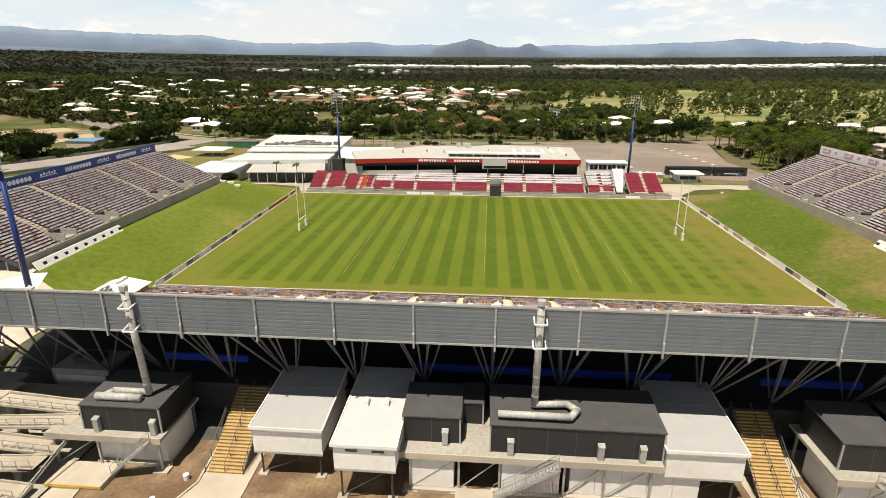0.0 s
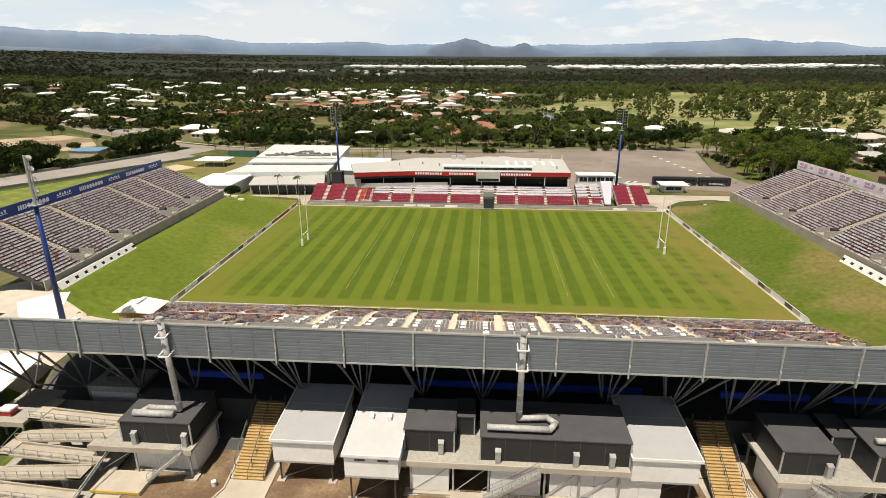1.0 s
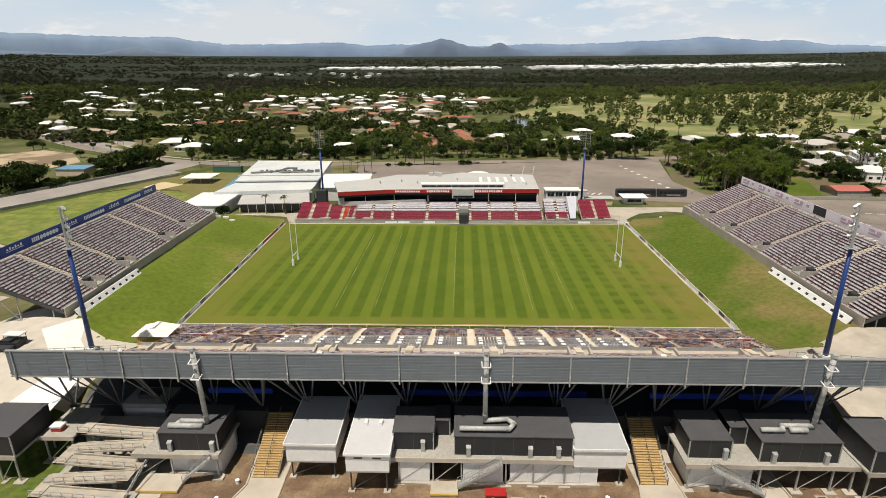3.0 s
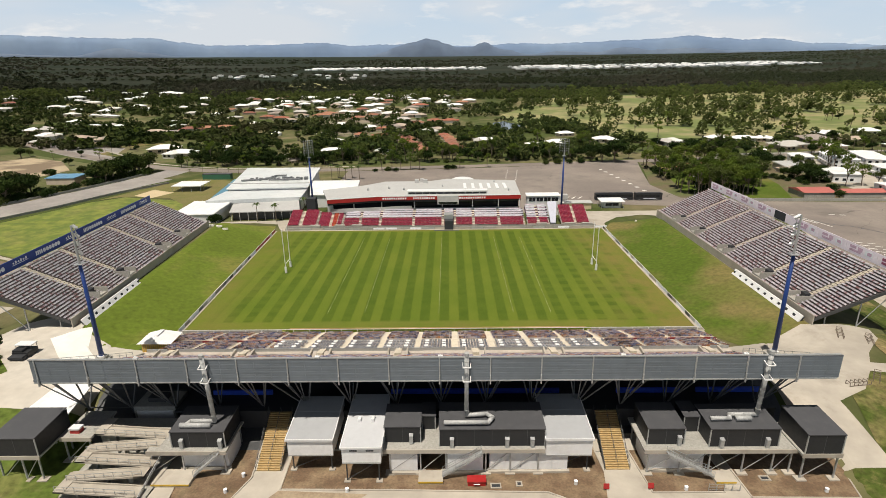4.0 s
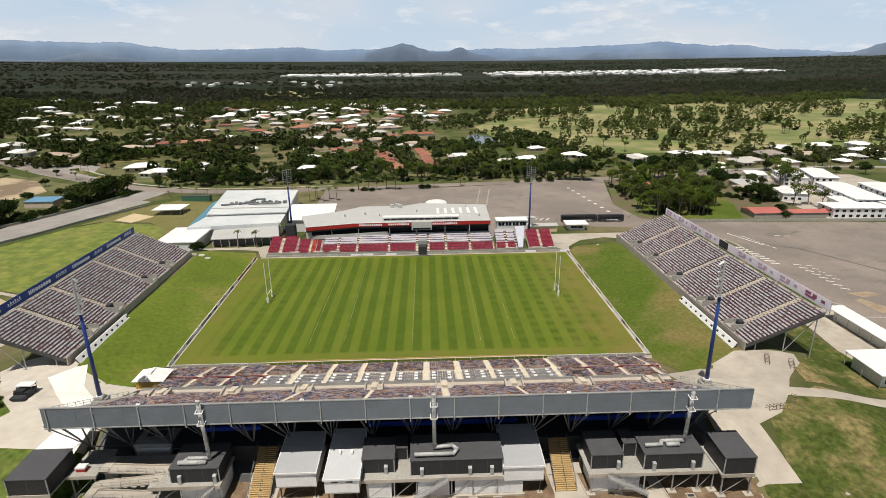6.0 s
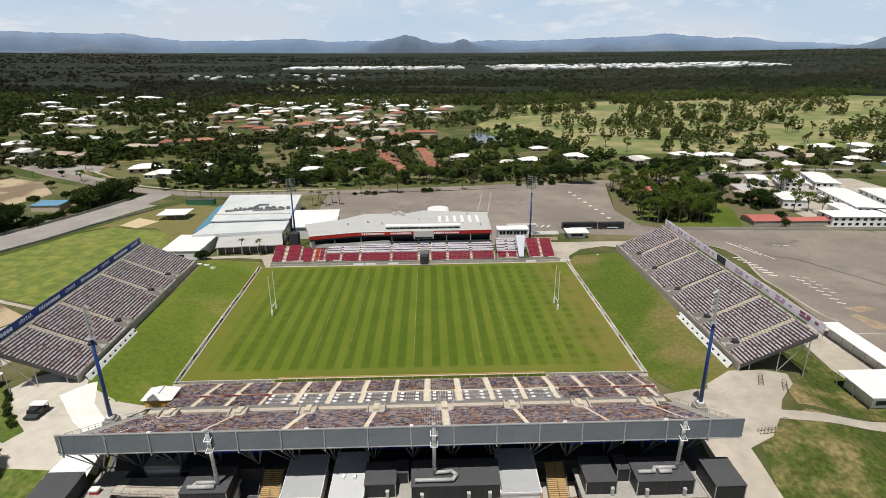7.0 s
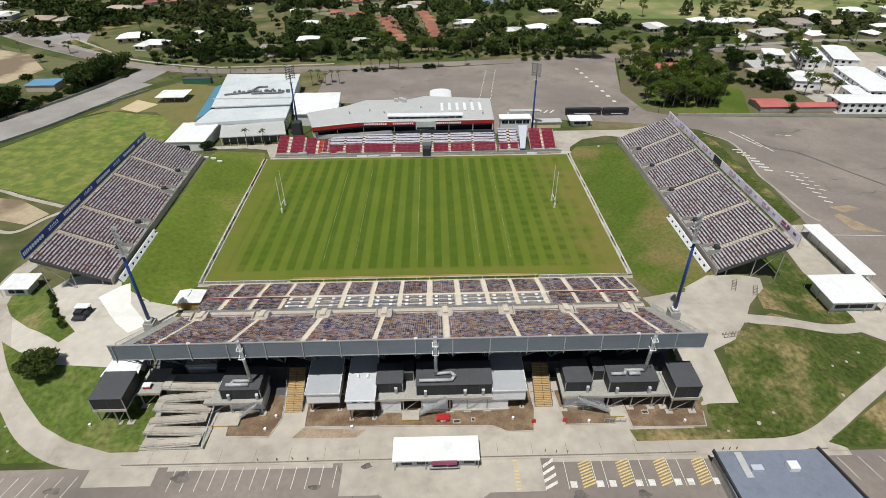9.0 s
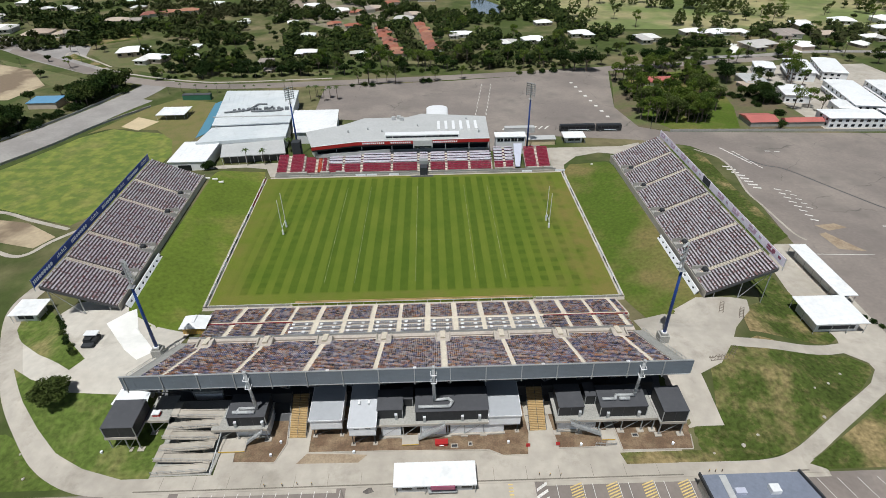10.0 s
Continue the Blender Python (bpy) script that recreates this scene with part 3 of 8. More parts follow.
def tall_stand():
    st = thing("grandstand", (0, -70, 0), "tall open grandstand with mixed brown seats and grey metal back wall", "grandstand")
    low = Shell().extrude_x(terrace_profile(-46.8, 0.9, -0.88, 0.3, 12, 0.9), -61.0, 62.5)
    part("lower_terrace", low, STEP, st)
    walkway = Shell().box(-58.4, 62.5, -58.6, -57.3, 3.4, 4.35)
    part("walkway", walkway, AISLE, st)
    midt = Shell().extrude_x(terrace_profile(-58.6, 4.6, -0.94, 0.26, 8, 1.0), -58.2, 61)
    part("middle_terrace", midt, STEP, st)
    cross = Shell().box(-61, 61, -67.42, -66.1, 5.4, 6.5)
    part("cross_aisle", cross, STEP, st)
    upper = Shell().extrude_x(terrace_profile(-67.42, 6.06, -0.86, 0.43, 27, 0.8), -60.5, 60.5)
    part("upper_terrace", upper, STEP, st)
    # near-black underside: the shade below the seating is in its colour
    part("raked_soffit", Shell().extrude_x([(-70.0, 6.5), (-91.6, 16.9), (-91.6, 16.2), (-70.0, 5.7)], -63.0, 63.0), BLACK_AND_SHADE, st, "underside of the raked seating with shade painted near-black")
    top = Shell().box(-63.5, 63.5, -91.9, -90.6, 17.2, 17.55)
    part("top_walkway", top, CONC_WALL, st)
    for sx in (-1, 1):
        s = Shell()
        xa, xb = sx * 60.5, sx * 63.2
        x0, x1 = min(xa, xb), max(xa, xb)
        s.extrude_x([(-67.4, 6.2), (-90.6, 17.75), (-90.6, 16.9), (-67.4, 5.3)], x0, x1)
        part("side_apron", s, CONC_WALL, st)
        s = Shell()
        rail(s, [(sx * 62.9, -67.6, 6.3), (sx * 62.9, -90.4, 17.7)], 1.0, 2.2)
        part("side_rail", s, GREY_STEEL, st)
    # seats
    clear_up = [(x - 0.6, x + 0.6) for x in UP_AISLES]
    clear_low = [(x - 0.7, x + 0.7) for x in LOW_AISLES]
    for r0, r1, wide in ((1, 5, 2.05), (5, 27, 0.6)):
        seat_rows([((-60.2, -68.17 - 0.86 * i, 6.06 + 0.43 * i), (60.2, -68.17 - 0.86 * i, 6.06 + 0.43 * i), (0, 1, 0)) for i in range(r0, r1)],
                  MIX_SEAT, "upper_seating", st, "brown, navy and grey plastic seats in mixed rows", clear=[(x - wide, x + wide) for x in UP_AISLES])
    seat_rows([((-60.6, -47.55 - 0.88 * i, 0.9 + 0.3 * i), (62, -47.55 - 0.88 * i, 0.9 + 0.3 * i), (0, 1, 0)) for i in range(1, 12)],
              MIX_SEAT, "lower_seating", st, "brown, navy and grey plastic seats in mixed rows", clear=clear_low)
    box_zone = (-34.0, 37.0)
    seat_rows([(a, b, (0, 1, 0)) for i in range(8) for a, b in (((-58, -59.3 - 0.94 * i, 4.6 + 0.26 * i), (box_zone[0], -59.3 - 0.94 * i, 4.6 + 0.26 * i)), ((box_zone[1], -59.3 - 0.94 * i, 4.6 + 0.26 * i), (61, -59.3 - 0.94 * i, 4.6 + 0.26 * i)))],
              MIX_SEAT, "middle_seating", st, "brown, navy and grey plastic seats in mixed rows", clear=clear_low)
    seat_rows([((box_zone[0], -59.3 - 0.94 * i, 4.6 + 0.26 * i), (box_zone[1], -59.3 - 0.94 * i, 4.6 + 0.26 * i), (0, 1, 0)) for i in range(8) if i not in (2, 5)],
              GREY_SEAT, "box_seating", st, "pale grey box seats", clear=clear_low, gap=0.6)
    # aisle flights
    for x in UP_AISLES:
        s = Shell().extrude_x(flight_profile(-70.86, 7.78, -0.86, 0.43, 23), x - 0.56, x + 0.56)
        part("aisle_steps", s, AISLE, st, "cream painted aisle steps")
    for x in LOW_AISLES:
        part("aisle_steps", Shell().extrude_x(flight_profile(-46.8, 0.9, -0.88, 0.3, 12), x - 0.65, x + 0.65), AISLE, st, "cream painted aisle steps")
        part("aisle_steps", Shell().extrude_x(flight_profile(-58.6, 4.6, -0.94, 0.26, 8), x - 0.65, x + 0.65), AISLE, st, "cream painted aisle steps")
    # low walls and portals along the cross aisle
    for x in UP_AISLES:
        part("portal_slab", Shell().box(x - 1.7, x + 1.7, -70.4, -67.43, 6.9, 7.15), STEP, st, "grey concrete landing over the stair portal")
        for q0, q1, y0, y1 in ((-2.1, -1.75, -70.9, -67.3), (1.75, 2.1, -70.9, -67.3), (-1.74, -0.7, -70.9, -70.6), (0.7, 1.74, -70.9, -70.6)):
            part("portal_wall", Shell().box(x + q0, x + q1, y0, y1, 6.2, 7.75), CONC, st)
        part("portal_stair", Shell().hexa([(x - 0.65, -69.4, 6.6), (x + 0.65, -69.4, 6.6), (x + 0.65, -65.2, 6.3), (x - 0.65, -65.2, 6.3), (x - 0.65, -69.4, 7.75), (x + 0.65, -69.4, 7.75), (x + 0.65, -65.2, 6.62), (x - 0.65, -65.2, 6.62)]), AISLE, st, "short cream stair out of the portal")
        # near-black sheet in place of the shaded depth of the portal
        part("portal_mouth", Shell().box(x - 1.2, x + 1.2, -67.42, -67.36, 6.2, 6.88), BLACK_AND_SHADE, st, "near-black sheet painted as shade in the stair portal")
    for xa, xb in zip([-60.6] + UP_AISLES, UP_AISLES + [60.6]):
        part("cross_aisle_rail", Shell().box(xa + (0.9 if xa > -60 else 0), xb - (0.9 if xb < 60 else 0), -66.3, -66.16, 6.5, 7.2), GREY_STEEL, st, "grey rail panel along the cross aisle")
    for x0, x1 in ((-60.5, -34.5), (37.5, 62)):
        part("red_barrier", Shell().box(x0, x1, -58.5, -58.3, 4.36, 4.95), DARK_RED, st, "red painted low barrier")
    # tables in the boxes
    for k in range(9):
        for r in (1, 3.4, 5.8):
            for o in (1.9, 5.6):
                x, y, z = LOW_AISLES[2] + 7.94 * k + o, -59.5 - 0.94 * r, 4.6 + 0.26 * r
                s = Shell().box(x - 0.42, x + 0.42, y - 0.38, y + 0.38, z + 0.86, z + 0.93)
                s.box(x - 0.08, x + 0.08, y - 0.08, y + 0.08, z - 0.1, z + 0.87)
                part("box_table", s, WHITE, st, "white box table")
    # back wall: ribbed panels between upright brackets
    joints = [-63.6] + FRAMES_X[1:] + [64.0]
    for i in range(16):
        x0, x1 = joints[i] + 0.09, joints[i + 1] - 0.09
        prof = [(-91.9, 19.45), (-91.9, 15.5)]
        for k in range(9):
            z = 15.5 + 0.44 * k
            prof += [(-92.088, z), (-92.088, z + 0.08), (-92.1, z + 0.12), (-92.1, z + 0.415)]
        prof += [(-92.05, 19.45)]
        s = Shell().extrude_x(prof, x0, x1)
        part("wall_panel", s, CLADDING, st)
        for xm in (x0 + (x1 - x0) / 3, x0 + 2 * (x1 - x0) / 3):
            part("panel_seam", Shell().box(xm - 0.04, xm + 0.04, -92.13, -92.1, 15.55, 19.4), CLADDING, st)
    part("wall_coping", Shell().box(-63.6, 63.6, -92.16, -91.8, 19.45, 19.62), GREY_STEEL, st, "pale metal coping along the wall top")
    part("wall_gutter", Shell().box(-63.6, 63.6, -92.2, -91.85, 15.32, 15.5), GREY_STEEL, st)
    for x in FRAMES_X:
        s = Shell().extrude_x([(-92.42, 14.9), (-92.14, 14.9), (-92.14, 19.6), (-92.28, 19.6), (-92.3, 16.6), (-92.42, 16.4)], x - 0.09, x + 0.09)
        part("wall_bracket", s, GREY_STEEL, st)
    for x in FRAMES_X:
        # raker and fan of struts on a concrete column
        s = Shell().beam((x, -70.5, 5.9), (x, -91.7, 15.9), 0.35, 0.7)
        part("raker", s, STEEL, st)
        c = Shell().tube((x, -83.2, height(x, -83.2) - 0.3), (x, -83.2, 4.6), 0.3, n=10)
        part("column", c, STEEL, st)
        for p in ((x - 2.6, -88.5, 14.6), (x, -90.6, 15.5), (x + 2.6, -88.5, 14.6), (x, -80, 10.6)):
            part("strut", Shell().tube((x, -83.2, 4.5), p, 0.13, n=6), STRUT, st)
        for q in (-1, 1):
            part("strut", Shell().tube((x, -84.6, 6.4), (x + q * 1.5, -91.5, 15.5), 0.1, n=6), STRUT, st)
    for i in range(15):
        part("tie_beam", Shell().beam((FRAMES_X[i], -83.2, 4.7), (FRAMES_X[i + 1], -83.2, 4.7), 0.16), STEEL, st)
        part("purlin", Shell().beam((FRAMES_X[i], -88.5, 14.7), (FRAMES_X[i + 1], -88.5, 14.7), 0.18), STEEL, st)
    for i in (4, 11):
        xa, xb = FRAMES_X[i], FRAMES_X[i + 1]
        xm = (xa + xb) / 2
        for xe in (xa, xb):
            part("long_strut", Shell().tube((xe, -83.3, 4.6), (xm, -91.3, 15.3), 0.13, n=6), STRUT, st)
            part("stair_brace", Shell().tube((xm, -83.3, 4.6), (xe, -84.4, 1.4), 0.11, n=6), STRUT, st)
    # gallery under the seats, near-black so the undercroft shade is in the colour
    part("gallery_wall", Shell().box(-46, 60, -73.2, -72.9, 4.0, 7.2), BLACK_AND_SHADE, st)
    part("gallery_floor", Shell().box(-46, 60, -85.2, -73.2, 4.9, 5.2), BLACK_AND_SHADE, st)
    part("gallery_face", Shell().box(-43, 60, -85.0, -84.7, 0.0, 4.9), BLACK_AND_SHADE, st)
    for x0, x1 in ((-41, -30), (-8, 23), (33.5, 45), (48, 60)):
        part("counter_front", Shell().box(x0, x1, -80.4, -79.9, 5.3, 6.15), BLUE_COUNTER, st, "bright blue counter front in the shade")
    # small lamps on the wall top
    for x in (-46.5, -17.8, 1.5, 30, 49):
        s = Shell().box(x - 0.35, x + 0.35, -92.2, -91.7, 19.63, 19.85).tube((x, -91.95, 19.85), (x, -91.95, 20.05), 0.2, 0.1)
        part("wall_lamp", s, WHITE, st, "small white lamp housing")
    return st


tall_stand()


# ---- end stands ----
def end_stand(sx, y0, y1, aisles, group):
    st = thing("end_stand", (sx * 96, (y0 + y1) / 2, 5), "open end stand with faded mauve-grey bench seats on steel legs", "grandstand", group)
    n, dx, dz, xf, zf = 22, 0.86, 0.395, 86.6, 6.7
    prof = terrace_profile(-xf, zf, -dx, dz, n, 0.55)
    s = Shell().extrude_x(prof, y0, y1)
    s.v = [(-p[1] * sx, p[0], p[2]) for p in s.v]
    if sx > 0:
        s.f = [q[::-1] for q in s.f]
    part("terrace", s, END_STEP, st)
    part("front_beam", Shell().box(*sorted((sx * (xf - 0.25), sx * xf)), y0, y1, zf - 2.4, zf + 0.7), CONC, st)
    seat_rows([((sx * (xf + dx * i + 0.72), y0 + 0.2, zf + dz * i), (sx * (xf + dx * i + 0.72), y1 - 0.2, zf + dz * i), (-sx, 0, 0)) for i in range(n)],
              END_SEAT, "bench_seating", st, "faded grey, mauve and brown seats", gap=0.55, width=0.5, tall=0.66, deep=0.3, clear=[(a - 0.8, a + 0.8) for a in aisles])
    for a in aisles:
        s = Shell().extrude_x(flight_profile(-xf, zf, -dx, dz, n), a - 0.65, a + 0.65)
        s.v = [(-p[1] * sx, p[0], p[2]) for p in s.v]
        part("aisle_steps", s, AISLE, st, "cream aisle steps")
        # stair mouth at the foot of the aisle
        for xa, xb, ya, yb in ((-0.1, 4.19, -2.1, -1.9), (-0.1, 4.19, 1.5, 1.7), (4.2, 4.4, -2.1, 1.7)):
            part("portal_wall", Shell().box(*sorted((sx * (xf + xa), sx * (xf + xb))), a + ya, a + yb, zf - 0.3, zf + 2.3), CONC_WALL, st)
        part("portal_floor", Shell().box(*sorted((sx * (xf + 0.2), sx * (xf + 4.2))), a - 1.9, a + 1.5, zf + 0.35, zf + 0.95), CONC_WALL, st)
        # near-black block stands in for shade inside the stair mouth
        part("portal_mouth", Shell().box(*sorted((sx * (xf + 2.9), sx * (xf + 4.18))), a - 0.9, a + 0.9, zf + 0.97, zf + 2.42), BLACK_AND_SHADE, st, "near-black block painted as shade in the stair mouth")
    # legs, rakers and braces under the deck
    k = 7
    for i in range(k):
        y = y0 + 0.6 + (y1 - y0 - 1.2) * i / (k - 1)
        part("raker", Shell().beam((sx * (xf + 0.3), y, zf - 0.75), (sx * (xf + 19), y, zf + 8.0), 0.25, 0.5), GREY_STEEL, st)
        for q, zt in ((89.5, zf + 0.7), (97, zf + 4.1), (104.5, zf + 7.5)):
            g = height(sx * q, y)
            part("leg", Shell().tube((sx * q, y, g - 0.2), (sx * q, y, zt), 0.15, n=8), GREY_STEEL, st)
        part("brace", Shell().beam((sx * 97, y, height(sx * 97, y)), (sx * 104.5, y, zf + 7), 0.14), GREY_STEEL, st)
    part("end_fascia", Shell().extrude_x([(-xf, zf - 0.6), (-xf, zf + 0.1), (-xf - 18.9, zf + 8.6), (-xf - 18.9, zf + 7.7)], y0 - 0.2, y0 - 0.02).turned(Matrix(((0, -sx, 0, 0), (1, 0, 0, 0), (0, 0, 1, 0), (0, 0, 0, 1)))), STEEL, st)
    part("back_rail", Shell().box(*sorted((sx * 105.6, sx * 105.8)), y0, y1, zf + 8.0, zf + 8.9), CONC_WALL, st)
    return st


R0, R1, L0, L1 = -53.0, 46.0, -51.5, 35.5
end_stand(1, R0, R1, [-43.5, -27.6, -6.5, 13.5, 29.5], "end stands")
west_stand = end_stand(-1, L0, L1, [-36.8, -21.8, 2.0, 16.8], "end stands")


def swing(ob, pivot, degrees):
    """Turns a thing about an upright line through a plan point."""
    m = Matrix.Translation((*pivot, 0)) @ Matrix.Rotation(radians(degrees), 4, "Z") @ Matrix.Translation((-pivot[0], -pivot[1], 0))
    ob.matrix_basis = m @ Matrix.Translation(ob.location)


swing(west_stand, (-87, -51.5), 2.6)


def sign_board(sx, y0, y1, z0, z1, panels, mat, marks):
    x = sx * 106.6
    sg = thing("sign_board", (x, (y0 + y1) / 2, z0), "long blue sign board with white marks along the stand top" if sx < 0 else "row of pale sign panels with maroon marks along the stand", "sign")
    w = (y1 - y0) / panels
    for i in range(panels):
        a = y0 + w * i
        part("panel", Shell().box(*sorted((x, x + sx * 0.12)), a + 0.05, a + w - 0.05, z0, z1), mat, sg)
        f = x - sx * 0.03
        fx = sorted((f, x))
        h = z1 - z0
        if marks == "blue":
            # discs and bars stand for the lettering
            kind_ = i % 2
            if kind_ == 0:
                for j in range(4):
                    yy = a + 0.4 + j * 0.72
                    part("bar", Shell().box(*fx, yy, yy + 0.5, z0 + 0.3 * h, z0 + 0.72 * h), SIGN_WHITE, sg)
                for j in range(6):
                    yy = a + 3.9 + j * 1.22
                    part("disc", Shell().tube((f, yy, z0 + 0.5 * h), (x, yy, z0 + 0.5 * h), 0.6, n=8), SIGN_WHITE, sg)
            else:
                part("bar", Shell().box(*fx, a + 0.22 * w, a + 0.75 * w, z0 + 0.36 * h, z0 + 0.42 * h), SIGN_WHITE, sg)
                for j in range(6):
                    yy = a + 0.24 * w + j * 0.085 * w
                    part("bar", Shell().box(*fx, yy, yy + 0.05 * w, z0 + 0.5 * h, z0 + (0.66 + 0.1 * (j % 2)) * h), SIGN_WHITE, sg)
        else:
            if i == panels // 2:
                part("dark_board", Shell().box(*fx, a + 0.45 * w, a + w - 0.3, z0 + 0.1, z1 - 0.1), BLACK_AND_SHADE, sg)
                continue
            part("bar", Shell().box(*fx, a + 0.14 * w, a + 0.38 * w, z0 + 0.3 * h, z0 + 0.8 * h), SIGN_WHITE, sg)
            for j, (u0, u1, v0, v1) in enumerate(((0.46, 0.6, 0.45, 0.8), (0.5, 0.86, 0.25, 0.45), (0.66, 0.86, 0.55, 0.8), (0.17, 0.3, 0.4, 0.7))):
                part("bar", Shell().box(sorted((f - sx * 0.02, x))[0], sorted((f - sx * 0.02, x))[1], a + u0 * w, a + u1 * w, z0 + v0 * h, z0 + v1 * h), SIGN_MAUVE if i else SIGN_MAROON, sg)
    for i in range(panels + 1):
        yy = y0 + w * i
        part("post", Shell().box(*sorted((x + sx * 0.13, x + sx * 0.28)), yy - 0.08, yy + 0.08, z0 - 1.2, z1), GREY_STEEL, sg)
    part("back_frame", Shell().box(*sorted((x + sx * 0.13, x + sx * 0.2)), y0, y1, z0 + 0.1, z0 + 0.25).box(*sorted((x + sx * 0.13, x + sx * 0.2)), y0, y1, z1 - 0.25, z1 - 0.1), GREY_STEEL, sg)
    return sg


sign_board(1, R0, R1, 15.7, 18.45, 9, SIGN_PINK, "maroon")
swing(sign_board(-1, L0 - 0.3, L1 - 0.5, 15.35, 18.0, 8, BLUE_SIGN, "blue"), (-87, -51.5), 2.6)


def pierced_wall(sx, x, y0, y1):
    """White battered retaining wall with a row of dark square holes."""
    w = thing("retaining_wall", (x, (y0 + y1) / 2, 4.6), "sloping white concrete wall with a row of dark square openings", "wall", "pierced walls")
    n = int((y1 - y0) / 3.0)
    step = (y1 - y0) / n

    def slab(ya, yb, u0, u1, back=0.3):
        """A piece of the battered face between heights u0 and u1 (0 foot, 1 top)."""
        q = [(x + sx * 1.1 * u, 4.6 + 1.75 * u) for u in (u0, u1)]
        (xa, za), (xb, zb) = q
        d = sx * back
        return Shell().hexa([(xa, ya, za), (xa + d, ya, za), (xa + d, yb, za), (xa, yb, za), (xb, ya, zb), (xb + d, ya, zb), (xb + d, yb, zb), (xb, yb, zb)])

    part("plinth", slab(y0, y1, -0.2, 0.38), WHITE, w)
    part("top_band", slab(y0, y1, 0.74, 1.0), WHITE, w)
    for i in range(n):
        a = y0 + step * i
        part("pier", slab(a, a + step - 1.15, 0.38, 0.74), WHITE, w)
    # near-black backing paints the shade seen through the holes
    part("opening", slab(y0 + 0.02, y1 - 0.02, 0.3, 0.8, 0.5).turned(Matrix.Translation((sx * 0.22, 0, -0.02))), BLACK_AND_SHADE, w, "near-black backing painted as shade in the openings")
    return w


pierced_wall(1, 84.2, -51.0, -19.5)
swing(pierced_wall(-1, -84.0, -50.0, -23.0), (-87, -51.5), 2.6)


# ---- goal posts, fence, floodlights ----
def goal(x):
    g = thing("goal_posts", (x, 0, 0.03), "tall white rugby goal posts with padded bases", "goal posts", "goal posts")
    for y in (-2.75, 2.75):
        part("upright", Shell().tube((x, y, 0.02), (x, y, 14.6), 0.13, 0.10, n=10), WHITE, g)
        part("pad", Shell().box(x - 0.3, x + 0.3, y - 0.3, y + 0.3, 0.02, 2.0), WHITE, g, "white foam post pad")
    part("crossbar", Shell().tube((x, -2.75, 3.0), (x, 2.75, 3.0), 0.11, n=10), WHITE, g)


goal(-50)
goal(50)


def perimeter_fence():
    rnd = random.Random(5)
    for sx in (-1, 1):
        f = thing("boundary_fence", (sx * 65, 0, 0), "low white boundary fence with worn dark and pale advertising boards", "fence", "boundary fence")
        y = -44.5
        i = 0
        while y < 44:
            e = min(44.5, y + 3.0)
            m = rnd.choice([SIGN_WHITE, CONC, SIGN_WHITE, GREY_ROOF, SIGN_WHITE, CONC, STEEL, CLADDING, SIGN_WHITE])
            if sx < 0 and y > 18:
                m = rnd.choice([RED, ORANGE_SEAT, SIGN_WHITE, RED, YELLOW])
            part("board", Shell().box(*sorted((sx * 65.0, sx * 65.08)), y + 0.04, e - 0.04, 0.1, 1.0), m, f)
            part("post", Shell().box(*sorted((sx * 65.09, sx * 65.19)), y - 0.05, y + 0.05, -0.1, 1.12), WHITE, f)
            y, i = e, i + 1
        part("top_rail", Shell().beam((sx * 65.05, -44.5, 1.08), (sx * 65.05, 44.5, 1.08), 0.12), WHITE, f)
        part("kerb", Shell().box(*sorted((sx * 64.4, sx * 66.3)), -45, 45, -0.2, 0.09), CONC, f, "pale concrete kerb")
        if sx < 0:
            swing(f, (-65, -44.5), 1.8)
    f = thing("boundary_fence", (0, -45, 0), "low boundary fence with pale boards below the tall stand", "fence", "boundary fence")
    part("kerb", Shell().box(-66, 66, -46.6, -44.5, -0.2, 0.09), CONC, f, "pale concrete kerb")
    for x0, x1, m in ((-64, -39, CONC_WALL), (-38, 37, BANK), (38, 64, CONC_WALL)):
        part("board", Shell().box(x0, x1, -45.3, -45.1, 0.09, 0.85), m, f)
    part("top_rail", Shell().beam((-64, -45.2, 0.95), (64, -45.2, 0.95), 0.1), WHITE, f)
    for i in range(33):
        part("post", Shell().box(-64 + 4 * i - 0.05, -64 + 4 * i + 0.05, -45.42, -45.32, 0.09, 1.0), WHITE, f)
    # pair of dark timber benches in front
    for x0, x1 in ((-37.5, 37),):
        part("bench", Shell().box(x0, x1, -44.3, -43.9, 0.35, 0.45).box(x0, x1, -43.6, -43.4, 0.35, 0.42), TREAD, f, "long low timber bench")
        s = Shell()
        for i in range(25):
            s.box(x0 + 3.1 * i, x0 + 3.1 * i + 0.1, -44.25, -43.45, 0.03, 0.36)
        part("bench_legs", s, STEEL, f)
    f = thing("boundary_fence", (0, 45, 0), "low pale concrete boundary wall before the far stand", "fence", "boundary fence")
    part("kerb", Shell().box(-66, 66, 44.6, 46.0, -0.2, 0.09), CONC, f, "pale concrete kerb")
    part("wall", Shell().box(-64, 64, 45.6, 45.85, 0.09, 0.95), CONC_WALL, f)
    for i in range(26):
        x = -63 + 5 * i
        part("board", Shell().box(x, x + 4.6, 45.52, 45.59, 0.2, 0.9), rnd.choice([CONC_WALL, SIGN_WHITE, CONC, GREY_STEEL]), f)


perimeter_fence()


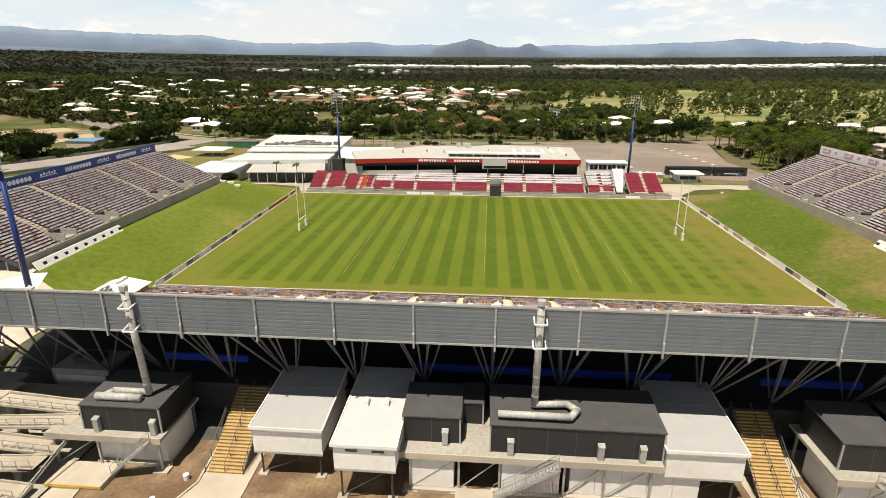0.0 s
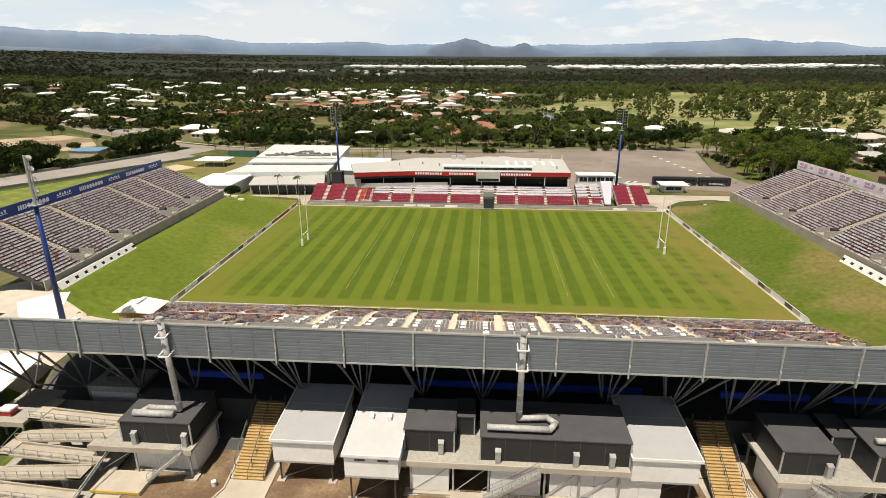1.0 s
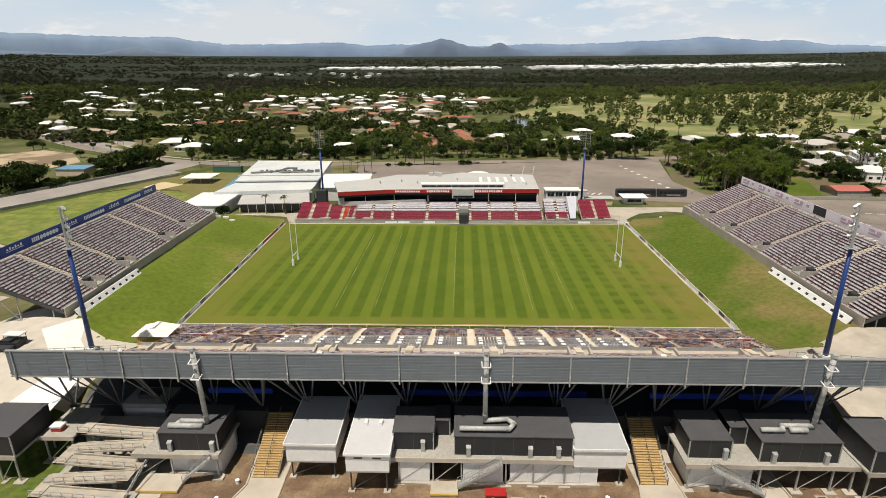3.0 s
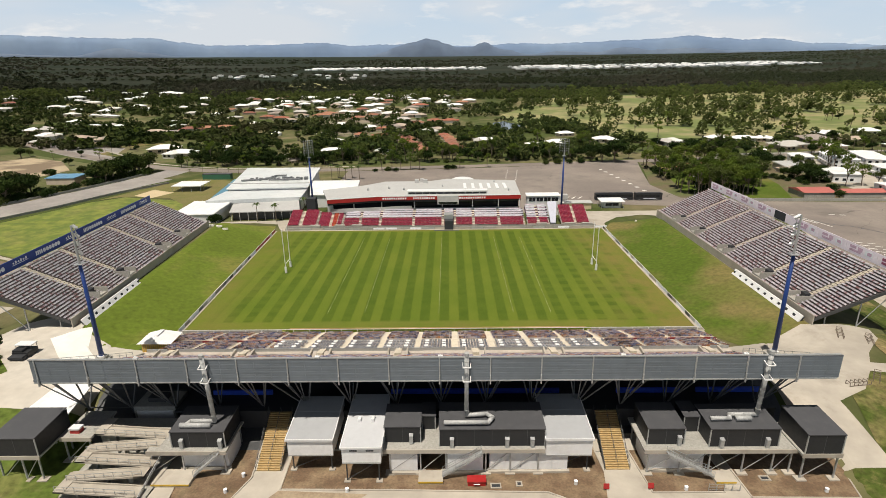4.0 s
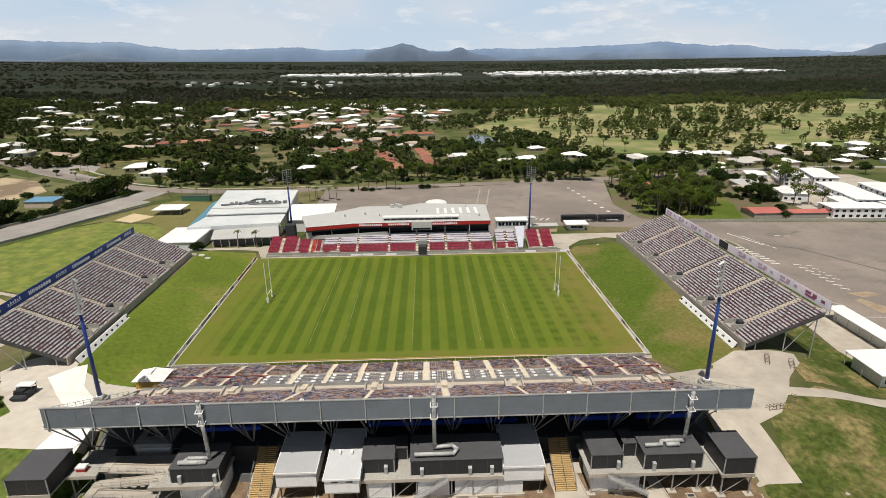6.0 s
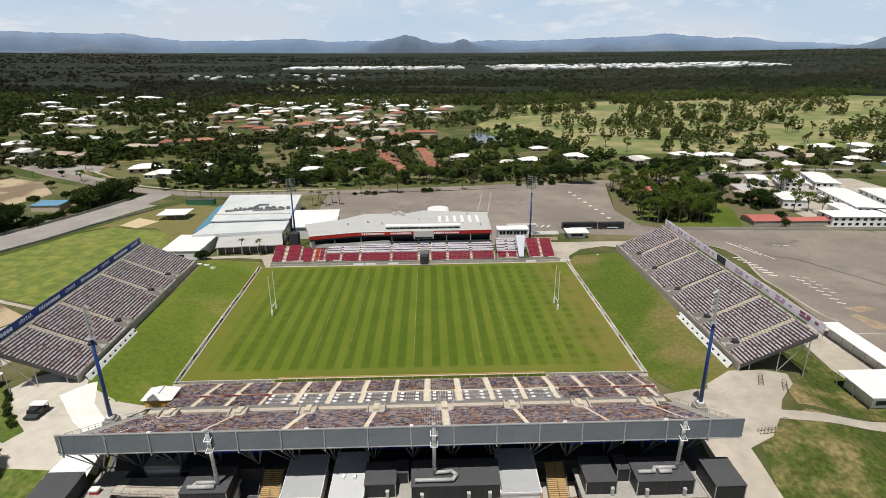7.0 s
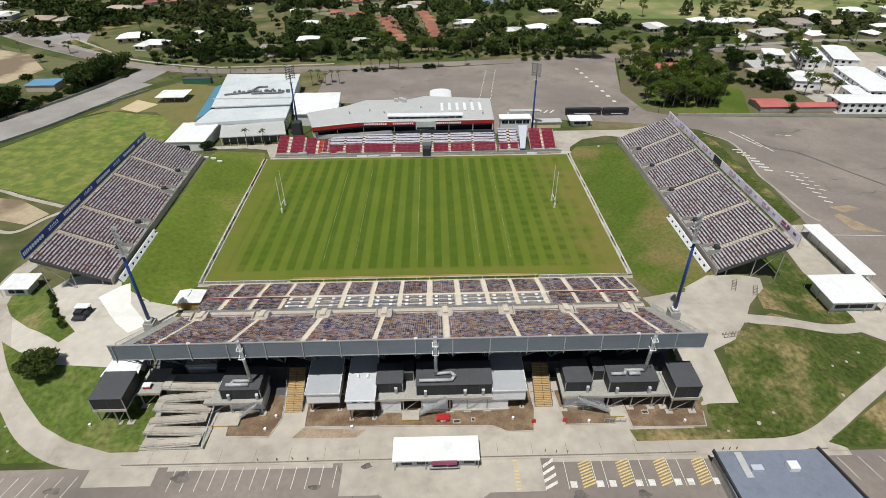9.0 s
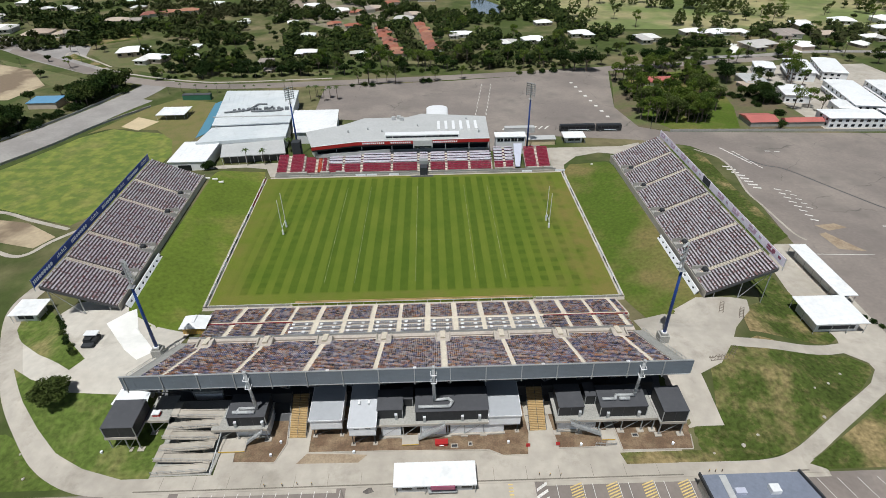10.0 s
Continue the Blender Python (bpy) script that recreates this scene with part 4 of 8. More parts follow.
def floodlight(x, y, z0, z1, plinth, rows=6, half=2.2, lamps=5):
    fl = thing("floodlight_tower", (x, y, z0), "tall blue steel floodlight tower with a dark lattice lamp rack", "floodlight", "floodlight towers")
    zb = z0 + plinth
    if plinth > 0.5:
        part("plinth", Shell().prism([(x - 1.3, y - 1.3), (x + 1.3, y - 1.3), (x + 1.3, y + 1.3), (x - 1.3, y + 1.3)], z0 - 0.5, zb - 0.6).box(x - 0.9, x + 0.9, y - 0.9, y + 0.9, zb - 0.6, zb), CONC_WALL, fl, "grey concrete plinth")
        part("base_flange", Shell().tube((x, y, zb), (x, y, zb + 0.25), 0.75, n=16), WHITE, fl)
    zk = z1 - 7.5
    part("pole", Shell().tube((x, y, zb), (x, y, zk), 0.47, 0.32, n=14), BLUE_POLE, fl, smooth=True)
    part("mast", Shell().tube((x, y, zk), (x, y, z1), 0.24, 0.18, n=10), GREY_STEEL, fl)
    aim = Vector((-x, -y, 0)).normalized()
    side = Vector((-aim.y, aim.x, 0))
    for r in range(rows):
        z = zk + 2.2 + r * 5.0 / (rows - 1)
        c = Vector((x, y, z)) + aim * 0.3
        part("cross_arm", Shell().beam(c - side * half, c + side * half, 0.12), GREY_STEEL, fl)
        for k in range(lamps):
            p = c + side * (half * 0.86) * (2 * k / (lamps - 1) - 1)
            lamp = part("lamp", Shell().tube(p, p + aim * 0.4 + Vector((0, 0, -0.15)), 0.2, 0.36, n=8), GREY_STEEL, fl)
            part("lens", Shell().tube(p + aim * 0.41 + Vector((0, 0, -0.154)), p + aim * 0.43 + Vector((0, 0, -0.163)), 0.33, n=8), GLASS, lamp)
    for o in (-half, half):
        part("upright", Shell().beam(Vector((x, y, zk + 1.0)) + aim * 0.3 + side * o, Vector((x, y, z1 - 0.4)) + aim * 0.3 + side * o, 0.1), GREY_STEEL, fl)
    part("service_deck", Shell().box(x - 0.8, x + 0.8, y - 0.8, y + 0.8, zk - 0.1, zk), GREY_STEEL, fl)


floodlight(67.6, -70.2, 5.0, 36.0, 2.9, 4, 1.25, 4)
floodlight(-67.6, -70.2, 5.0, 35.4, 2.9, 4, 1.25, 4)
floodlight(53.0, 70.0, 0.0, 33.0, 0.4)
floodlight(-58.0, 70.0, 0.0, 33.5, 0.4)


# ---- far stand and club ----
def far_stand():
    st = thing("grandstand", (-7, 60, 0), "low roofed grandstand with red and white seats and a red fascia", "grandstand")

    def deck(name, x0, x1, y0, z0, dy, dz, n, mat, aisles=(), label="", floor=STEP, panels=False):
        part(name, Shell().extrude_x([(y, z) for y, z in terrace_profile(y0, z0, dy, dz, n, 0.8)][::-1], x0, x1), floor, st)
        edges = [x0] + [q for a in aisles for q in (a - 0.6, a + 0.6)] + [x1]
        for i in range(n if panels else 0):
            for xa, xb in zip(edges[::2], edges[1::2]):
                part("row_panel", Shell().box(xa + 0.05, xb - 0.05, y0 + dy * i + 0.02, y0 + dy * i + 0.1, z0 + dz * i, z0 + dz * i + 0.42), SIGN_WHITE, st)
        seat_rows([((x0 + 0.2, y0 + dy * i + dy * 0.85, z0 + dz * i), (x1 - 0.2, y0 + dy * i + dy * 0.85, z0 + dz * i), (0, -1, 0)) for i in range(n)], mat, "seating", st, label, gap=0.55, width=0.5, clear=[(a - 0.6, a + 0.6) for a in aisles])
        for a in aisles:
            s = Shell()
            for i in range(n):
                s.box(a - 0.55, a + 0.55, y0 + dy * i + 0.01, y0 + dy * (i + 1) - 0.01, z0 + dz * i - 0.05, z0 + dz * i + 0.03)
            part("aisle_steps", s, AISLE, st, "cream aisle steps")

    ai = [-34.0, -25.5, -11.8, 0.4, 5.4, 13.0, 23.6]
    deck("end_terrace", -64.0, -51.5, 48.0, 1.2, 0.85, 0.33, 12, RED_SEAT, [-58.6], "dark red seats")
    deck("end_terrace", -51.2, -45.6, 47.2, 1.0, 0.85, 0.3, 11, RED_SEAT, [-46.2], "dark red seats")
    deck("end_terrace", -45.58, -43.5, 47.2, 1.0, 0.85, 0.3, 11, ORANGE_SEAT, [], "faded orange seats")
    deck("end_terrace", -43.48, -41.0, 47.2, 1.0, 0.85, 0.3, 11, RED_SEAT, [], "dark red seats")
    deck("front_terrace", -40.6, 34.0, 47.0, 1.1, 0.85, 0.42, 5, RED_SEAT, ai, "dark red seats")
    part("middle_wall", Shell().box(-40.6, 34, 51.3, 51.6, 0.5, 3.7), CONC_WALL, st)
    # near-black floor: shade of the recess under the roof, put into the colour
    part("rear_walkway", Shell().box(-40.6, 34.0, 58.41, 60.4, 3.4, 4.75), BLACK_AND_SHADE, st, "walkway painted near-black as recess shade")
    deck("upper_terrace", -40.6, 34.0, 51.6, 3.1, 1.7, 0.52, 4, WHITE_SEAT, ai, "white and mauve seats", DUSK_STEP, True)
    deck("side_front_terrace", 35.0, 44.2, 48.0, 1.2, 0.85, 0.42, 4, RED_SEAT, [39.6], "dark red seats")
    deck("side_terrace", 35.0, 44.2, 51.5, 3.1, 1.7, 0.7, 5, WHITE_SEAT, [39.6], "white and mauve seats", DUSK_STEP, True)
    part("side_sheet", Shell().hexa([(44.5, 48.5, 1.2), (46.6, 48.5, 1.2), (48.8, 60.5, 7.2), (44.7, 60.5, 7.2), (44.5, 48.5, 1.6), (46.6, 48.5, 1.6), (48.8, 60.5, 7.6), (44.7, 60.5, 7.6)]), BLUE_TARP, st, "pale blue sheeted terrace")
    deck("end_terrace", 49.0, 60.6, 48.0, 1.2, 0.85, 0.33, 14, RED_SEAT, [54.6], "dark red seats")
    # front walls and dugouts
    part("front_wall", Shell().box(-64, 62.5, 46.6, 46.8, 0.0, 1.3), CONC_WALL, st)
    for x in (-54, -44, -37, 38.5, 50, 57):
        part("dugout", Shell().box(x, x + 4.2, 46.2, 47.6, 0.1, 1.9), CONC_WALL, st)
    part("tunnel", Shell().prism([(1.0, 44.8), (4.4, 44.8), (4.4, 51.0), (1.0, 51.0)], 0.05, 3.6), BLACK_AND_SHADE, st, "dark players tunnel")
    part("tunnel_roof", Shell().box(0.8, 4.6, 48.6, 52.0, 3.6, 5.2), GREY_STEEL, st)
    part("tunnel_mat", Shell().box(-3.2, 7.0, 43.2, 44.9, 0.031, 0.06), STEEL, st)
    part("left_parapet", Shell().prism([(-47.0, 55.6), (-30, 57.6), (-13, 60.4), (-13, 60.7), (-30, 57.9), (-47.0, 55.9)], 4.6, 6.3), GREY_ROOF, st, "long grey parapet before the dark recess")
    # body of the building
    roof = [(-48.0, 54.5), (-28.0, 59.5), (33.5, 60.5), (34.0, 87.0), (2, 92), (-6, 87.5), (-27, 87.5), (-36, 80), (-53.5, 72.0)]
    part("back_block", Shell().prism([(-47, 61), (-28, 64.5), (33, 65), (33.4, 86.4), (-26.5, 86.8), (-36, 79.5), (-52, 71.5)], 0, 10.15), WHITE, st)
    # dark sheet stands in for the shaded void under the roof
    part("dark_recess", Shell().prism([(-46.9, 60.4), (-28, 63.6), (33, 64.2), (33, 64.8), (-28, 64.3), (-46.9, 60.9)], 4.6, 10.1), GLASS, st, "dark glossy sheet as the shaded recess under the roof")
    part("roof", Shell().prism(roof, 10.2, lambda x, y: 10.55 + 0.03 * (y - 55)), GREY_ROOF, st, "pale grey sheet metal roof")
    for (xa, ya), (xb, yb), m in (((-48.0, 54.4), (-28.0, 59.4), RED), ((-28.0, 59.4), (-2.0, 59.9), RED), ((7.0, 60.1), (33.5, 60.4), RED)):
        d = Vector((xb - xa, yb - ya)).normalized()
        o = Vector((d.y, -d.x)) * 0.3
        part("fascia", Shell().prism([(xa, ya), (xa + o.x, ya + o.y), (xb + o.x, yb + o.y), (xb, yb)], 9.0, 10.6), RED, st, "red roof fascia")
        part("fascia_cap", Shell().prism([(xa, ya), (xa + o.x * 1.2, ya + o.y * 1.2), (xb + o.x * 1.2, yb + o.y * 1.2), (xb, yb)], 10.61, 10.85), WHITE, st)
        part("soffit_edge", Shell().prism([(xa, ya + 0.3), (xa + o.x * 0.4, ya + o.y * 0.4 + 0.3), (xb + o.x * 0.4, yb + o.y * 0.4 + 0.3), (xb, yb + 0.3)], 8.1, 8.95), BLACK_AND_SHADE, st)
    part("centre_bay", Shell().box(-2.0, 7.0, 58.4, 60.6, 7.2, 10.9), GREY_ROOF, st)
    part("centre_window", Shell().box(-1.5, 6.5, 58.3, 58.39, 7.4, 8.3), GLASS, st)
    for x0, x1 in ((-12.5, -2.2), (7.2, 19.5)):
        for k in range(int((x1 - x0) / 0.95)):
            a = x0 + 0.95 * k
            part("sign_bar", Shell().box(a + 0.1, a + 0.75, 59.3, 59.42, 9.45, 10.2), SIGN_WHITE, st)
    for k in range(11):
        a = -25.5 + 0.95 * k
        part("sign_bar", Shell().box(a + 0.1, a + 0.75, 59.1, 59.2, 9.45, 10.2), SIGN_WHITE, st)
    # long roof box with a strip of glass
    part("roof_box", Shell().box(-15.0, 19.5, 62.3, 66.0, 10.6, 12.3), WHITE, st)
    part("roof_box_glass", Shell().box(-14.6, 19.1, 62.2, 62.29, 10.95, 11.8), GLASS, st)
    for k in range(12):
        x = -14.6 + 33.7 * k / 11
        part("mullion", Shell().box(x - 0.06, x + 0.06, 62.12, 62.19, 10.9, 11.85), WHITE, st)
    for k in range(6):
        x = 9.5 + 3.6 * k
        part("skylight", Shell().box(x, x + 1.3, 70.5, 81.5, 10.8, 11.6), WHITE, st, "white roof skylight")
    vault = Shell()
    for k in range(8):
        a0, a1 = math.pi * k / 8, math.pi * (k + 1) / 8
        pa, pb = (10 - 5.8 * math.cos(a0), 1.6 * math.sin(a0)), (10 - 5.8 * math.cos(a1), 1.6 * math.sin(a1))
        vault.hexa([(pa[0], 97, 6.6), (pb[0], 97, 6.6), (pb[0], 114, 6.6), (pa[0], 114, 6.6), (pa[0], 97, 6.8 + pa[1]), (pb[0], 97, 6.8 + pb[1]), (pb[0], 114, 6.8 + pb[1]), (pa[0], 114, 6.8 + pa[1])])
    part("vaulted_canopy", vault, WHITE, st, "white vaulted canopy")
    part("canopy_block", Shell().box(5.0, 15.0, 97.4, 113.6, 0, 6.6), WHITE, st)
    for x, y in ((-13, 84), (-10.5, 85), (-9, 83.2)):
        part("roof_unit", Shell().box(x, x + 1.9, y, y + 1.6, 11.3, 13.0), GREY_ROOF, st, "grey roof plant unit")
    for x, y in ((-33, 70), (-24, 73), (-17, 70), (0, 76), (24, 84), (29, 67)):
        part("roof_vent", Shell().tube((x, y, 10.8), (x, y, 11.9), 0.3, 0.3, n=8).tube((x, y, 11.9), (x, y, 12.2), 0.5, 0.2, n=8), GREY_STEEL, st)
    for x in (-38, -26, -12, 0, 13, 24, 33):
        part("column", Shell().tube((x, 60.5, 5.5), (x, 60.5, 10.2), 0.18, n=8), WHITE, st)
    return st


far_stand()


def plain_building(name, x0, x1, y0, y1, zr, wall, roof, label, category, fall=0.6, windows=(), eave=0.4):
    b = thing(name, ((x0 + x1) / 2, (y0 + y1) / 2, 0), label, category)
    part("wall", Shell().box(x0, x1, y0, y1, -0.1, zr), wall, b)
    s = Shell().hexa([(x0 - eave, y0 - eave, zr), (x1 + eave, y0 - eave, zr), (x1 + eave, y1 + eave, zr + fall), (x0 - eave, y1 + eave, zr + fall), (x0 - eave, y0 - eave, zr + 0.25), (x1 + eave, y0 - eave, zr + 0.25), (x1 + eave, y1 + eave, zr + fall + 0.25), (x0 - eave, y1 + eave, zr + fall + 0.25)])
    part("roof", s, roof, b)
    n = max(2, int((x1 - x0) / 3))
    s = Shell()
    for i in range(n + 1):
        x = x0 + (x1 - x0) * i / n
        s.beam((x, y0 - eave, zr + 0.27), (x, y1 + eave, zr + fall + 0.27), 0.08)
    part("roof_seams", s, roof, b)
    for wx0, wx1, z0, z1 in windows:
        part("window", Shell().box(wx0, wx1, y0 - 0.05, y0 - 0.01, z0, z1), GLASS, b)
    return b


# press box beside the far stand
pb = plain_building("press_box", 37.2, 51.2, 66.0, 71.0, 8.6, WHITE, WHITE_ROOF, "white press box with a band of dark windows", "press box", 0.2)
for k in range(4):
    part("window", Shell().box(37.9 + 3.3 * k, 40.7 + 3.3 * k, 65.9, 65.98, 6.4, 8.0), GLASS, pb)
    part("mullion", Shell().box(39.25 + 3.3 * k, 39.35 + 3.3 * k, 65.84, 65.89, 6.4, 8.0), WHITE, pb)

# club buildings
CLUB_ROOF = surface("weathered_pale_sheet_roof", (0.60, 0.62, 0.62), 0.6, second=(0.50, 0.53, 0.54), big=0.05, small=0.8, var=0.08, dirt=(0.40, 0.42, 0.42), dirt_scale=0.14, bump=0.05)
PLANT_GREY = surface("dull_grey_plant", (0.15, 0.16, 0.165), 0.6, 0.2, big=0.4, small=2, var=0.3)
cl = thing("club_house", (-88, 112, 0), "large white flat-roofed club building with roof plant", "building")
part("wall", Shell().prism([(-105, 94.5), (-67.5, 96), (-72, 144), (-113, 146)], 0, 7.2), WHITE, cl)
part("roof", Shell().prism([(-105.6, 92.6), (-66.4, 95.2), (-71.2, 145), (-114, 147)], 7.2, lambda x, y: 7.6 + 0.016 * (y - 84)), CLUB_ROOF, cl, "white sheet metal roof")
part("low_roof", Shell().prism([(-107.4, 72.5), (-65.3, 78.5), (-66.8, 95), (-105.8, 92.4)], 5.0, 6.6), CLUB_ROOF, cl, "white sheet metal roof")
part("low_wall", Shell().prism([(-106, 73.5), (-66, 79.4), (-67, 94), (-105, 92)], 0, 5.0), WHITE, cl)
part("verandah_roof", Shell().prism([(-92.5, 61), (-62.5, 63.7), (-66.5, 78.3), (-95.5, 74.2)], 3.7, lambda x, y: 3.95 + 0.06 * (y - 60)), GREY_ROOF, cl, "pale grey verandah roof")
part("verandah_wall", Shell().prism([(-92, 63), (-64, 65.4), (-66.5, 77.5), (-95, 73.6)], 0, 3.7), STEEL, cl)
for k in range(9):
    part("verandah_post", Shell().tube((-92 + 3.6 * k, 61.4 + 0.32 * k, 0), (-92 + 3.6 * k, 61.4 + 0.32 * k, 3.75), 0.1, n=6), WHITE, cl)
part("blue_awning", Shell().hexa([(-113.6, 88, 2.8), (-108.2, 92, 4.2), (-114.4, 145, 4.2), (-120.5, 141, 2.8), (-113.6, 88, 3.0), (-108.2, 92, 4.4), (-114.4, 145, 4.4), (-120.5, 141, 3.0)]), surface("teal_shade_cloth", (0.07, 0.20, 0.28), 0.6, var=0.15), cl, "pale blue awning")
for k in range(15):
    x = -104 + 2.6 * k
    part("roof_seam", Shell().beam((x, 94, 7.78), (x * 1.07 - 2, 144.5, 8.58), 0.1), CLUB_ROOF, cl)
part("roof_step", Shell().box(-108.5, -67.2, 103.4, 104.0, 7.8, 8.3), GREY_ROOF, cl)
rnd = random.Random(3)
for k in range(13):
    x, y = -100 + 2.3 * k, 112 + rnd.uniform(-2, 2)
    part("roof_plant", Shell().box(x, x + rnd.uniform(1.0, 1.9), y, y + rnd.uniform(1.0, 2.2), 8.0, 8.7 + rnd.uniform(0.2, 0.8)), PLANT_GREY, cl, "grey roof plant")
duct = Shell()
for a, b in (((-104, 109, 8.6), (-92, 112, 8.7)), ((-92, 112, 8.7), (-89, 121, 8.8)), ((-89, 121, 8.8), (-84, 121, 8.8)), ((-90, 110, 8.7), (-74, 111, 8.7)), ((-82, 111, 8.7), (-80, 117, 8.7))):
    duct.tube(a, b, 0.45, n=8)
part("roof_duct", duct, PLANT_GREY, cl, "grey roof duct")
part("upper_hall", Shell().prism([(-62, 84.4), (-42, 84.4), (-44.4, 114.4), (-69.4, 114.4)], 0, 6.0), WHITE, cl)
part("upper_hall_roof", Shell().prism([(-62.6, 83.8), (-41.2, 83.8), (-43.8, 115), (-70, 115)], 6.0, lambda x, y: 6.3 + 0.02 * (y - 84)), WHITE_ROOF, cl)
# added block; it stands for the dark south face of the hall
part("dark_tower", Shell().box(-59.4, -55.4, 64, 68, 0, 9.0), BLACK_AND_SHADE, cl, "dark block added for the dark front of the hall")
plain_building("shed", -114, -97, 54.5, 76.5, 4.8, WHITE, WHITE_ROOF, "white shed with a pale sheet roof", "shed", 0.5, [(-110, -104, 0.2, 3.2)])


def shelter(x0, x1, y0, y1, z, roof, label, solid=None):
    b = thing("shelter", ((x0 + x1) / 2, (y0 + y1) / 2, height((x0 + x1) / 2, (y0 + y1) / 2)), label, "shelter", "shelters")
    part("roof", Shell().hexa([(x0, y0, z), (x1, y0, z), (x1, y1, z + 0.25), (x0, y1, z + 0.25), (x0, y0, z + 0.22), (x1, y0, z + 0.22), (x1, y1, z + 0.47), (x0, y1, z + 0.47)]), roof, b)
    nx, ny = max(1, round((x1 - x0) / 5)), max(1, round((y1 - y0) / 5))
    for i in range(nx + 1):
        for j in range(ny + 1):
            if i in (0, nx) or j in (0, ny):
                px, py = x0 + 0.4 + (x1 - x0 - 0.8) * i / nx, y0 + 0.4 + (y1 - y0 - 0.8) * j / ny
                part("post", Shell().tube((px, py, height(px, py) - 0.1), (px, py, z + 0.05), 0.09, n=6), GREY_STEEL, b)
    if solid:
        sx0, sx1, sy0, sy1 = solid
        part("wall", Shell().box(sx0, sx1, sy0, sy1, height(sx0, sy0) - 0.4, z), WHITE, b)
        # flat near-black sheet; the shade of the opening is in its colour
        part("opening", Shell().box(sx0 + 1, sx1 - 1, sy0 - 0.04, sy0 - 0.01, 0.9, 2.2), BLACK_AND_SHADE, b)
    return b


shelter(-148, -131.8, 122.5, 135.5, 3.0, WHITE_ROOF, "white roofed open shelter beside the training oval")
shelter(128.8, 134.5, -52.0, -24.0, 3.4, WHITE_ROOF, "long white roofed turnstile shelter beside the car park", (130.5, 133.8, -50, -26))
shelter(113.5, 129.0, -65.0, -52.5, 3.9, WHITE_ROOF, "white flat-roofed amenities block on the lawn", (115, 127.5, -63.5, -54))
shelter(72.5, 83.5, 76.5, 84.0, 3.0, WHITE_ROOF, "white roofed kiosk behind the far corner", (74, 82, 78, 83))
shelter(-121.5, -112.5, -50, -42.5, 3.0, WHITE_ROOF, "white roofed kiosk at the path", (-120.5, -114, -49, -44))


# ---- rooms behind the tall stand ----
def black_room(x0, x1, y0, y1, z0=4.8, z1=7.7, hoods=(), group="black rooms", small=False):
    r = thing("service_room", ((x0 + x1) / 2, (y0 + y1) / 2, z0), "black panelled service room with a charcoal flat roof", "room", group)
    part("body", Shell().box(x0, x1, y0, y1, z0, z1), BLACK_WALL, r)
    part("roof", Shell().hexa([(x0 - 0.12, y0 - 0.12, z1), (x1 + 0.12, y0 - 0.12, z1), (x1 + 0.12, y1, z1 + 0.25), (x0 - 0.12, y1, z1 + 0.25), (x0 - 0.12, y0 - 0.12, z1 + 0.14), (x1 + 0.12, y0 - 0.12, z1 + 0.14), (x1 + 0.12, y1, z1 + 0.4), (x0 - 0.12, y1, z1 + 0.4)]), DARK_ROOF, r)
    part("corner_post", Shell().box(x0 - 0.1, x0 + 0.06, y0 - 0.1, y0 + 0.06, z0, z1), GREY_STEEL, r)
    part("corner_post", Shell().box(x1 - 0.06, x1 + 0.1, y0 - 0.1, y0 + 0.06, z0, z1), GREY_STEEL, r)
    n = max(1, int((x1 - x0) / 2.6))
    for i in range(1, n):
        x = x0 + (x1 - x0) * i / n
        part("seam", Shell().box(x - 0.03, x + 0.03, y0 - 0.02, y0, z0, z1), STEEL, r)
    for x in hoods:
        h = part("vent_hood", Shell().box(x - 0.3, x + 0.3, y0 - 0.5, y0 - 0.02, z0, z0 + 1.5), GREY_STEEL, r, "pale metal vent hood")
        part("cap", Shell().hexa([(x - 0.34, y0 - 0.56, z0 + 1.5), (x + 0.34, y0 - 0.56, z0 + 1.5), (x + 0.34, y0 - 0.02, z0 + 1.56), (x - 0.34, y0 - 0.02, z0 + 1.56), (x - 0.34, y0 - 0.5, z0 + 1.58), (x + 0.34, y0 - 0.5, z0 + 1.58), (x + 0.34, y0 - 0.02, z0 + 1.72), (x - 0.34, y0 - 0.02, z0 + 1.72)]), GREY_STEEL, h)
    return r


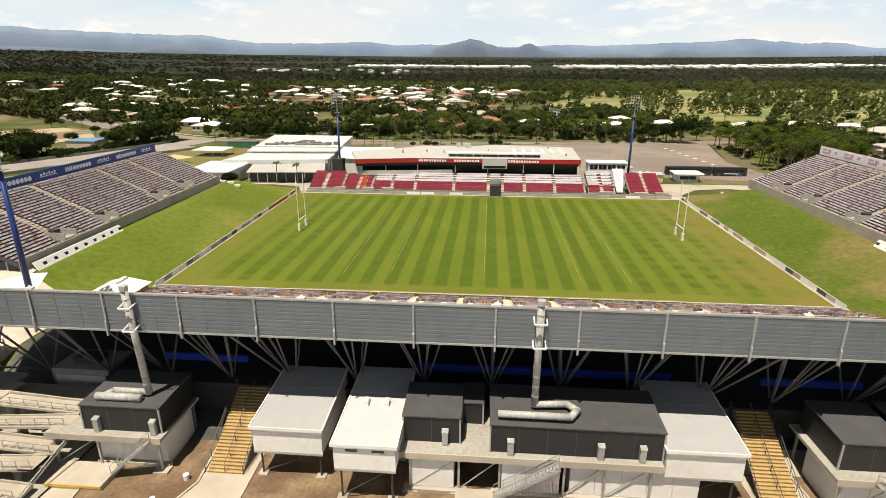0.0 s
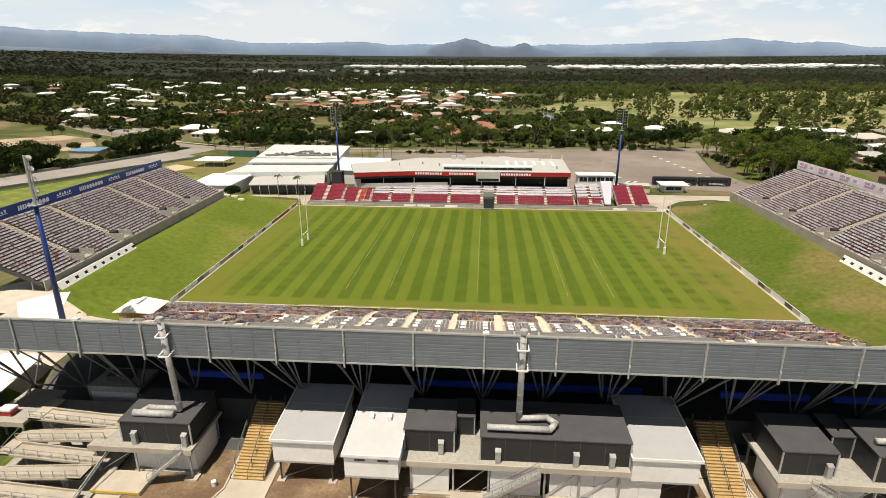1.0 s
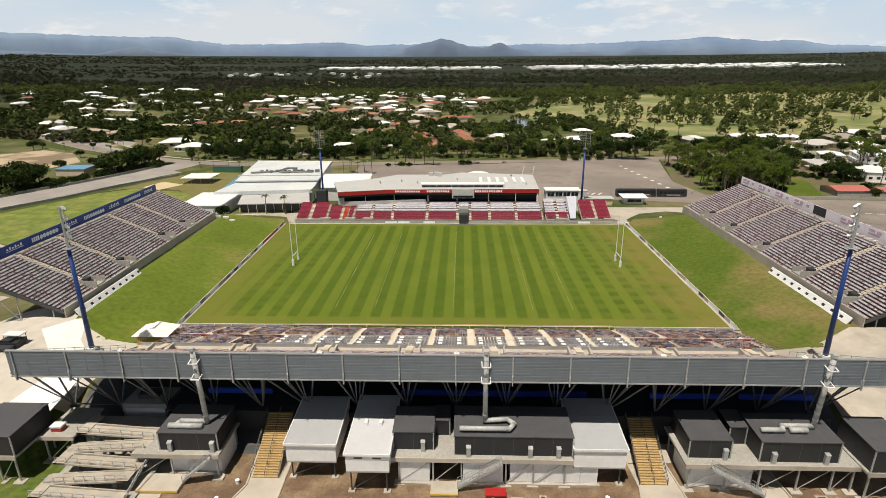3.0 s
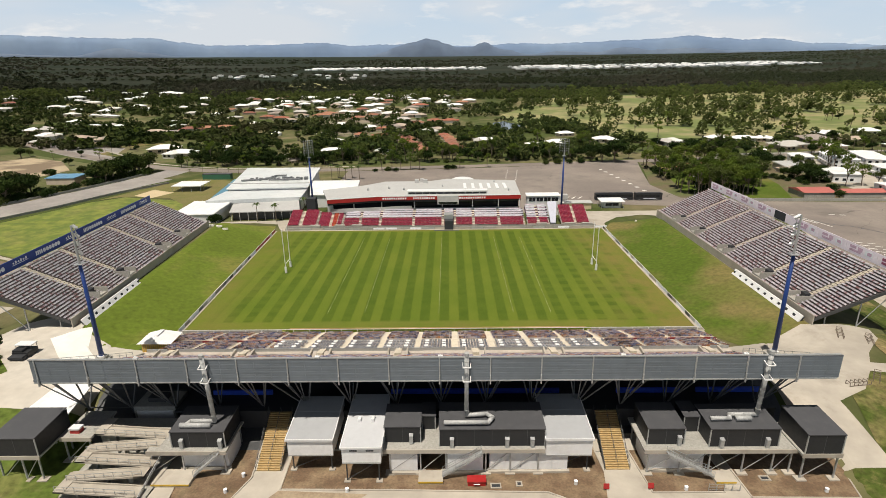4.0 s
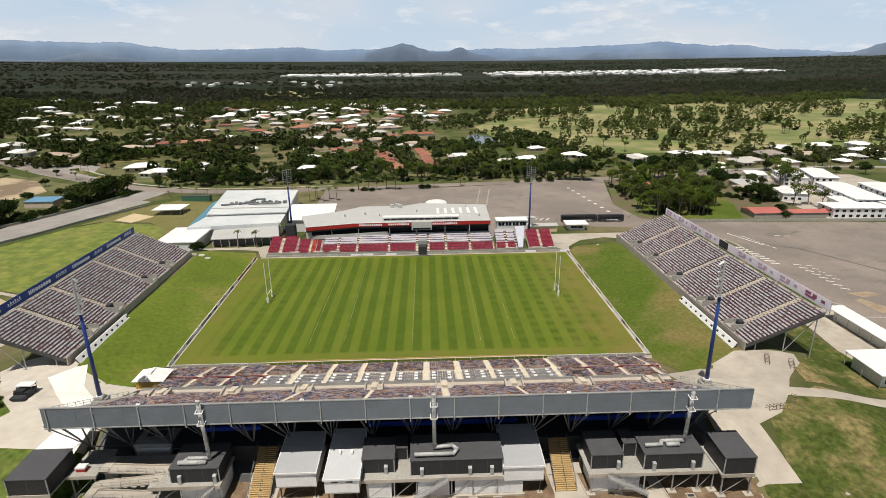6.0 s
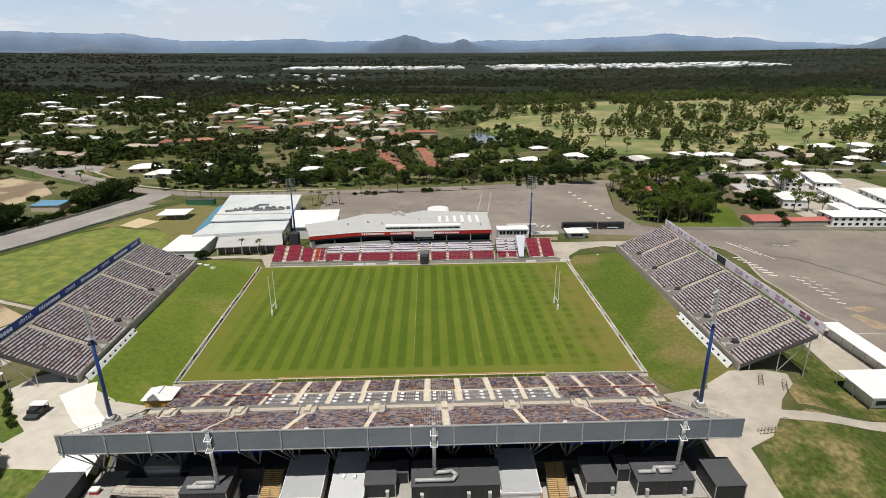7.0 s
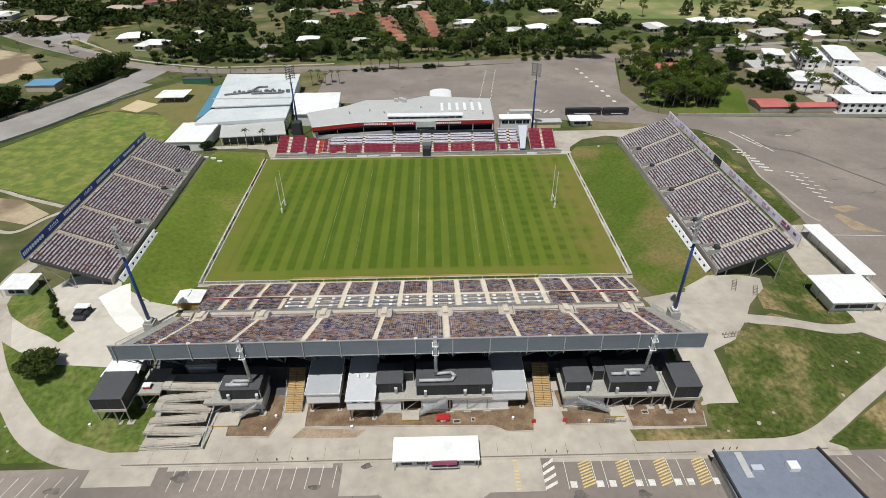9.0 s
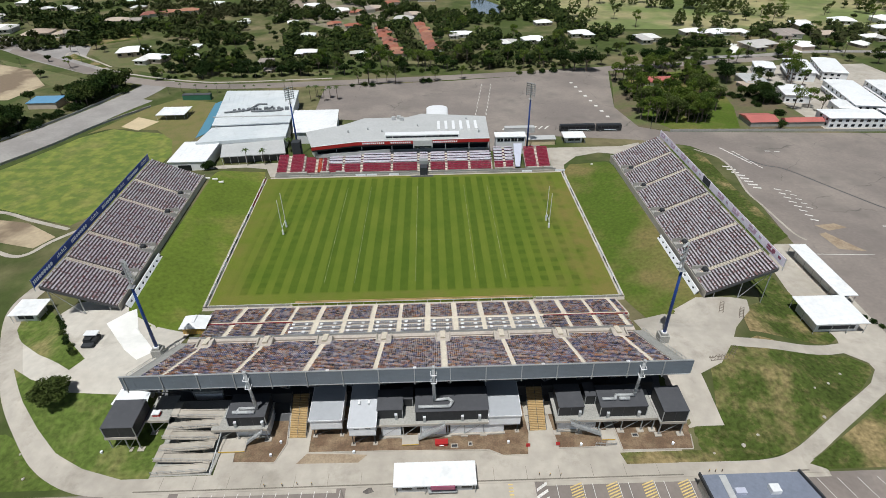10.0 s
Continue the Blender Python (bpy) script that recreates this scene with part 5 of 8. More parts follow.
def white_unit(x0, x1, y0, y1, zf, zb, zu, roof_mat, hatches=False):
    u = thing("kitchen_unit", ((x0 + x1) / 2, (y0 + y1) / 2, 0), "white metal-clad unit with a sloping pale roof raised on steel legs", "room", "raised units")
    part("body", Shell().hexa([(x0, y0, zu), (x1, y0, zu), (x1, y1, zu), (x0, y1, zu), (x0, y0, zf), (x1, y0, zf), (x1, y1, zb), (x0, y1, zb)]), WHITE, u)
    e = 0.18
    part("roof", Shell().hexa([(x0 - e, y0 - e, zf), (x1 + e, y0 - e, zf), (x1 + e, y1, zb), (x0 - e, y1, zb), (x0 - e, y0 - e, zf + 0.1), (x1 + e, y0 - e, zf + 0.1), (x1 + e, y1, zb + 0.1), (x0 - e, y1, zb + 0.1)]), roof_mat, u)
    part("fascia_trim", Shell().box(x0 - e - 0.05, x1 + e + 0.05, y0 - e - 0.12, y0 - e, zf - 0.12, zf + 0.22), WHITE, u)
    for xs in (x0 - e, x1 + e):
        part("edge_trim", Shell().beam((xs, y0 - e, zf + 0.12), (xs, y1, zb + 0.12), 0.14), WHITE, u)
    ym = y0 + (y1 - y0) * 0.62
    part("roof_joint", Shell().beam((x0 - e, ym, zf + (zb - zf) * 0.62 + 0.11), (x1 + e, ym, zf + (zb - zf) * 0.62 + 0.11), 0.05), roof_mat, u)
    part("sill_beam", Shell().box(x0, x1, y0 - 0.03, y0 + 0.2, zu - 0.25, zu), GREY_STEEL, u)
    for x in (x0 + 0.5, x1 - 0.5):
        for y in (y0 + 0.6, (y0 + y1) / 2, y1 - 0.6):
            part("leg", Shell().tube((x, y, 0.2), (x, y, zu), 0.11, n=8), STEEL, u)
            part("footing", Shell().box(x - 0.5, x + 0.5, y - 0.45, y + 0.45, -0.3, 0.25), CONC, u)
    part("brace", Shell().beam((x0 + 0.5, y0 + 0.6, 0.4), (x1 - 0.5, y0 + 0.6, zu - 0.2), 0.1), STEEL, u)
    # black sheet added for the shade in the open space under the unit
    part("back_screen", Shell().box(x0 + 0.2, x1 - 0.2, y1 - 0.3, y1 - 0.2, 0, zu), BLACK_AND_SHADE, u)
    if hatches:
        for x in (x0 + 1.2, x1 - 2.3):
            part("hatch", Shell().box(x, x + 1.2, y0 - 0.04, y0 - 0.005, zf - 0.75, zf - 0.5), STEEL, u)
        for x in (x0 + 1.7, x0 + 3.9):
            part("roof_cowl", Shell().box(x, x + 0.5, -91.2, -90.2, zf + 0.2, zf + 0.75), WHITE, u)
    return u


PALE_ROOF = surface("pale_sheet_roof", (0.50, 0.51, 0.53), 0.55, big=0.15, small=1.0, var=0.05, dirt=(0.45, 0.46, 0.48), dirt_scale=0.3, bump=0.03)
UNIT_ROOF = surface("cool_grey_sheet_roof", (0.36, 0.37, 0.385), 0.55, big=0.15, small=1.0, var=0.05, dirt=(0.32, 0.33, 0.345), dirt_scale=0.3, bump=0.03)
white_unit(-23.3, -16.0, -94.6, -83.8, 6.3, 7.1, 3.4, UNIT_ROOF)
white_unit(-14.0, -7.9, -97.3, -83.4, 6.9, 7.2, 4.1, PALE_ROOF, True)
white_unit(18.2, 25.5, -95.0, -83.6, 6.5, 7.2, 3.5, UNIT_ROOF)

black_room(-7.7, -1.9, -93.4, -87.5, hoods=(-3.4,))
black_room(1.2, 18.0, -94.4, -87.5, z1=7.9, hoods=(3.2, 12.0, 16.0))
black_room(-1.8, 0.4, -90.0, -86.5, z1=7.3)
black_room(34.4, 40.2, -94.2, -87.5, hoods=(39.4,))
black_room(44.0, 54.8, -94.8, -88.5, z1=8.0, hoods=(45.8, 53.0))
black_room(41.4, 43.8, -91.0, -87, z1=7.6)
black_room(57.8, 63.4, -96.9, -89.6, z0=5.0, z1=8.4)
black_room(-42.3, -33.6, -93.9, -87.2, z0=4.4, z1=7.3, hoods=(-40.6, -34.3))
black_room(-69.4, -62.4, -96.4, -88.6, z0=4.9, z1=8.1)


def platform(x0, x1, y0, y1, z, legs, label="grey concrete service platform on steel posts"):
    p = thing("service_platform", ((x0 + x1) / 2, (y0 + y1) / 2, 0), label, "platform", "service platforms")
    part("deck", Shell().box(x0, x1, y0, y1, z - 0.35, z), CONC_WALL, p)
    part("edge_beam", Shell().box(x0, x1, y0 - 0.14, y0, z - 0.62, z + 0.1), CONC, p)
    for x in legs:
        for y in (y0 + 0.35, y1 - 0.5):
            part("post", Shell().box(x - 0.11, x + 0.11, y - 0.11, y + 0.11, 0.2, z - 0.35), GREY_STEEL, p)
        part("footing", Shell().box(x - 0.8, x + 0.8, y0 - 0.3, y0 + 0.9, -0.3, 0.28), CONC, p)
    for a, b in zip(legs, legs[1:]):
        if b - a < 6.5:
            part("brace", Shell().beam((a, y0 + 0.35, 0.4), (b, y0 + 0.35, z - 0.5), 0.09), GREY_STEEL, p)
    return p


platform(-7.9, 18.0, -95.25, -87.0, 4.75, [-6.8, -1.9, 2.2, 8.6, 12.5, 17.0])
platform(-46.2, -33.2, -94.9, -87.0, 4.35, [-45.6, -40.6, -33.8])
platform(33.6, 57.6, -95.6, -87.0, 4.75, [34.4, 39.5, 44.2, 49.5, 54.2, 57.0])
platform(57.4, 63.6, -97.0, -89.0, 4.98, [58, 63.2])
platform(-69.6, -62.2, -96.5, -88.4, 4.88, [-69.2, -65.5, -62.8])
platform(-62.2, -56.8, -92.0, -84.5, 4.88, [-61.6, -57.4])


def store_wall(x0, x1, y, z1, label="white panelled store below the platform"):
    s = thing("store", ((x0 + x1) / 2, y, 0), label, "store", "stores")
    n = max(1, int((x1 - x0) / 2.4))
    w = (x1 - x0) / n
    for i in range(n):
        part("panel", Shell().box(x0 + w * i + 0.02, x0 + w * (i + 1) - 0.02, y, y + 0.15, 0.5, z1), WHITE, s)
    part("body", Shell().box(x0 + 0.05, x1 - 0.05, y + 0.16, y + 5.5, 0, z1 - 0.02), WHITE, s)
    part("base", Shell().box(x0 - 0.3, x1 + 0.3, y - 0.5, y + 0.14, -0.2, 0.45), CONC, s)


store_wall(-7.0, -2.4, -94.9, 4.1)
store_wall(2.4, 8.2, -94.9, 4.1)
store_wall(9.2, 21.8, -94.7, 4.1)
store_wall(34.6, 43.6, -94.6, 4.1)
store_wall(-41.2, -33.6, -93.6, 3.7)


def duct_run(path, r, label, stack=None):
    d = thing("exhaust_duct", path[0], label, "duct", "exhaust ducts")
    for a, b in zip(path, path[1:]):
        part("duct", Shell().tube(a, b, r, n=12), DUCT, d, smooth=True)
    for p in path[1:-1]:
        s = Shell()
        for k in range(5):
            a0, a1 = -math.pi / 2 + math.pi * k / 5, -math.pi / 2 + math.pi * (k + 1) / 5
            s.tube((p[0], p[1], p[2] + r * math.sin(a0)), (p[0], p[1], p[2] + r * math.sin(a1)), max(0.02, r * math.cos(a0)), max(0.02, r * math.cos(a1)), n=12, caps=False)
        part("elbow", s, DUCT, d, smooth=True)
    for a, b in zip(path, path[1:]):
        a, b = Vector(a), Vector(b)
        n = int((b - a).length / 1.2)
        for i in range(1, n + 1):
            q = a.lerp(b, i / (n + 1))
            u = (b - a).normalized() * 0.05
            part("band", Shell().tube(q - u, q + u, r * 1.07, n=12), DUCT, d)
    if stack:
        x, y = stack
        for z in (15.9, 18.4):
            part("bracket", Shell().beam((x - 0.6, y - 0.55, z), (x + 0.6, y - 0.55, z), 0.14).beam((x - 0.6, y - 0.55, z), (x - 0.6, -92.1, z + 0.25), 0.12).beam((x + 0.6, y - 0.55, z), (x + 0.6, -92.1, z + 0.25), 0.12), WHITE, d, "white wall bracket")
        part("cowl", Shell().tube((x, y, 20.2), (x, y, 20.7), r * 1.15, n=12), DUCT, d)
    return d


SILVER = "silver round kitchen exhaust duct with a tall stack"
duct_run([(5.6, -92.75, 20.4), (5.6, -91.7, 8.7), (8.9, -91.4, 8.7), (9.8, -92.4, 8.7), (9.0, -93.6, 8.7), (1.9, -93.6, 8.7)], 0.36, SILVER, (5.6, -92.75))
duct_run([(-35.7, -92.75, 20.4), (-35.7, -91.9, 8.0), (-39.6, -91.9, 8.0), (-40.0, -92.9, 8.0)], 0.36, SILVER, (-35.7, -92.75))
duct_run([(-41.0, -92.9, 7.9), (-36.0, -92.9, 7.9)], 0.42, "silver horizontal exhaust fan casing")
duct_run([(52.4, -92.75, 20.4), (52.4, -91.9, 8.7), (48.0, -91.9, 8.7), (47.6, -92.9, 8.7), (44.6, -92.9, 8.7)], 0.36, SILVER, (52.4, -92.75))
duct_run([(48.6, -92.9, 8.7), (51.0, -92.9, 8.7)], 0.42, "silver horizontal exhaust fan casing")


def stair_flight(x0, x1, ya, za, yb, zb, n, mat, label, group, body=CONC_WALL, walls=True):
    """A straight flight climbing from (ya, za) to (yb, zb)."""
    st = thing("stairway", ((x0 + x1) / 2, ya, za), label, "stairs", group)
    dy, dz = (yb - ya) / n, (zb - za) / n
    part("stringer", Shell().extrude_x([(ya, za - 0.3), (yb, zb - 0.3), (yb, zb - 0.05), (ya, za - 0.05)][::-1], x0, x1), body, st)
    for i in range(n):
        t = part("tread", Shell().box(x0, x1, ya + dy * i, ya + dy * (i + 1) - 0.02, za + dz * i - 0.1, za + dz * (i + 1)), mat, st)
        part("nosing", Shell().box(x0 + 0.03, x1 - 0.03, ya + dy * i - 0.03, ya + dy * i + 0.13, za + dz * (i + 1) - 0.06, za + dz * (i + 1) + 0.012), NOSING, t, "pale yellow step nosing")
    if walls:
        mid = Shell()
        rail(mid, [((x0 + x1) / 2, ya, za + 0.1), ((x0 + x1) / 2, yb, zb)], 0.95, 1.6, 0.03, False)
        part("centre_rail", mid, STEEL, st)
        for x in (x0 - 0.2, x1 + 0.05):
            s = Shell()
            rail(s, [(x, ya, za), (x, yb, zb)], 1.0, 1.5, 0.03)
            part("hand_rail", s, STEEL, st)
    return st


stair_flight(-28.9, -25.0, -94.4, 0.05, -85.3, 5.1, 26, TREAD, "wide yellow-edged concrete stairway rising under the stand", "stairways")
stair_flight(28.2, 32.0, -94.4, 0.05, -85.3, 5.1, 26, TREAD, "wide yellow-edged concrete stairway rising under the stand", "stairways")


def steel_stair(xa, za, xb, zb, y, n, label):
    st = thing("steel_stair", (xa, y, za), label, "stairs", "steel stairs")
    for yy in (y - 0.55, y + 0.55):
        part("stringer", Shell().beam((xa, yy, za), (xb, yy, zb), 0.08, 0.3), GREY_STEEL, st)
        s = Shell()
        rail(s, [(xa, yy, za), (xb, yy, zb)], 1.0, 1.2, 0.03)
        part("hand_rail", s, GREY_STEEL, st)
    for i in range(n):
        t = (i + 0.5) / n
        x, z = xa + (xb - xa) * t, za + (zb - za) * t
        part("tread", Shell().box(x - 0.14, x + 0.14, y - 0.5, y + 0.5, z - 0.02, z + 0.03), GREY_STEEL, st)


steel_stair(1.6, 0.6, 7.9, 4.7, -96.0, 20, "grey steel stair up to the platform")
steel_stair(-38.5, 0.6, -34.3, 4.3, -95.65, 18, "grey steel stair up to the platform")
steel_stair(44.5, 0.6, 37.0, 4.7, -96.35, 20, "grey steel stair up to the platform")


def landing(x0, x1, y0, y1, z):
    s = thing("landing", ((x0 + x1) / 2, (y0 + y1) / 2, 0), "cream concrete landing with a yellow edge", "landing", "landings")
    part("slab", Shell().box(x0, x1, y0, y1, -0.2, z), CONC, s)
    part("edge", Shell().box(x0, x1, y0 - 0.06, y0 - 0.004, z - 0.28, z + 0.01), YELLOW, s, "yellow painted edge")


landing(-2.2, 1.7, -97.6, -95.0, 0.6)
landing(-44.5, -38.4, -98.0, -94.5, 0.6)
landing(44.4, 47.5, -97.9, -95.3, 0.6)

# red tool chest below the stair
rc = thing("storage_bin", (7.0, -97.3, 0), "red plastic storage bin on the earth", "bin")
part("body", Shell().box(5.6, 8.4, -98.0, -96.7, 0.02, 0.85), RED, rc)
part("lid", Shell().box(5.5, 8.5, -98.1, -96.6, 0.85, 1.0), RED, rc)
part("handle", Shell().box(6.5, 7.5, -98.25, -98.11, 0.5, 0.6), SIGN_WHITE, rc)


# switchback ramps
def ramps():
    r = thing("access_ramp", (-52, -95, 0), "cream concrete switchback access ramps with steel rails", "ramp")
    n = 6
    y = -103.2
    z = 0.1
    for i in range(n):
        w = 2.15
        x0, x1 = -58.2 + 0.3 * i, -45.2 + 0.15 * i
        za, zb = (z, z + 0.85) if i % 2 == 0 else (z + 0.85, z)
        s = Shell().hexa([(x0, y, za - 0.28), (x1, y, zb - 0.28), (x1, y + w, zb - 0.28), (x0, y + w, za - 0.28), (x0, y, za), (x1, y, zb), (x1, y + w, zb), (x0, y + w, za)])
        part("ramp_flight", s, CONC, r)
        part("turn_slab", Shell().box(*((x1 - 1.7, x1) if zb > za else (x0, x0 + 1.7)), y, y + 2 * w, max(za, zb) - 0.3, max(za, zb) + 0.01), CONC, r)
        for xp in (x0 + 3, (x0 + x1) / 2, x1 - 3):
            part("pier", Shell().box(xp - 0.15, xp + 0.15, y + 0.7, y + 1.4, -0.2, za + (zb - za) * (xp - x0) / (x1 - x0) - 0.2), CONC_WALL, r)
        e = Shell()
        rail(e, [(x0 + 0.3, y + 0.1, za), (x1 - 0.3, y + 0.1, zb)], 0.95, 1.5, 0.03)
        part("hand_rail", e, GREY_STEEL, r)
        part("kerb", Shell().beam((x0 + 1.8, y + w - 0.08, za + 0.1), (x1, y + w - 0.08, zb + 0.1), 0.16, 0.25), CONC, r)
        z += 0.85
        y += w + 0.22
    part("side_rail", Shell().beam((-44.6, -103.5, 0.9), (-43.6, -88, 5.6), 0.1).beam((-44.6, -103.5, 0.5), (-43.6, -88, 5.2), 0.1), GREY_STEEL, r)
    part("top_landing", Shell().box(-57.5, -43, -88.8, -86.0, -0.2, 4.4), CONC_WALL, r)


ramps()
drape("ramp_base", [(-58.6, -103.5), (-44.4, -103.5), (-43.2, -86), (-57.6, -86)], CONC_WALL, 0.05, "stained concrete below the ramps", "paving", cell=20)
# cleaners' truck-like plant box under the stand, and a red and white drum cart
tk = thing("plant_room", (-49.5, -82, 3.0), "grey plant room under the stand with a pale front", "room")
part("body", Shell().box(-54, -46.5, -84.0, -79.0, 2.4, 5.4), CONC_WALL, tk)
part("front", Shell().box(-53.5, -46.9, -84.1, -84.01, 2.6, 4.6), WHITE, tk)
part("roof_unit", Shell().box(-52, -48.8, -82.6, -80.6, 5.4, 6.2), STEEL, tk)
dc = thing("drum_cart", (-60.2, -90.2, 4.88), "red and white plastic tub on the platform", "tub")
part("tub", Shell().prism([(-61.0, -90.9), (-59.4, -90.9), (-59.4, -89.7), (-61.0, -89.7)], 4.89, 5.6), RED, dc)
part("lid", Shell().box(-61.1, -59.3, -91.0, -89.6, 5.6, 5.85), WHITE, dc)
sl = thing("sail_roof", (-68.5, -84, 4), "white steel canopy roof beside the black room", "canopy")
part("roof", Shell().hexa([(-71.5, -88.2, 6.4), (-63.0, -88.2, 6.4), (-64.0, -79.0, 6.9), (-70.5, -79.0, 6.9), (-71.5, -88.2, 6.55), (-63.0, -88.2, 6.55), (-64.0, -79.0, 7.05), (-70.5, -79.0, 7.05)]), WHITE_ROOF, sl)
for x, y in ((-71, -87.8), (-63.6, -87.8), (-70, -79.4), (-64.4, -79.4)):
    part("post", Shell().tube((x, y, height(x, y) - 0.1), (x, y, 6.45), 0.1, n=6), GREY_STEEL, sl)


# ---- paving, paths, roads ----
LITTER = surface("dry_leaf_litter", (0.13, 0.10, 0.058), 0.95, second=(0.085, 0.10, 0.028), big=0.06, small=0.6, var=0.25)
DUST = surface("dusty_tan_earth", (0.40, 0.32, 0.21), 0.95, second=(0.17, 0.125, 0.08), big=0.03, small=0.6, var=0.15, edge=(0.48, 0.6))
drape("lawn", [(-58, -104), (-58, -90), (-64, -83.5), (-74, -83), (-87, -82), (-98, -77), (-108, -70), (-96, -84), (-89, -91), (-82, -97), (-74, -101), (-64, -104)], GREEN_LAWN, 0.12, "rough green lawn with dry patches", "lawn")
drape("lawn", [(48.4, -104.2), (78, -104.3), (86.5, -102.4), (100, -94), (114.5, -85), (121, -79.5), (122, -77), (118.4, -73.7), (106, -71.5), (94, -69.4), (84, -74), (77.4, -76.8), (73, -94.9), (65.8, -95.2), (66.6, -101.2), (47.7, -101.2)], LAWN, 0.05, "rough green lawn with large dry brown patches", "lawn")
drape("lawn", [(89, -105.5), (92, -107), (140, -107), (140, -74), (119, -88), (104, -97)], LAWN, 0.05, "rough green lawn", "lawn")
drape("lawn", [(93, -67.5), (94, -62.5), (99, -55.5), (105, -52), (108, -45), (118, -45), (119.7, -66.6), (116.5, -68.8)], LAWN, 0.05, "green lawn at the foot of the end stand", "lawn")
drape("lawn", [(107, -45), (107, 40), (118, 66), (131, 68), (135.5, 56), (134.5, 27), (136, -13), (128, -18), (118, -22), (117, -45)], LAWN, 0.05, "green lawn behind the end stand", "lawn")
drape("concourse", [(120, -28), (128, -18), (136, -18), (137, -24), (135, -70), (140, -66), (140, -72), (119, -87), (116, -85.5), (122.5, -78.5), (122.5, -76), (118, -72), (119.8, -66.6), (118, -45)], CONC, 0.03, "pale concrete apron round the turnstiles", "paving")
strip("kerb", [(134, 66), (141.4, 56), (142, 43), (138, 22), (138.4, 9.5), (139, -10), (141, -16)], 0.9, CONC, 0.1, "broken pale kerb along the car park", "kerb", 5)
drape("lawn", [(-130, -106), (-76, -106), (-75, -105), (-81, -101), (-88, -96), (-96, -92), (-130, -92)], GREEN_LAWN, 0.03, "rough green lawn beside the path", "lawn")
drape("lawn", [(-118, -40), (-120, -46), (-118, -53), (-114, -58), (-102, -67), (-89, -75), (-87, -71), (-99, -60), (-109, -48)], GREEN_LAWN, 0.12, "rough green lawn inside the ring path", "lawn")
drape("concourse", [(63.4, -60), (68, -58.5), (84, -52.6), (100, -52.6), (98, -58), (90, -66), (86, -72), (80, -79), (73.5, -82), (64, -82)], CONC, 0.07, "pale concrete concourse", "paving")
drape("concourse", [(-63.4, -60), (-64, -83.6), (-74, -83.2), (-87, -82.2), (-98, -77.2), (-108, -70), (-114, -62), (-114, -57), (-102, -66), (-88, -73), (-99, -60), (-108, -48), (-104, -44), (-86, -46), (-84, -52), (-68, -58.5)], BRIGHT_CONC, 0.07, "pale concrete concourse", "paving")
drape("concourse", [(64, -82), (73.4, -82), (74.2, -95.4), (66, -95.4), (64, -90)], CONC, 0.075, "sloping pale concrete apron", "paving")
strip("path", [(84, -71), (96, -72.5), (118, -70.5), (142, -66)], 3.6, CONC, 0.09, "pale concrete path", "path")
strip("path", [(60, -106), (78, -106.1), (88, -103.6), (102, -95.3), (117, -86), (138, -72.5)], 3.6, CONC, 0.09, "pale concrete path", "path")
strip("path", [(-60, -105.6), (-72, -104.4), (-83, -99), (-92, -90.5), (-102, -79), (-112, -65), (-121, -50), (-124, -40), (-122, -28)], 5.6, CONC, 0.09, "pale concrete path", "path")
drape("new_paving", [(-88, -57), (-84, -52), (-82.5, -50), (-79, -58), (-69.5, -69), (-73, -72), (-78, -68)], NEW_CONC, 0.12, "freshly laid white concrete pad", "paving")
# dark sheet added under the stand; its colour stands in for the shade
drape("undercroft_floor", [(-63, -90), (63, -90), (63, -72), (-63, -72)], STEEL, 0.04, "undercroft floor sheet with the shade painted in dark", "floor")
drape("concourse", [(61.5, 46.5), (66.5, 46.5), (67.5, 52), (75, 61), (87, 65), (100, 61), (106, 54), (110, 60), (110, 76), (100, 72), (62, 72)], CONC, 0.06, "pale concrete concourse behind the corner", "paving")
drape("concourse", [(-66.5, 46.5), (-64, 46.5), (-64, 62), (-97, 60), (-100, 56), (-90, 55.5), (-80, 57), (-70, 55)], CONC, 0.06, "pale concrete concourse behind the corner", "paving")
drape("forecourt", [(-66, -107.6), (-66, -103.6), (-44, -103.6), (-44, -88), (-30, -88), (-30, -86), (62, -86), (62, -103.6), (92, -104.6), (92, -107.6)], CONC, 0.03, "pale concrete forecourt", "paving", cell=6)
for pts, lab in (([(-23.8, -98.6), (-24.2, -86), (27.2, -86), (27.8, -95), (26.8, -101), (21, -101), (18, -99.4), (-6, -98.8)], "bare brown earth bed below the stand"),
                 ([(-40.5, -100.6), (-42, -88), (-30, -88), (-29.2, -96), (-31, -101)], "bare brown earth bed below the stand"),
                 ([(34, -99.5), (33, -88), (46, -88), (46.5, -97), (45, -99.5)], "bare brown earth bed below the stand"),
                 ([(48.6, -100.6), (48, -88), (65.4, -88), (66, -95.5), (64.8, -100.8)], "bare brown earth bed with a concrete kerb")):
    drape("earth_bed", pts, EARTH, 0.06, lab, "earth", cell=6)
    s = Shell()
    for a, b in zip(pts, pts[1:] + pts[:1]):
        s.beam((*a, 0.1), (*b, 0.1), 0.22, 0.2)
    single("kerb", s, CONC, "pale concrete kerb round the earth bed", "kerb", kind="structure")
drape("verge", [(-24, -98.8), (-10, -99.6), (-12, -101.6), (-26, -101.4)], SANDY, 0.065, "sandy verge", "earth", cell=6)
drape("car_park", [(-130, -200), (130, -200), (130, -107.6), (-130, -107.6)], ASPHALT, 0.0, "worn grey asphalt car park", "car park", cell=40)
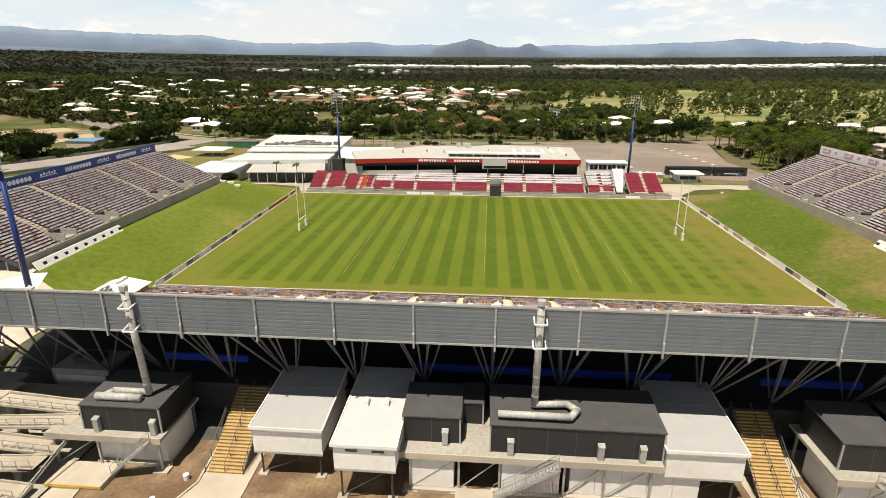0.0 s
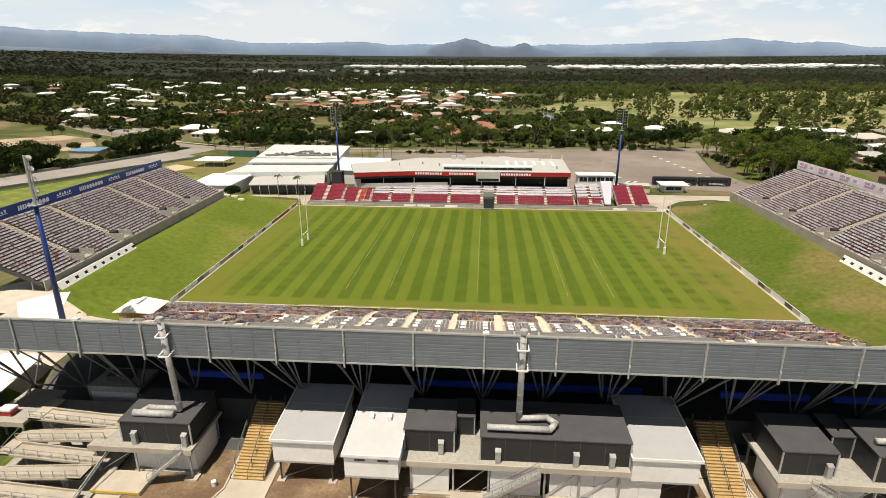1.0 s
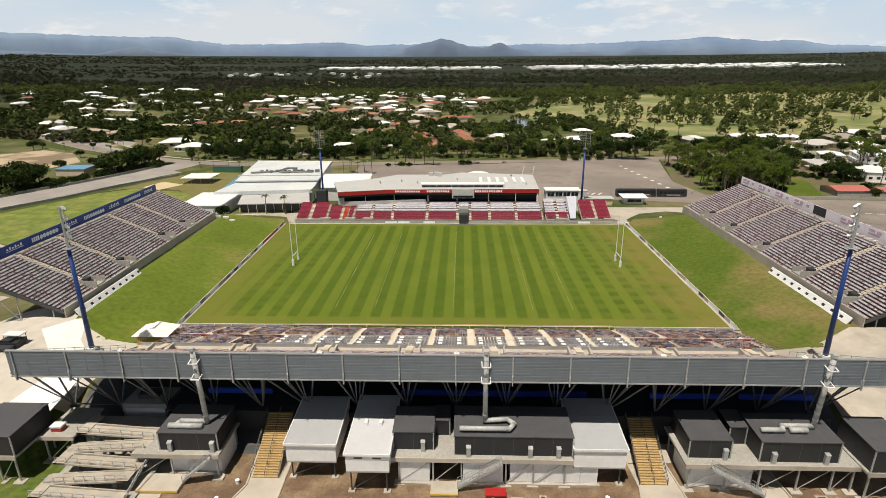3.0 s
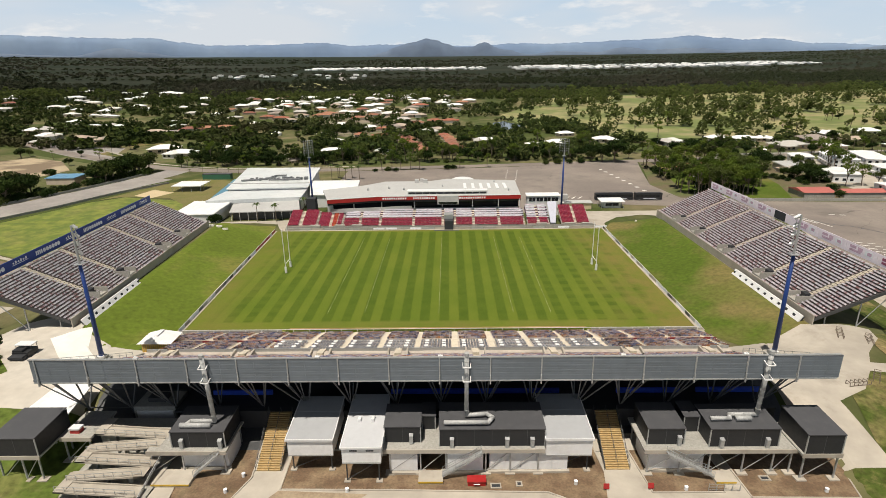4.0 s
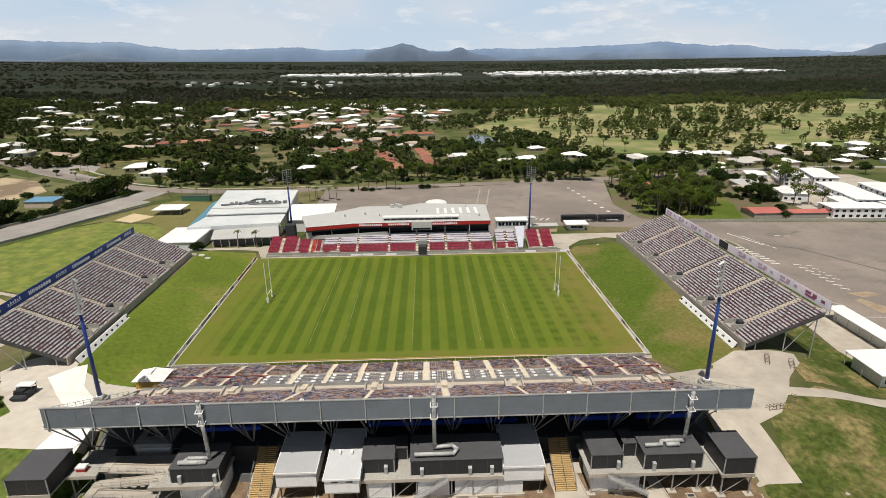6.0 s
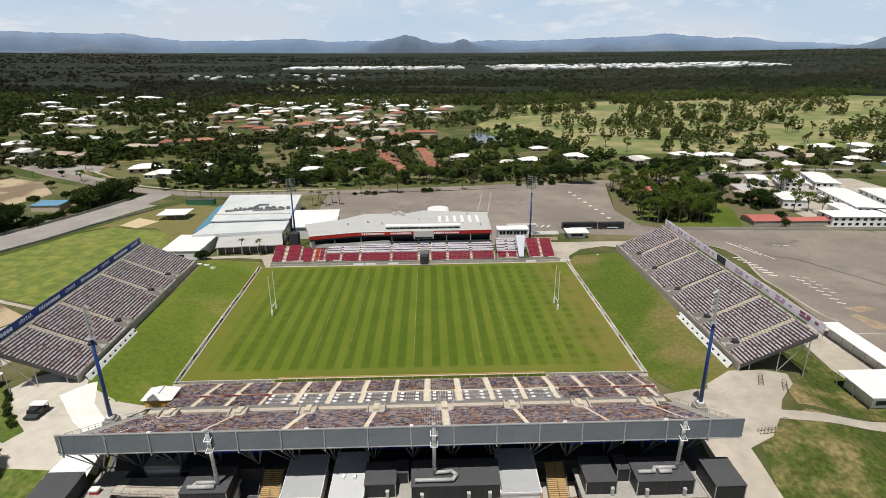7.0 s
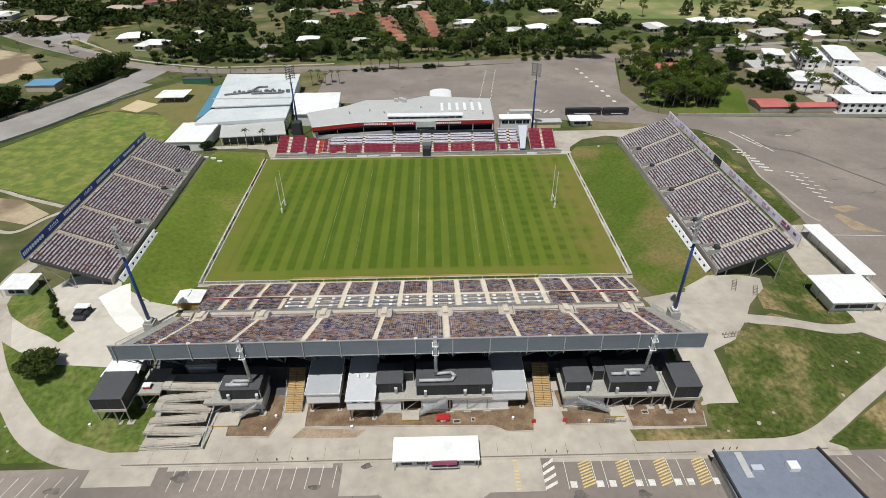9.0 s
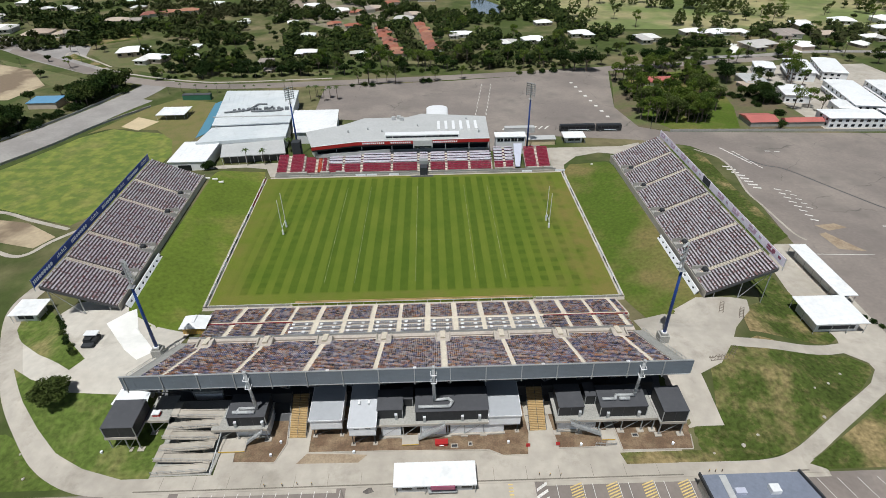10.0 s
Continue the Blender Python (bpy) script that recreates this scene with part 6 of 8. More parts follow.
drape("forecourt", [(-14, -107.6), (27, -107.6), (27, -115.2), (16, -115.2), (12, -118), (-2, -118), (-6, -115.2), (-14, -115.2)], CONC, 0.035, "pale concrete forecourt before the gate", "paving", cell=20)
drape("forecourt", [(-66, -112), (-52, -112), (-52, -107.6), (-66, -107.6)], CONC, 0.035, "pale concrete crossover", "paving", cell=20)
drape("forecourt", [(-50, -108.8), (-16, -108.8), (-16, -107.6), (-50, -107.6)], CONC, 0.032, "stained concrete gutter strip", "paving", cell=20)
drape("forecourt", [(29, -108.8), (92, -108.8), (92, -107.6), (29, -107.6)], CONC, 0.032, "stained concrete gutter strip", "paving", cell=20)
s = Shell().box(-66, 92, -107.8, -107.4, -0.1, 0.16)
single("kerb", s, CONC, "low concrete kerb along the car park", "kerb", kind="structure")


def bay_lines():
    for k in range(14):
        x = -48.5 + 2.75 * k
        single("trim", Shell().hexa([(x, -113.4, 0.02), (x + 0.12, -113.4, 0.02), (x + 0.12 + 0.3, -108.3, 0.02), (x + 0.3, -108.3, 0.02), (x, -113.4, 0.034), (x + 0.12, -113.4, 0.034), (x + 0.42, -108.3, 0.034), (x + 0.3, -108.3, 0.034)]), LINE, "worn white parking bay line", "line", kind="structure")
    for k in range(6):
        x = -84 + 3.0 * k
        single("trim", Shell().hexa([(x, -114.5, 0.02), (x + 0.12, -114.5, 0.02), (x + 1.4, -109.5, 0.02), (x + 1.28, -109.5, 0.02), (x, -114.5, 0.034), (x + 0.12, -114.5, 0.034), (x + 1.4, -109.5, 0.034), (x + 1.28, -109.5, 0.034)]), LINE, "worn white parking bay line", "line", kind="structure")
    for k in range(4):
        x0 = 34.5 + 7.8 * k
        for q in range(9):
            y = -114.8 + 0.66 * q
            single("trim", Shell().hexa([(x0, y, 0.02), (x0 + 2.6, y + 1.0, 0.02), (x0 + 2.6, y + 1.3, 0.02), (x0, y + 0.3, 0.02), (x0, y, 0.034), (x0 + 2.6, y + 1.0, 0.034), (x0 + 2.6, y + 1.3, 0.034), (x0, y + 0.3, 0.034)]), YELLOW_LINE, "yellow hatched bay marking", "line", kind="structure")
        for q in (-2.4, 2.9):
            single("trim", Shell().box(x0 + q, x0 + q + 1.3, -114.6, -113.2, 0.02, 0.034), LINE, "white painted square on a parking bay", "line", kind="structure")
        for q in (-2.9, 2.75):
            single("trim", Shell().box(x0 + q, x0 + q + 0.12, -114.8, -108.6, 0.02, 0.034), LINE, "worn white parking bay line", "line", kind="structure")
    for k in range(4):
        single("trim", Shell().hexa([(26.6 + 0.2 * k, -115.2 + 1.7 * k, 0.02), (29.6, -113.6 + 1.7 * k, 0.02), (29.6, -112.9 + 1.7 * k, 0.02), (26.6 + 0.2 * k, -114.5 + 1.7 * k, 0.02), (26.6 + 0.2 * k, -115.2 + 1.7 * k, 0.034), (29.6, -113.6 + 1.7 * k, 0.034), (29.6, -112.9 + 1.7 * k, 0.034), (26.6 + 0.2 * k, -114.5 + 1.7 * k, 0.034)]), LINE, "bold white hatching", "line", kind="structure")
    for k in range(9):
        single("trim", Shell().box(21.2, 22.2, -114.8 + 0.8 * k, -114.5 + 0.8 * k, 0.04, 0.052), YELLOW_LINE, "yellow crossing bars", "line", kind="structure")


bay_lines()
for k in range(6):
    x = 90 + 4.4 * k
    single("trim", Shell().hexa([(x, -114.5, 0.02), (x + 0.12, -114.5, 0.02), (x - 1.4, -109.2, 0.02), (x - 1.52, -109.2, 0.02), (x, -114.5, 0.034), (x + 0.12, -114.5, 0.034), (x - 1.4, -109.2, 0.034), (x - 1.52, -109.2, 0.034)]), LINE, "worn white parking bay line", "line", kind="structure")
# slab joints and a stained drain channel across the forecourt
JOINT = surface("dark_slab_joint", (0.17, 0.15, 0.12), 0.9, big=0.4, small=2, var=0.3)
for k in range(21):
    x = -62 + 7.3 * k
    single("trim", Shell().box(x, x + 0.07, -107.3, -103.9, 0.034, 0.042), JOINT, "dark joint between paving slabs", "joint", kind="structure")
strip("drain_channel", [(-66, -107.1), (-30, -107.2), (10, -107.15), (50, -107.2), (88, -107.1)], 0.32, JOINT, 0.045, "dark stained drain channel along the kerb", "drain", 6)
STAIN = surface("tyre_stained_asphalt", (0.085, 0.075, 0.066), 0.9, second=(0.15, 0.13, 0.115), big=0.3, small=1.2, var=0.3, edge=(0.4, 0.6))
for x, y, w in ((-46.5, -110.2, 1.9), (-71, -112.6, 1.6), (-19, -113.2, 1.2), (33.5, -116.2, 1.5), (46, -116.4, 1.4), (-9, -108.6, 1.1)):
    poly = [(x + w * (1 + 0.3 * math.sin(3 * a + x)) * math.cos(a), y + 0.6 * w * (1 + 0.3 * math.cos(2 * a + y)) * math.sin(a)) for a in (2 * math.pi * q / 12 for q in range(12))]
    drape("oil_stain", poly, STAIN, 0.04, "dark oil stain on the asphalt", "stain", cell=20)

# gate kiosk
kk = thing("gate_kiosk", (5.4, -107, 0), "white roofed ticket kiosk with a maroon sign over the hatch", "kiosk")
part("wall", Shell().box(-2.6, 13.4, -109.2, -105.0, 0, 2.9), GREY_ROOF, kk)
part("roof", Shell().box(-3.5, 14.2, -110.0, -104.2, 2.9, 3.25), WHITE_ROOF, kk)
part("sign", Shell().box(4.4, 9.6, -110.3, -110.02, 2.1, 3.2), SIGN_MAROON, kk, "maroon sign board")
for k in range(5):
    part("window", Shell().box(-1.8 + 3.2 * k, 0.4 + 3.2 * k, -109.26, -109.21, 1.0, 2.3), GLASS, kk)
part("counter", Shell().box(3.9, 10.1, -110.2, -109.3, 0.85, 1.0), GREY_STEEL, kk)
for x in (-3.2, 3.2, 7.6, 13.9):
    part("post", Shell().tube((x, -109.8, 0), (x, -109.8, 2.9), 0.08, n=6), GREY_STEEL, kk)

# low flat building at the car park
fb = thing("flat_building", (73, -118, 0), "low building with a blue-grey flat roof and black parapets", "building")
part("wall", Shell().prism([(62.0, -126), (86.5, -126), (82.5, -110), (61.8, -110)], -0.1, 3.1), CONC_WALL, fb)
part("roof", Shell().prism([(61.8, -126.4), (87.0, -126.4), (82.9, -109.6), (61.6, -109.6)], 3.1, 3.4), surface("blue_grey_membrane", (0.17, 0.19, 0.24), 0.7, var=0.12, dirt=(0.13, 0.15, 0.19)), fb)
for a, b in (((61.6, -109.4), (62.4, -126.4)), ((82.9, -109.4), (87.0, -126.4))):
    part("parapet", Shell().beam((*a, 3.6), (*b, 3.6), 0.35, 0.9), BLACK_AND_SHADE, fb, "black parapet")
part("roof_unit", Shell().box(67.2, 69.4, -114.4, -113.2, 3.41, 4.1), BLUE_TARP, fb)
part("roof_unit", Shell().box(74.4, 76.4, -114.6, -112.8, 3.41, 4.5), WHITE, fb)
part("roof_pad", Shell().box(65.6, 67.0, -115.6, -109.9, 3.41, 3.5), GREY_ROOF, fb)

# rear car park, right car park, roads
drape("car_park", [(-60, 110), (-62, 180), (20, 186), (118, 201), (131, 205), (122, 168), (113, 128), (117, 97), (131, 89), (250, 80), (250, -72), (134, -72), (135, -20), (138, 10), (137.5, 22), (142, 43), (141, 58), (134, 70), (122, 76), (108, 80), (62, 88), (60, 72), (34, 70), (34, 100), (-44, 118)], ASPHALT, 0.02, "wide grey-brown asphalt car park", "car park", cell=50)
strip("road", [(-297, -47), (-221, 69), (-210, 89), (-192, 131), (-179, 174), (-176, 200)], 19, ROAD, 0.04, "pale grey asphalt street", "road", 6)
strip("road", [(-460, 392), (-340, 300), (-270, 250), (-212, 211), (-168, 192), (-120, 184), (-20, 190), (60, 198), (125, 206), (260, 225)], 11, ASPHALT, 0.06, "grey-brown asphalt street", "road", 8)
strip("pavement", [(-240, 241), (-222, 228), (-190, 211), (-149, 196), (-120, 194), (-60, 198)], 2.2, CONC, 0.07, "pale concrete footpath", "path", 8)
street_wall = Shell()
_wall = smooth_line([(-262, -60), (-232, -5), (-211, 42), (-199, 67), (-188, 89), (-177, 118), (-161, 146)], 5)
for _a, _b in zip(_wall, _wall[1:]):
    street_wall.beam((*_a, 0.5), (*_b, 0.5), 0.35, 1.3)
_wall = smooth_line([(-300, -25), (-232, 74), (-221, 94), (-203, 132), (-190, 176)], 5)
for _a, _b in zip(_wall, _wall[1:]):
    street_wall.beam((*_a, 0.5), (*_b, 0.5), 0.35, 1.3)
single("boundary_wall", street_wall, CONC_WALL, "low grey concrete wall along the street", "wall", kind="structure")
drape("oval", [(-226, 8), (-200, 21), (-172, 23), (-153, 15), (-135, 7.7), (-128, 20), (-124, 50), (-119, 91), (-140, 104), (-152, 106), (-167, 111), (-179, 99), (-193, 66), (-210, 36)], OVAL, 0.02, "bright green training oval", "lawn", cell=20)
drape("road", [(-372, 318), (-300, 262), (-240, 222), (-226, 232), (-264, 272), (-276, 304), (-320, 316), (-372, 345)], ROAD, 0.03, "wide asphalt street junction", "road", cell=30)
DRY_GRASS = surface("dry_verge_grass", (0.125, 0.12, 0.045), 0.95, second=(0.08, 0.095, 0.025), big=0.06, small=0.8, var=0.3, edge=(0.45, 0.62), bump=0.3)
drape("verge", [(-228, 240), (-190, 219), (-130, 205), (-60, 206), (-60, 214), (-130, 215), (-188, 231), (-218, 262), (-246, 298), (-266, 294), (-262, 276)], DRY_GRASS, 0.05, "dry grass verge behind the street", "verge", cell=20)
drape("verge", [(-330, 268), (-262, 226), (-212, 196), (-196, 186), (-206, 172), (-250, 196), (-300, 238)], DRY_GRASS, 0.025, "dry grass verge before the street", "verge", cell=20)
strip("road", [(-226, 18), (-213, 46), (-201.5, 74), (-190, 100), (-180, 134), (-169, 160)], 9.5, ROAD, 0.05, "paved shoulder beside the street wall", "road", 5)
drape("grass_median", [(-279, 270), (-278, 281), (-230, 238), (-232, 235)], LAWN, 0.12, "grassed traffic island", "lawn", cell=20)
strip("kerb", [(-279, 268), (-281, 274), (-279, 283), (-228, 238)], 1.6, CONC, 0.1, "pale concrete kerb round the traffic island", "kerb", 4)
drape("lawn", [(-272, 309), (-244, 330), (-278, 392), (-304, 370), (-300, 325)], LAWN, 0.05, "green grass reserve behind the street", "lawn", cell=20)
drape("earth_lot", [(-322, 396), (-288, 404), (-280, 420), (-318, 416)], DUST, 0.06, "bare tan lot among trees", "earth", cell=20)
drape("sand_pit", [(-164, 114), (-161, 129), (-146, 121), (-152, 108)], SAND, 0.05, "pale sand rectangle on the grass", "sand", cell=30)
drape("dry_lawn", [(-178, 104), (-162, 145), (-150, 160), (-117, 150), (-117, 78), (-121, 74), (-128, 93), (-142, 108), (-161, 111), (-170, 111)], surface("dry_olive_grass", (0.17, 0.145, 0.05), 0.95, second=(0.12, 0.12, 0.03), var=0.25), 0.04, "dry olive grass beside the oval", "lawn", cell=20)
strip("path", [(-222, 8), (-200, 18.5), (-172, 20.5), (-153, 12.8), (-134, 5)], 1.8, CONC, 0.08, "narrow pale path below the oval", "path", 4)
strip("path", [(-190, -4), (-165, -4), (-146, -12.5), (-139.5, -11.6), (-136, -4), (-130, 4)], 1.8, CONC, 0.08, "narrow pale path round the sandy lot", "path", 4)
drape("earth_lot", [(-186, 14), (-165.7, 13.6), (-153, 10.8), (-136, -0.4), (-140, -8), (-155, -3.4), (-180, 2)], DUST, 0.05, "pale sandy lot", "earth", cell=20)
drape("earth_lot", [(-320, 253), (-285, 235), (-252, 195), (-258, 165), (-330, 170), (-350, 215)], DUST, 0.03, "pale sandy building lot", "earth", cell=40)


def road_marks():
    rnd = random.Random(8)
    def dash(x, y, w, d, turn, label="worn white hatch on the asphalt"):
        m = Matrix.Translation((x, y, 0)) @ Matrix.Rotation(radians(turn), 4, "Z")
        single("trim", Shell().box(-w / 2, w / 2, -d / 2, d / 2, 0.05, 0.064).turned(m), LINE, label, "line", kind="structure")

    for k in range(8):
        dash(141.2 + 0.45 * k + rnd.uniform(-0.4, 0.4), 46 - 3.0 * k, 3.6 + rnd.uniform(-0.6, 0.6), 1.1, -14)
        dash(151.6 + 0.1 * k, 23 - 3.6 * k, 2.8, 0.7, -30)
        if k < 5:
            dash(155.4 + 0.1 * k, 21.5 - 3.6 * k, 2.2, 0.5, -30)
    for k in range(7):
        dash(147.5 + 0.9 * k, 66 - 2.7 * k, 0.7, 2.6, 24)
        dash(151.5 + 0.7 * k, 62 - 2.9 * k, 0.6, 2.2, 20)
    for x, y in ((168, 62), (172, 61), (176, -8), (180, -8.5), (184, -9)):
        dash(x, y, 2.6, 0.6, -8)
    dash(148.5, -25.5, 21, 0.25, -4, "long white line on the asphalt")
    for pts in ([(150, -6), (158, -5), (161, -8), (153, -10)], [(148, -12), (151, -11), (156, -21), (158, -24), (149, -22)]):
        drape("concrete_patch", pts, SANDY, 0.035, "pale worn patch in the asphalt", "patch", cell=20)
    strip("asphalt_seam", [(150, 60), (158, 47), (165.5, 42), (176, 22), (185.4, 4.8), (200, -14)], 0.7, STEEL, 0.028, "dark tar seam across the asphalt", "seam", 4)
    for k in range(12):
        for x0 in (30.0, 36.0):
            y = 108 + 6 * k
            single("trim", Shell().box(x0 + 0.9 * k, x0 + 0.9 * k + 0.35, y, y + 3.4, 0.05, 0.064), LINE, "white dashed lane line", "line", kind="structure")
    for k in range(8):
        single("trim", Shell().hexa([(44 + 3.2 * k, 97, 0.05), (45.0 + 3.2 * k, 97, 0.05), (47.5 + 3.2 * k, 101, 0.05), (46.5 + 3.2 * k, 101, 0.05), (44 + 3.2 * k, 97, 0.064), (45.0 + 3.2 * k, 97, 0.064), (47.5 + 3.2 * k, 101, 0.064), (46.5 + 3.2 * k, 101, 0.064)]), LINE, "white crossing bar", "line", kind="structure")
    for k in range(8):
        single("trim", Shell().box(104 - 0.9 * k, 106 - 0.9 * k, 112 + 9 * k, 114.5 + 9 * k, 0.05, 0.064), LINE, "white arrow mark", "line", kind="structure")


road_marks()


# ---- trees ----
def leaf_cloud(shell, rnd, c, r, n, size, flat=0.75):
    """Small leaf sprays scattered through a lumpy ball of radius r round c."""
    for _ in range(n):
        d = Vector((rnd.gauss(0, 1), rnd.gauss(0, 1), rnd.gauss(0, 1))).normalized()
        q = r * rnd.random() ** 0.4
        p = Vector(c) + Vector((d.x * q, d.y * q, d.z * q * flat))
        a = Vector((rnd.gauss(0, 1), rnd.gauss(0, 1), rnd.gauss(0, 0.5))).normalized()
        b = a.orthogonal().normalized()
        b = (b * math.cos(rnd.uniform(0, 6.28)) + a.cross(b) * math.sin(rnd.uniform(0, 6.28))).normalized()
        s = size * rnd.uniform(0.6, 1.3)
        shell.add([p - a * s, p + b * s * 0.45, p + a * s, p - b * s * 0.45], [(0, 1, 2, 3)])


def tree_proto(seed, kind):
    """A tree at the origin: tapered trunk with limbs, and a crown of leaf sprays."""
    rnd = random.Random(seed)
    names = {"round": ("tree", "dense dark green shade tree"), "gum": ("gum_tree", "open-crowned gum tree with a bare pale trunk"), "palm": ("palm_tree", "palm tree with drooping fronds"), "bush": ("shrub", "rounded dark green shrub"), "dome": ("tree", "dense rounded dark green tree")}
    name, label = names[kind]
    t = thing(name, (0, 0, 0), label, "shrub" if kind == "bush" else "tree", "")
    wood, leaf = Shell(), Shell()
    if kind == "round":
        h = rnd.uniform(6.5, 8.5)
        wood.tube((0, 0, -0.4), (0.2, 0, h * 0.35), 0.3, 0.2, n=7)
        for k in range(7):
            a = k * 0.9 + rnd.uniform(-0.3, 0.3)
            q = rnd.uniform(1.4, 2.7)
            p = (q * math.cos(a), q * math.sin(a), h * rnd.uniform(0.45, 0.8))
            wood.tube((0.2, 0, h * 0.33), p, 0.13, 0.05, n=5)
            leaf_cloud(leaf, rnd, p, rnd.uniform(1.4, 2.0), 130, 0.4)
        leaf_cloud(leaf, rnd, (0, 0, h * 0.68), 2.5, 260, 0.4)
    elif kind == "gum":
        h = rnd.uniform(10, 13)
        wood.tube((0, 0, -0.4), (0.4, 0.2, h * 0.5), 0.26, 0.16, n=7)
        for k in range(8):
            a = k * 2.4 + rnd.uniform(-0.4, 0.4)
            q = rnd.uniform(1.0, 2.8)
            p = (0.4 + q * math.cos(a), 0.2 + q * math.sin(a), h * rnd.uniform(0.6, 1.0))
            wood.tube((0.4, 0.2, h * rnd.uniform(0.35, 0.5)), p, 0.11, 0.04, n=5)
            leaf_cloud(leaf, rnd, p, rnd.uniform(1.1, 1.8), 95, 0.4, 0.7)
    elif kind == "dome":
        wood.tube((0, 0, -0.4), (0, 0, 2.6), 0.4, 0.25, n=8)
        for k in range(11):
            a, q = 2.4 * k, 1.0 + 2.0 * (k / 10) ** 0.5
            p = (q * math.cos(a), q * math.sin(a), 4.6 - 0.28 * q * q * 0.6 + rnd.uniform(-0.2, 0.4))
            wood.tube((0, 0, 2.2), p, 0.14, 0.05, n=5)
            leaf_cloud(leaf, rnd, p, 1.75, 330, 0.36)
        leaf_cloud(leaf, rnd, (0, 0, 3.6), 3.0, 700, 0.38)
    elif kind == "palm":
        h = rnd.uniform(6, 9)
        wood.tube((0, 0, -0.3), (0.3, 0.1, h), 0.2, 0.13, n=7)
        for k in range(15):
            a = 2.4 * k
            lift = rnd.uniform(-0.2, 0.9)
            c = Vector((0.3, 0.1, h))
            d = Vector((math.cos(a), math.sin(a), 0))
            w = Vector((-d.y, d.x, 0)) * 0.34
            p1 = c + d * 1.2 + Vector((0, 0, 0.5 + lift * 0.6))
            p2 = c + d * 2.4 + Vector((0, 0, -0.5 + lift))
            leaf.add([c - w * 0.3, c + w * 0.3, p1 + w, p1 - w], [(0, 1, 2, 3)]).add([p1 - w, p1 + w, p2], [(0, 1, 2)])
    else:
        for k in range(5):
            a = 1.26 * k
            leaf_cloud(leaf, rnd, (0.9 * math.cos(a), 0.9 * math.sin(a), 0.9), 0.9, 70, 0.3)
        leaf_cloud(leaf, rnd, (0, 0, 1.3), 1.0, 90, 0.3)
        wood.tube((0, 0, -0.2), (0, 0, 1.0), 0.1, 0.06, n=5)
    part("trunk", wood, BARK, t)
    part("crown", leaf, {"round": LEAF_DARK, "gum": LEAF_LIGHT, "palm": LEAF_PALM, "bush": LEAF_DARK, "dome": LEAF_DARK}[kind], t)
    return t


PROTO = {"round": [tree_proto(11 + k, "round") for k in range(4)], "gum": [tree_proto(31 + k, "gum") for k in range(4)], "palm": [tree_proto(51 + k, "palm") for k in range(2)], "bush": [tree_proto(61 + k, "bush") for k in range(2)], "dome": [tree_proto(71, "dome")]}
USED = set()
tree_rnd = random.Random(77)


def plant(kind, x, y, size=1.0, group="", label=""):
    proto = tree_rnd.choice(PROTO[kind])
    m = Matrix.Translation((x, y, height(x, y) - 0.02)) @ Matrix.Rotation(tree_rnd.uniform(0, 6.28), 4, "Z")
    if proto not in USED:
        USED.add(proto)
        ob = proto
        ob.matrix_basis = m
    else:
        ob = copy_thing(proto, m)
    k = size * tree_rnd.uniform(0.85, 1.15)
    ob.scale = (k, k, k * tree_rnd.uniform(0.9, 1.1))
    if group:
        ob["group"] = group
    if label:
        ob["label"] = label
    return ob


# belt of dark trees behind the oval street
belt = smooth_line([(-330, -30), (-262, 52), (-236, 92), (-219, 122), (-206, 158), (-199, 184)], 10)
for k in range(110):
    x, y = belt[tree_rnd.randrange(len(belt))]
    x, y = x + tree_rnd.uniform(-9, 7), y + tree_rnd.uniform(-5, 5)
    if abs(x + 226 - 0.59 * (152 - y)) < 15 and 100 < y < 166:
        if y < 138:
            plant("bush", x, y, tree_rnd.uniform(0.9, 1.5), "street shrubs")
        continue
    plant("round", x, y, tree_rnd.uniform(1.25, 1.85), "street trees")
for k in range(70):
    x, y = belt[tree_rnd.randrange(len(belt))]
    plant("bush", x + tree_rnd.uniform(2, 10), y - tree_rnd.uniform(0, 6), tree_rnd.uniform(1.5, 2.3), "street shrubs")
for x, y, k in ((-214, 168, 1.3), (-220, 172, 1.1), (-208, 176, 1.4), (-202, 181, 1.2), (-228, 172, 1.0), (-240, 160, 1.2), (-213, 160, 1.2)):
    plant("round", x, y, k, "street trees")
drape("leaf_litter", [(117, 97), (131, 90), (171, 90), (190, 140), (204, 214), (134, 214), (124, 170), (113, 128)], LITTER, 0.03, "dry brown leaf litter below the grove", "earth", cell=20)
drape("lawn", [(134, 91.5), (169, 91.5), (181, 124), (196, 196), (140, 196), (128, 132), (124, 110)], WORN_BANK, 0.05, "rough green grass under the grove", "lawn", cell=20)
# grove beside the car park, open round a low house
for k in range(112):
    v = tree_rnd.random() ** 1.15
    y = 100 + 98 * v
    x0, x1 = 120 + 9 * v, 164 + 28 * v
    x = x0 + (x1 - x0) * tree_rnd.random()
    if abs(x - 154 + 0.35 * (169 - y)) > 11 or not 140 < y < 182:
        plant("gum" if tree_rnd.random() < 0.95 else "round", x, y, tree_rnd.uniform(0.85, 1.3), "grove trees")
for k in range(55):
    v = tree_rnd.random()
    x, y = 119 + 9 * v + tree_rnd.random() * (38 + 30 * v), 99 + 92 * v
    if abs(x - 154) > 10 or not 155 < y < 182:
        plant("bush", x, y, tree_rnd.uniform(0.9, 1.8), "grove shrubs")
plant("round", 158, 206, 1.9, "", "broad dark shade tree behind the grove")
plant("round", 168, 205, 2.0, "", "broad dark shade tree behind the grove")
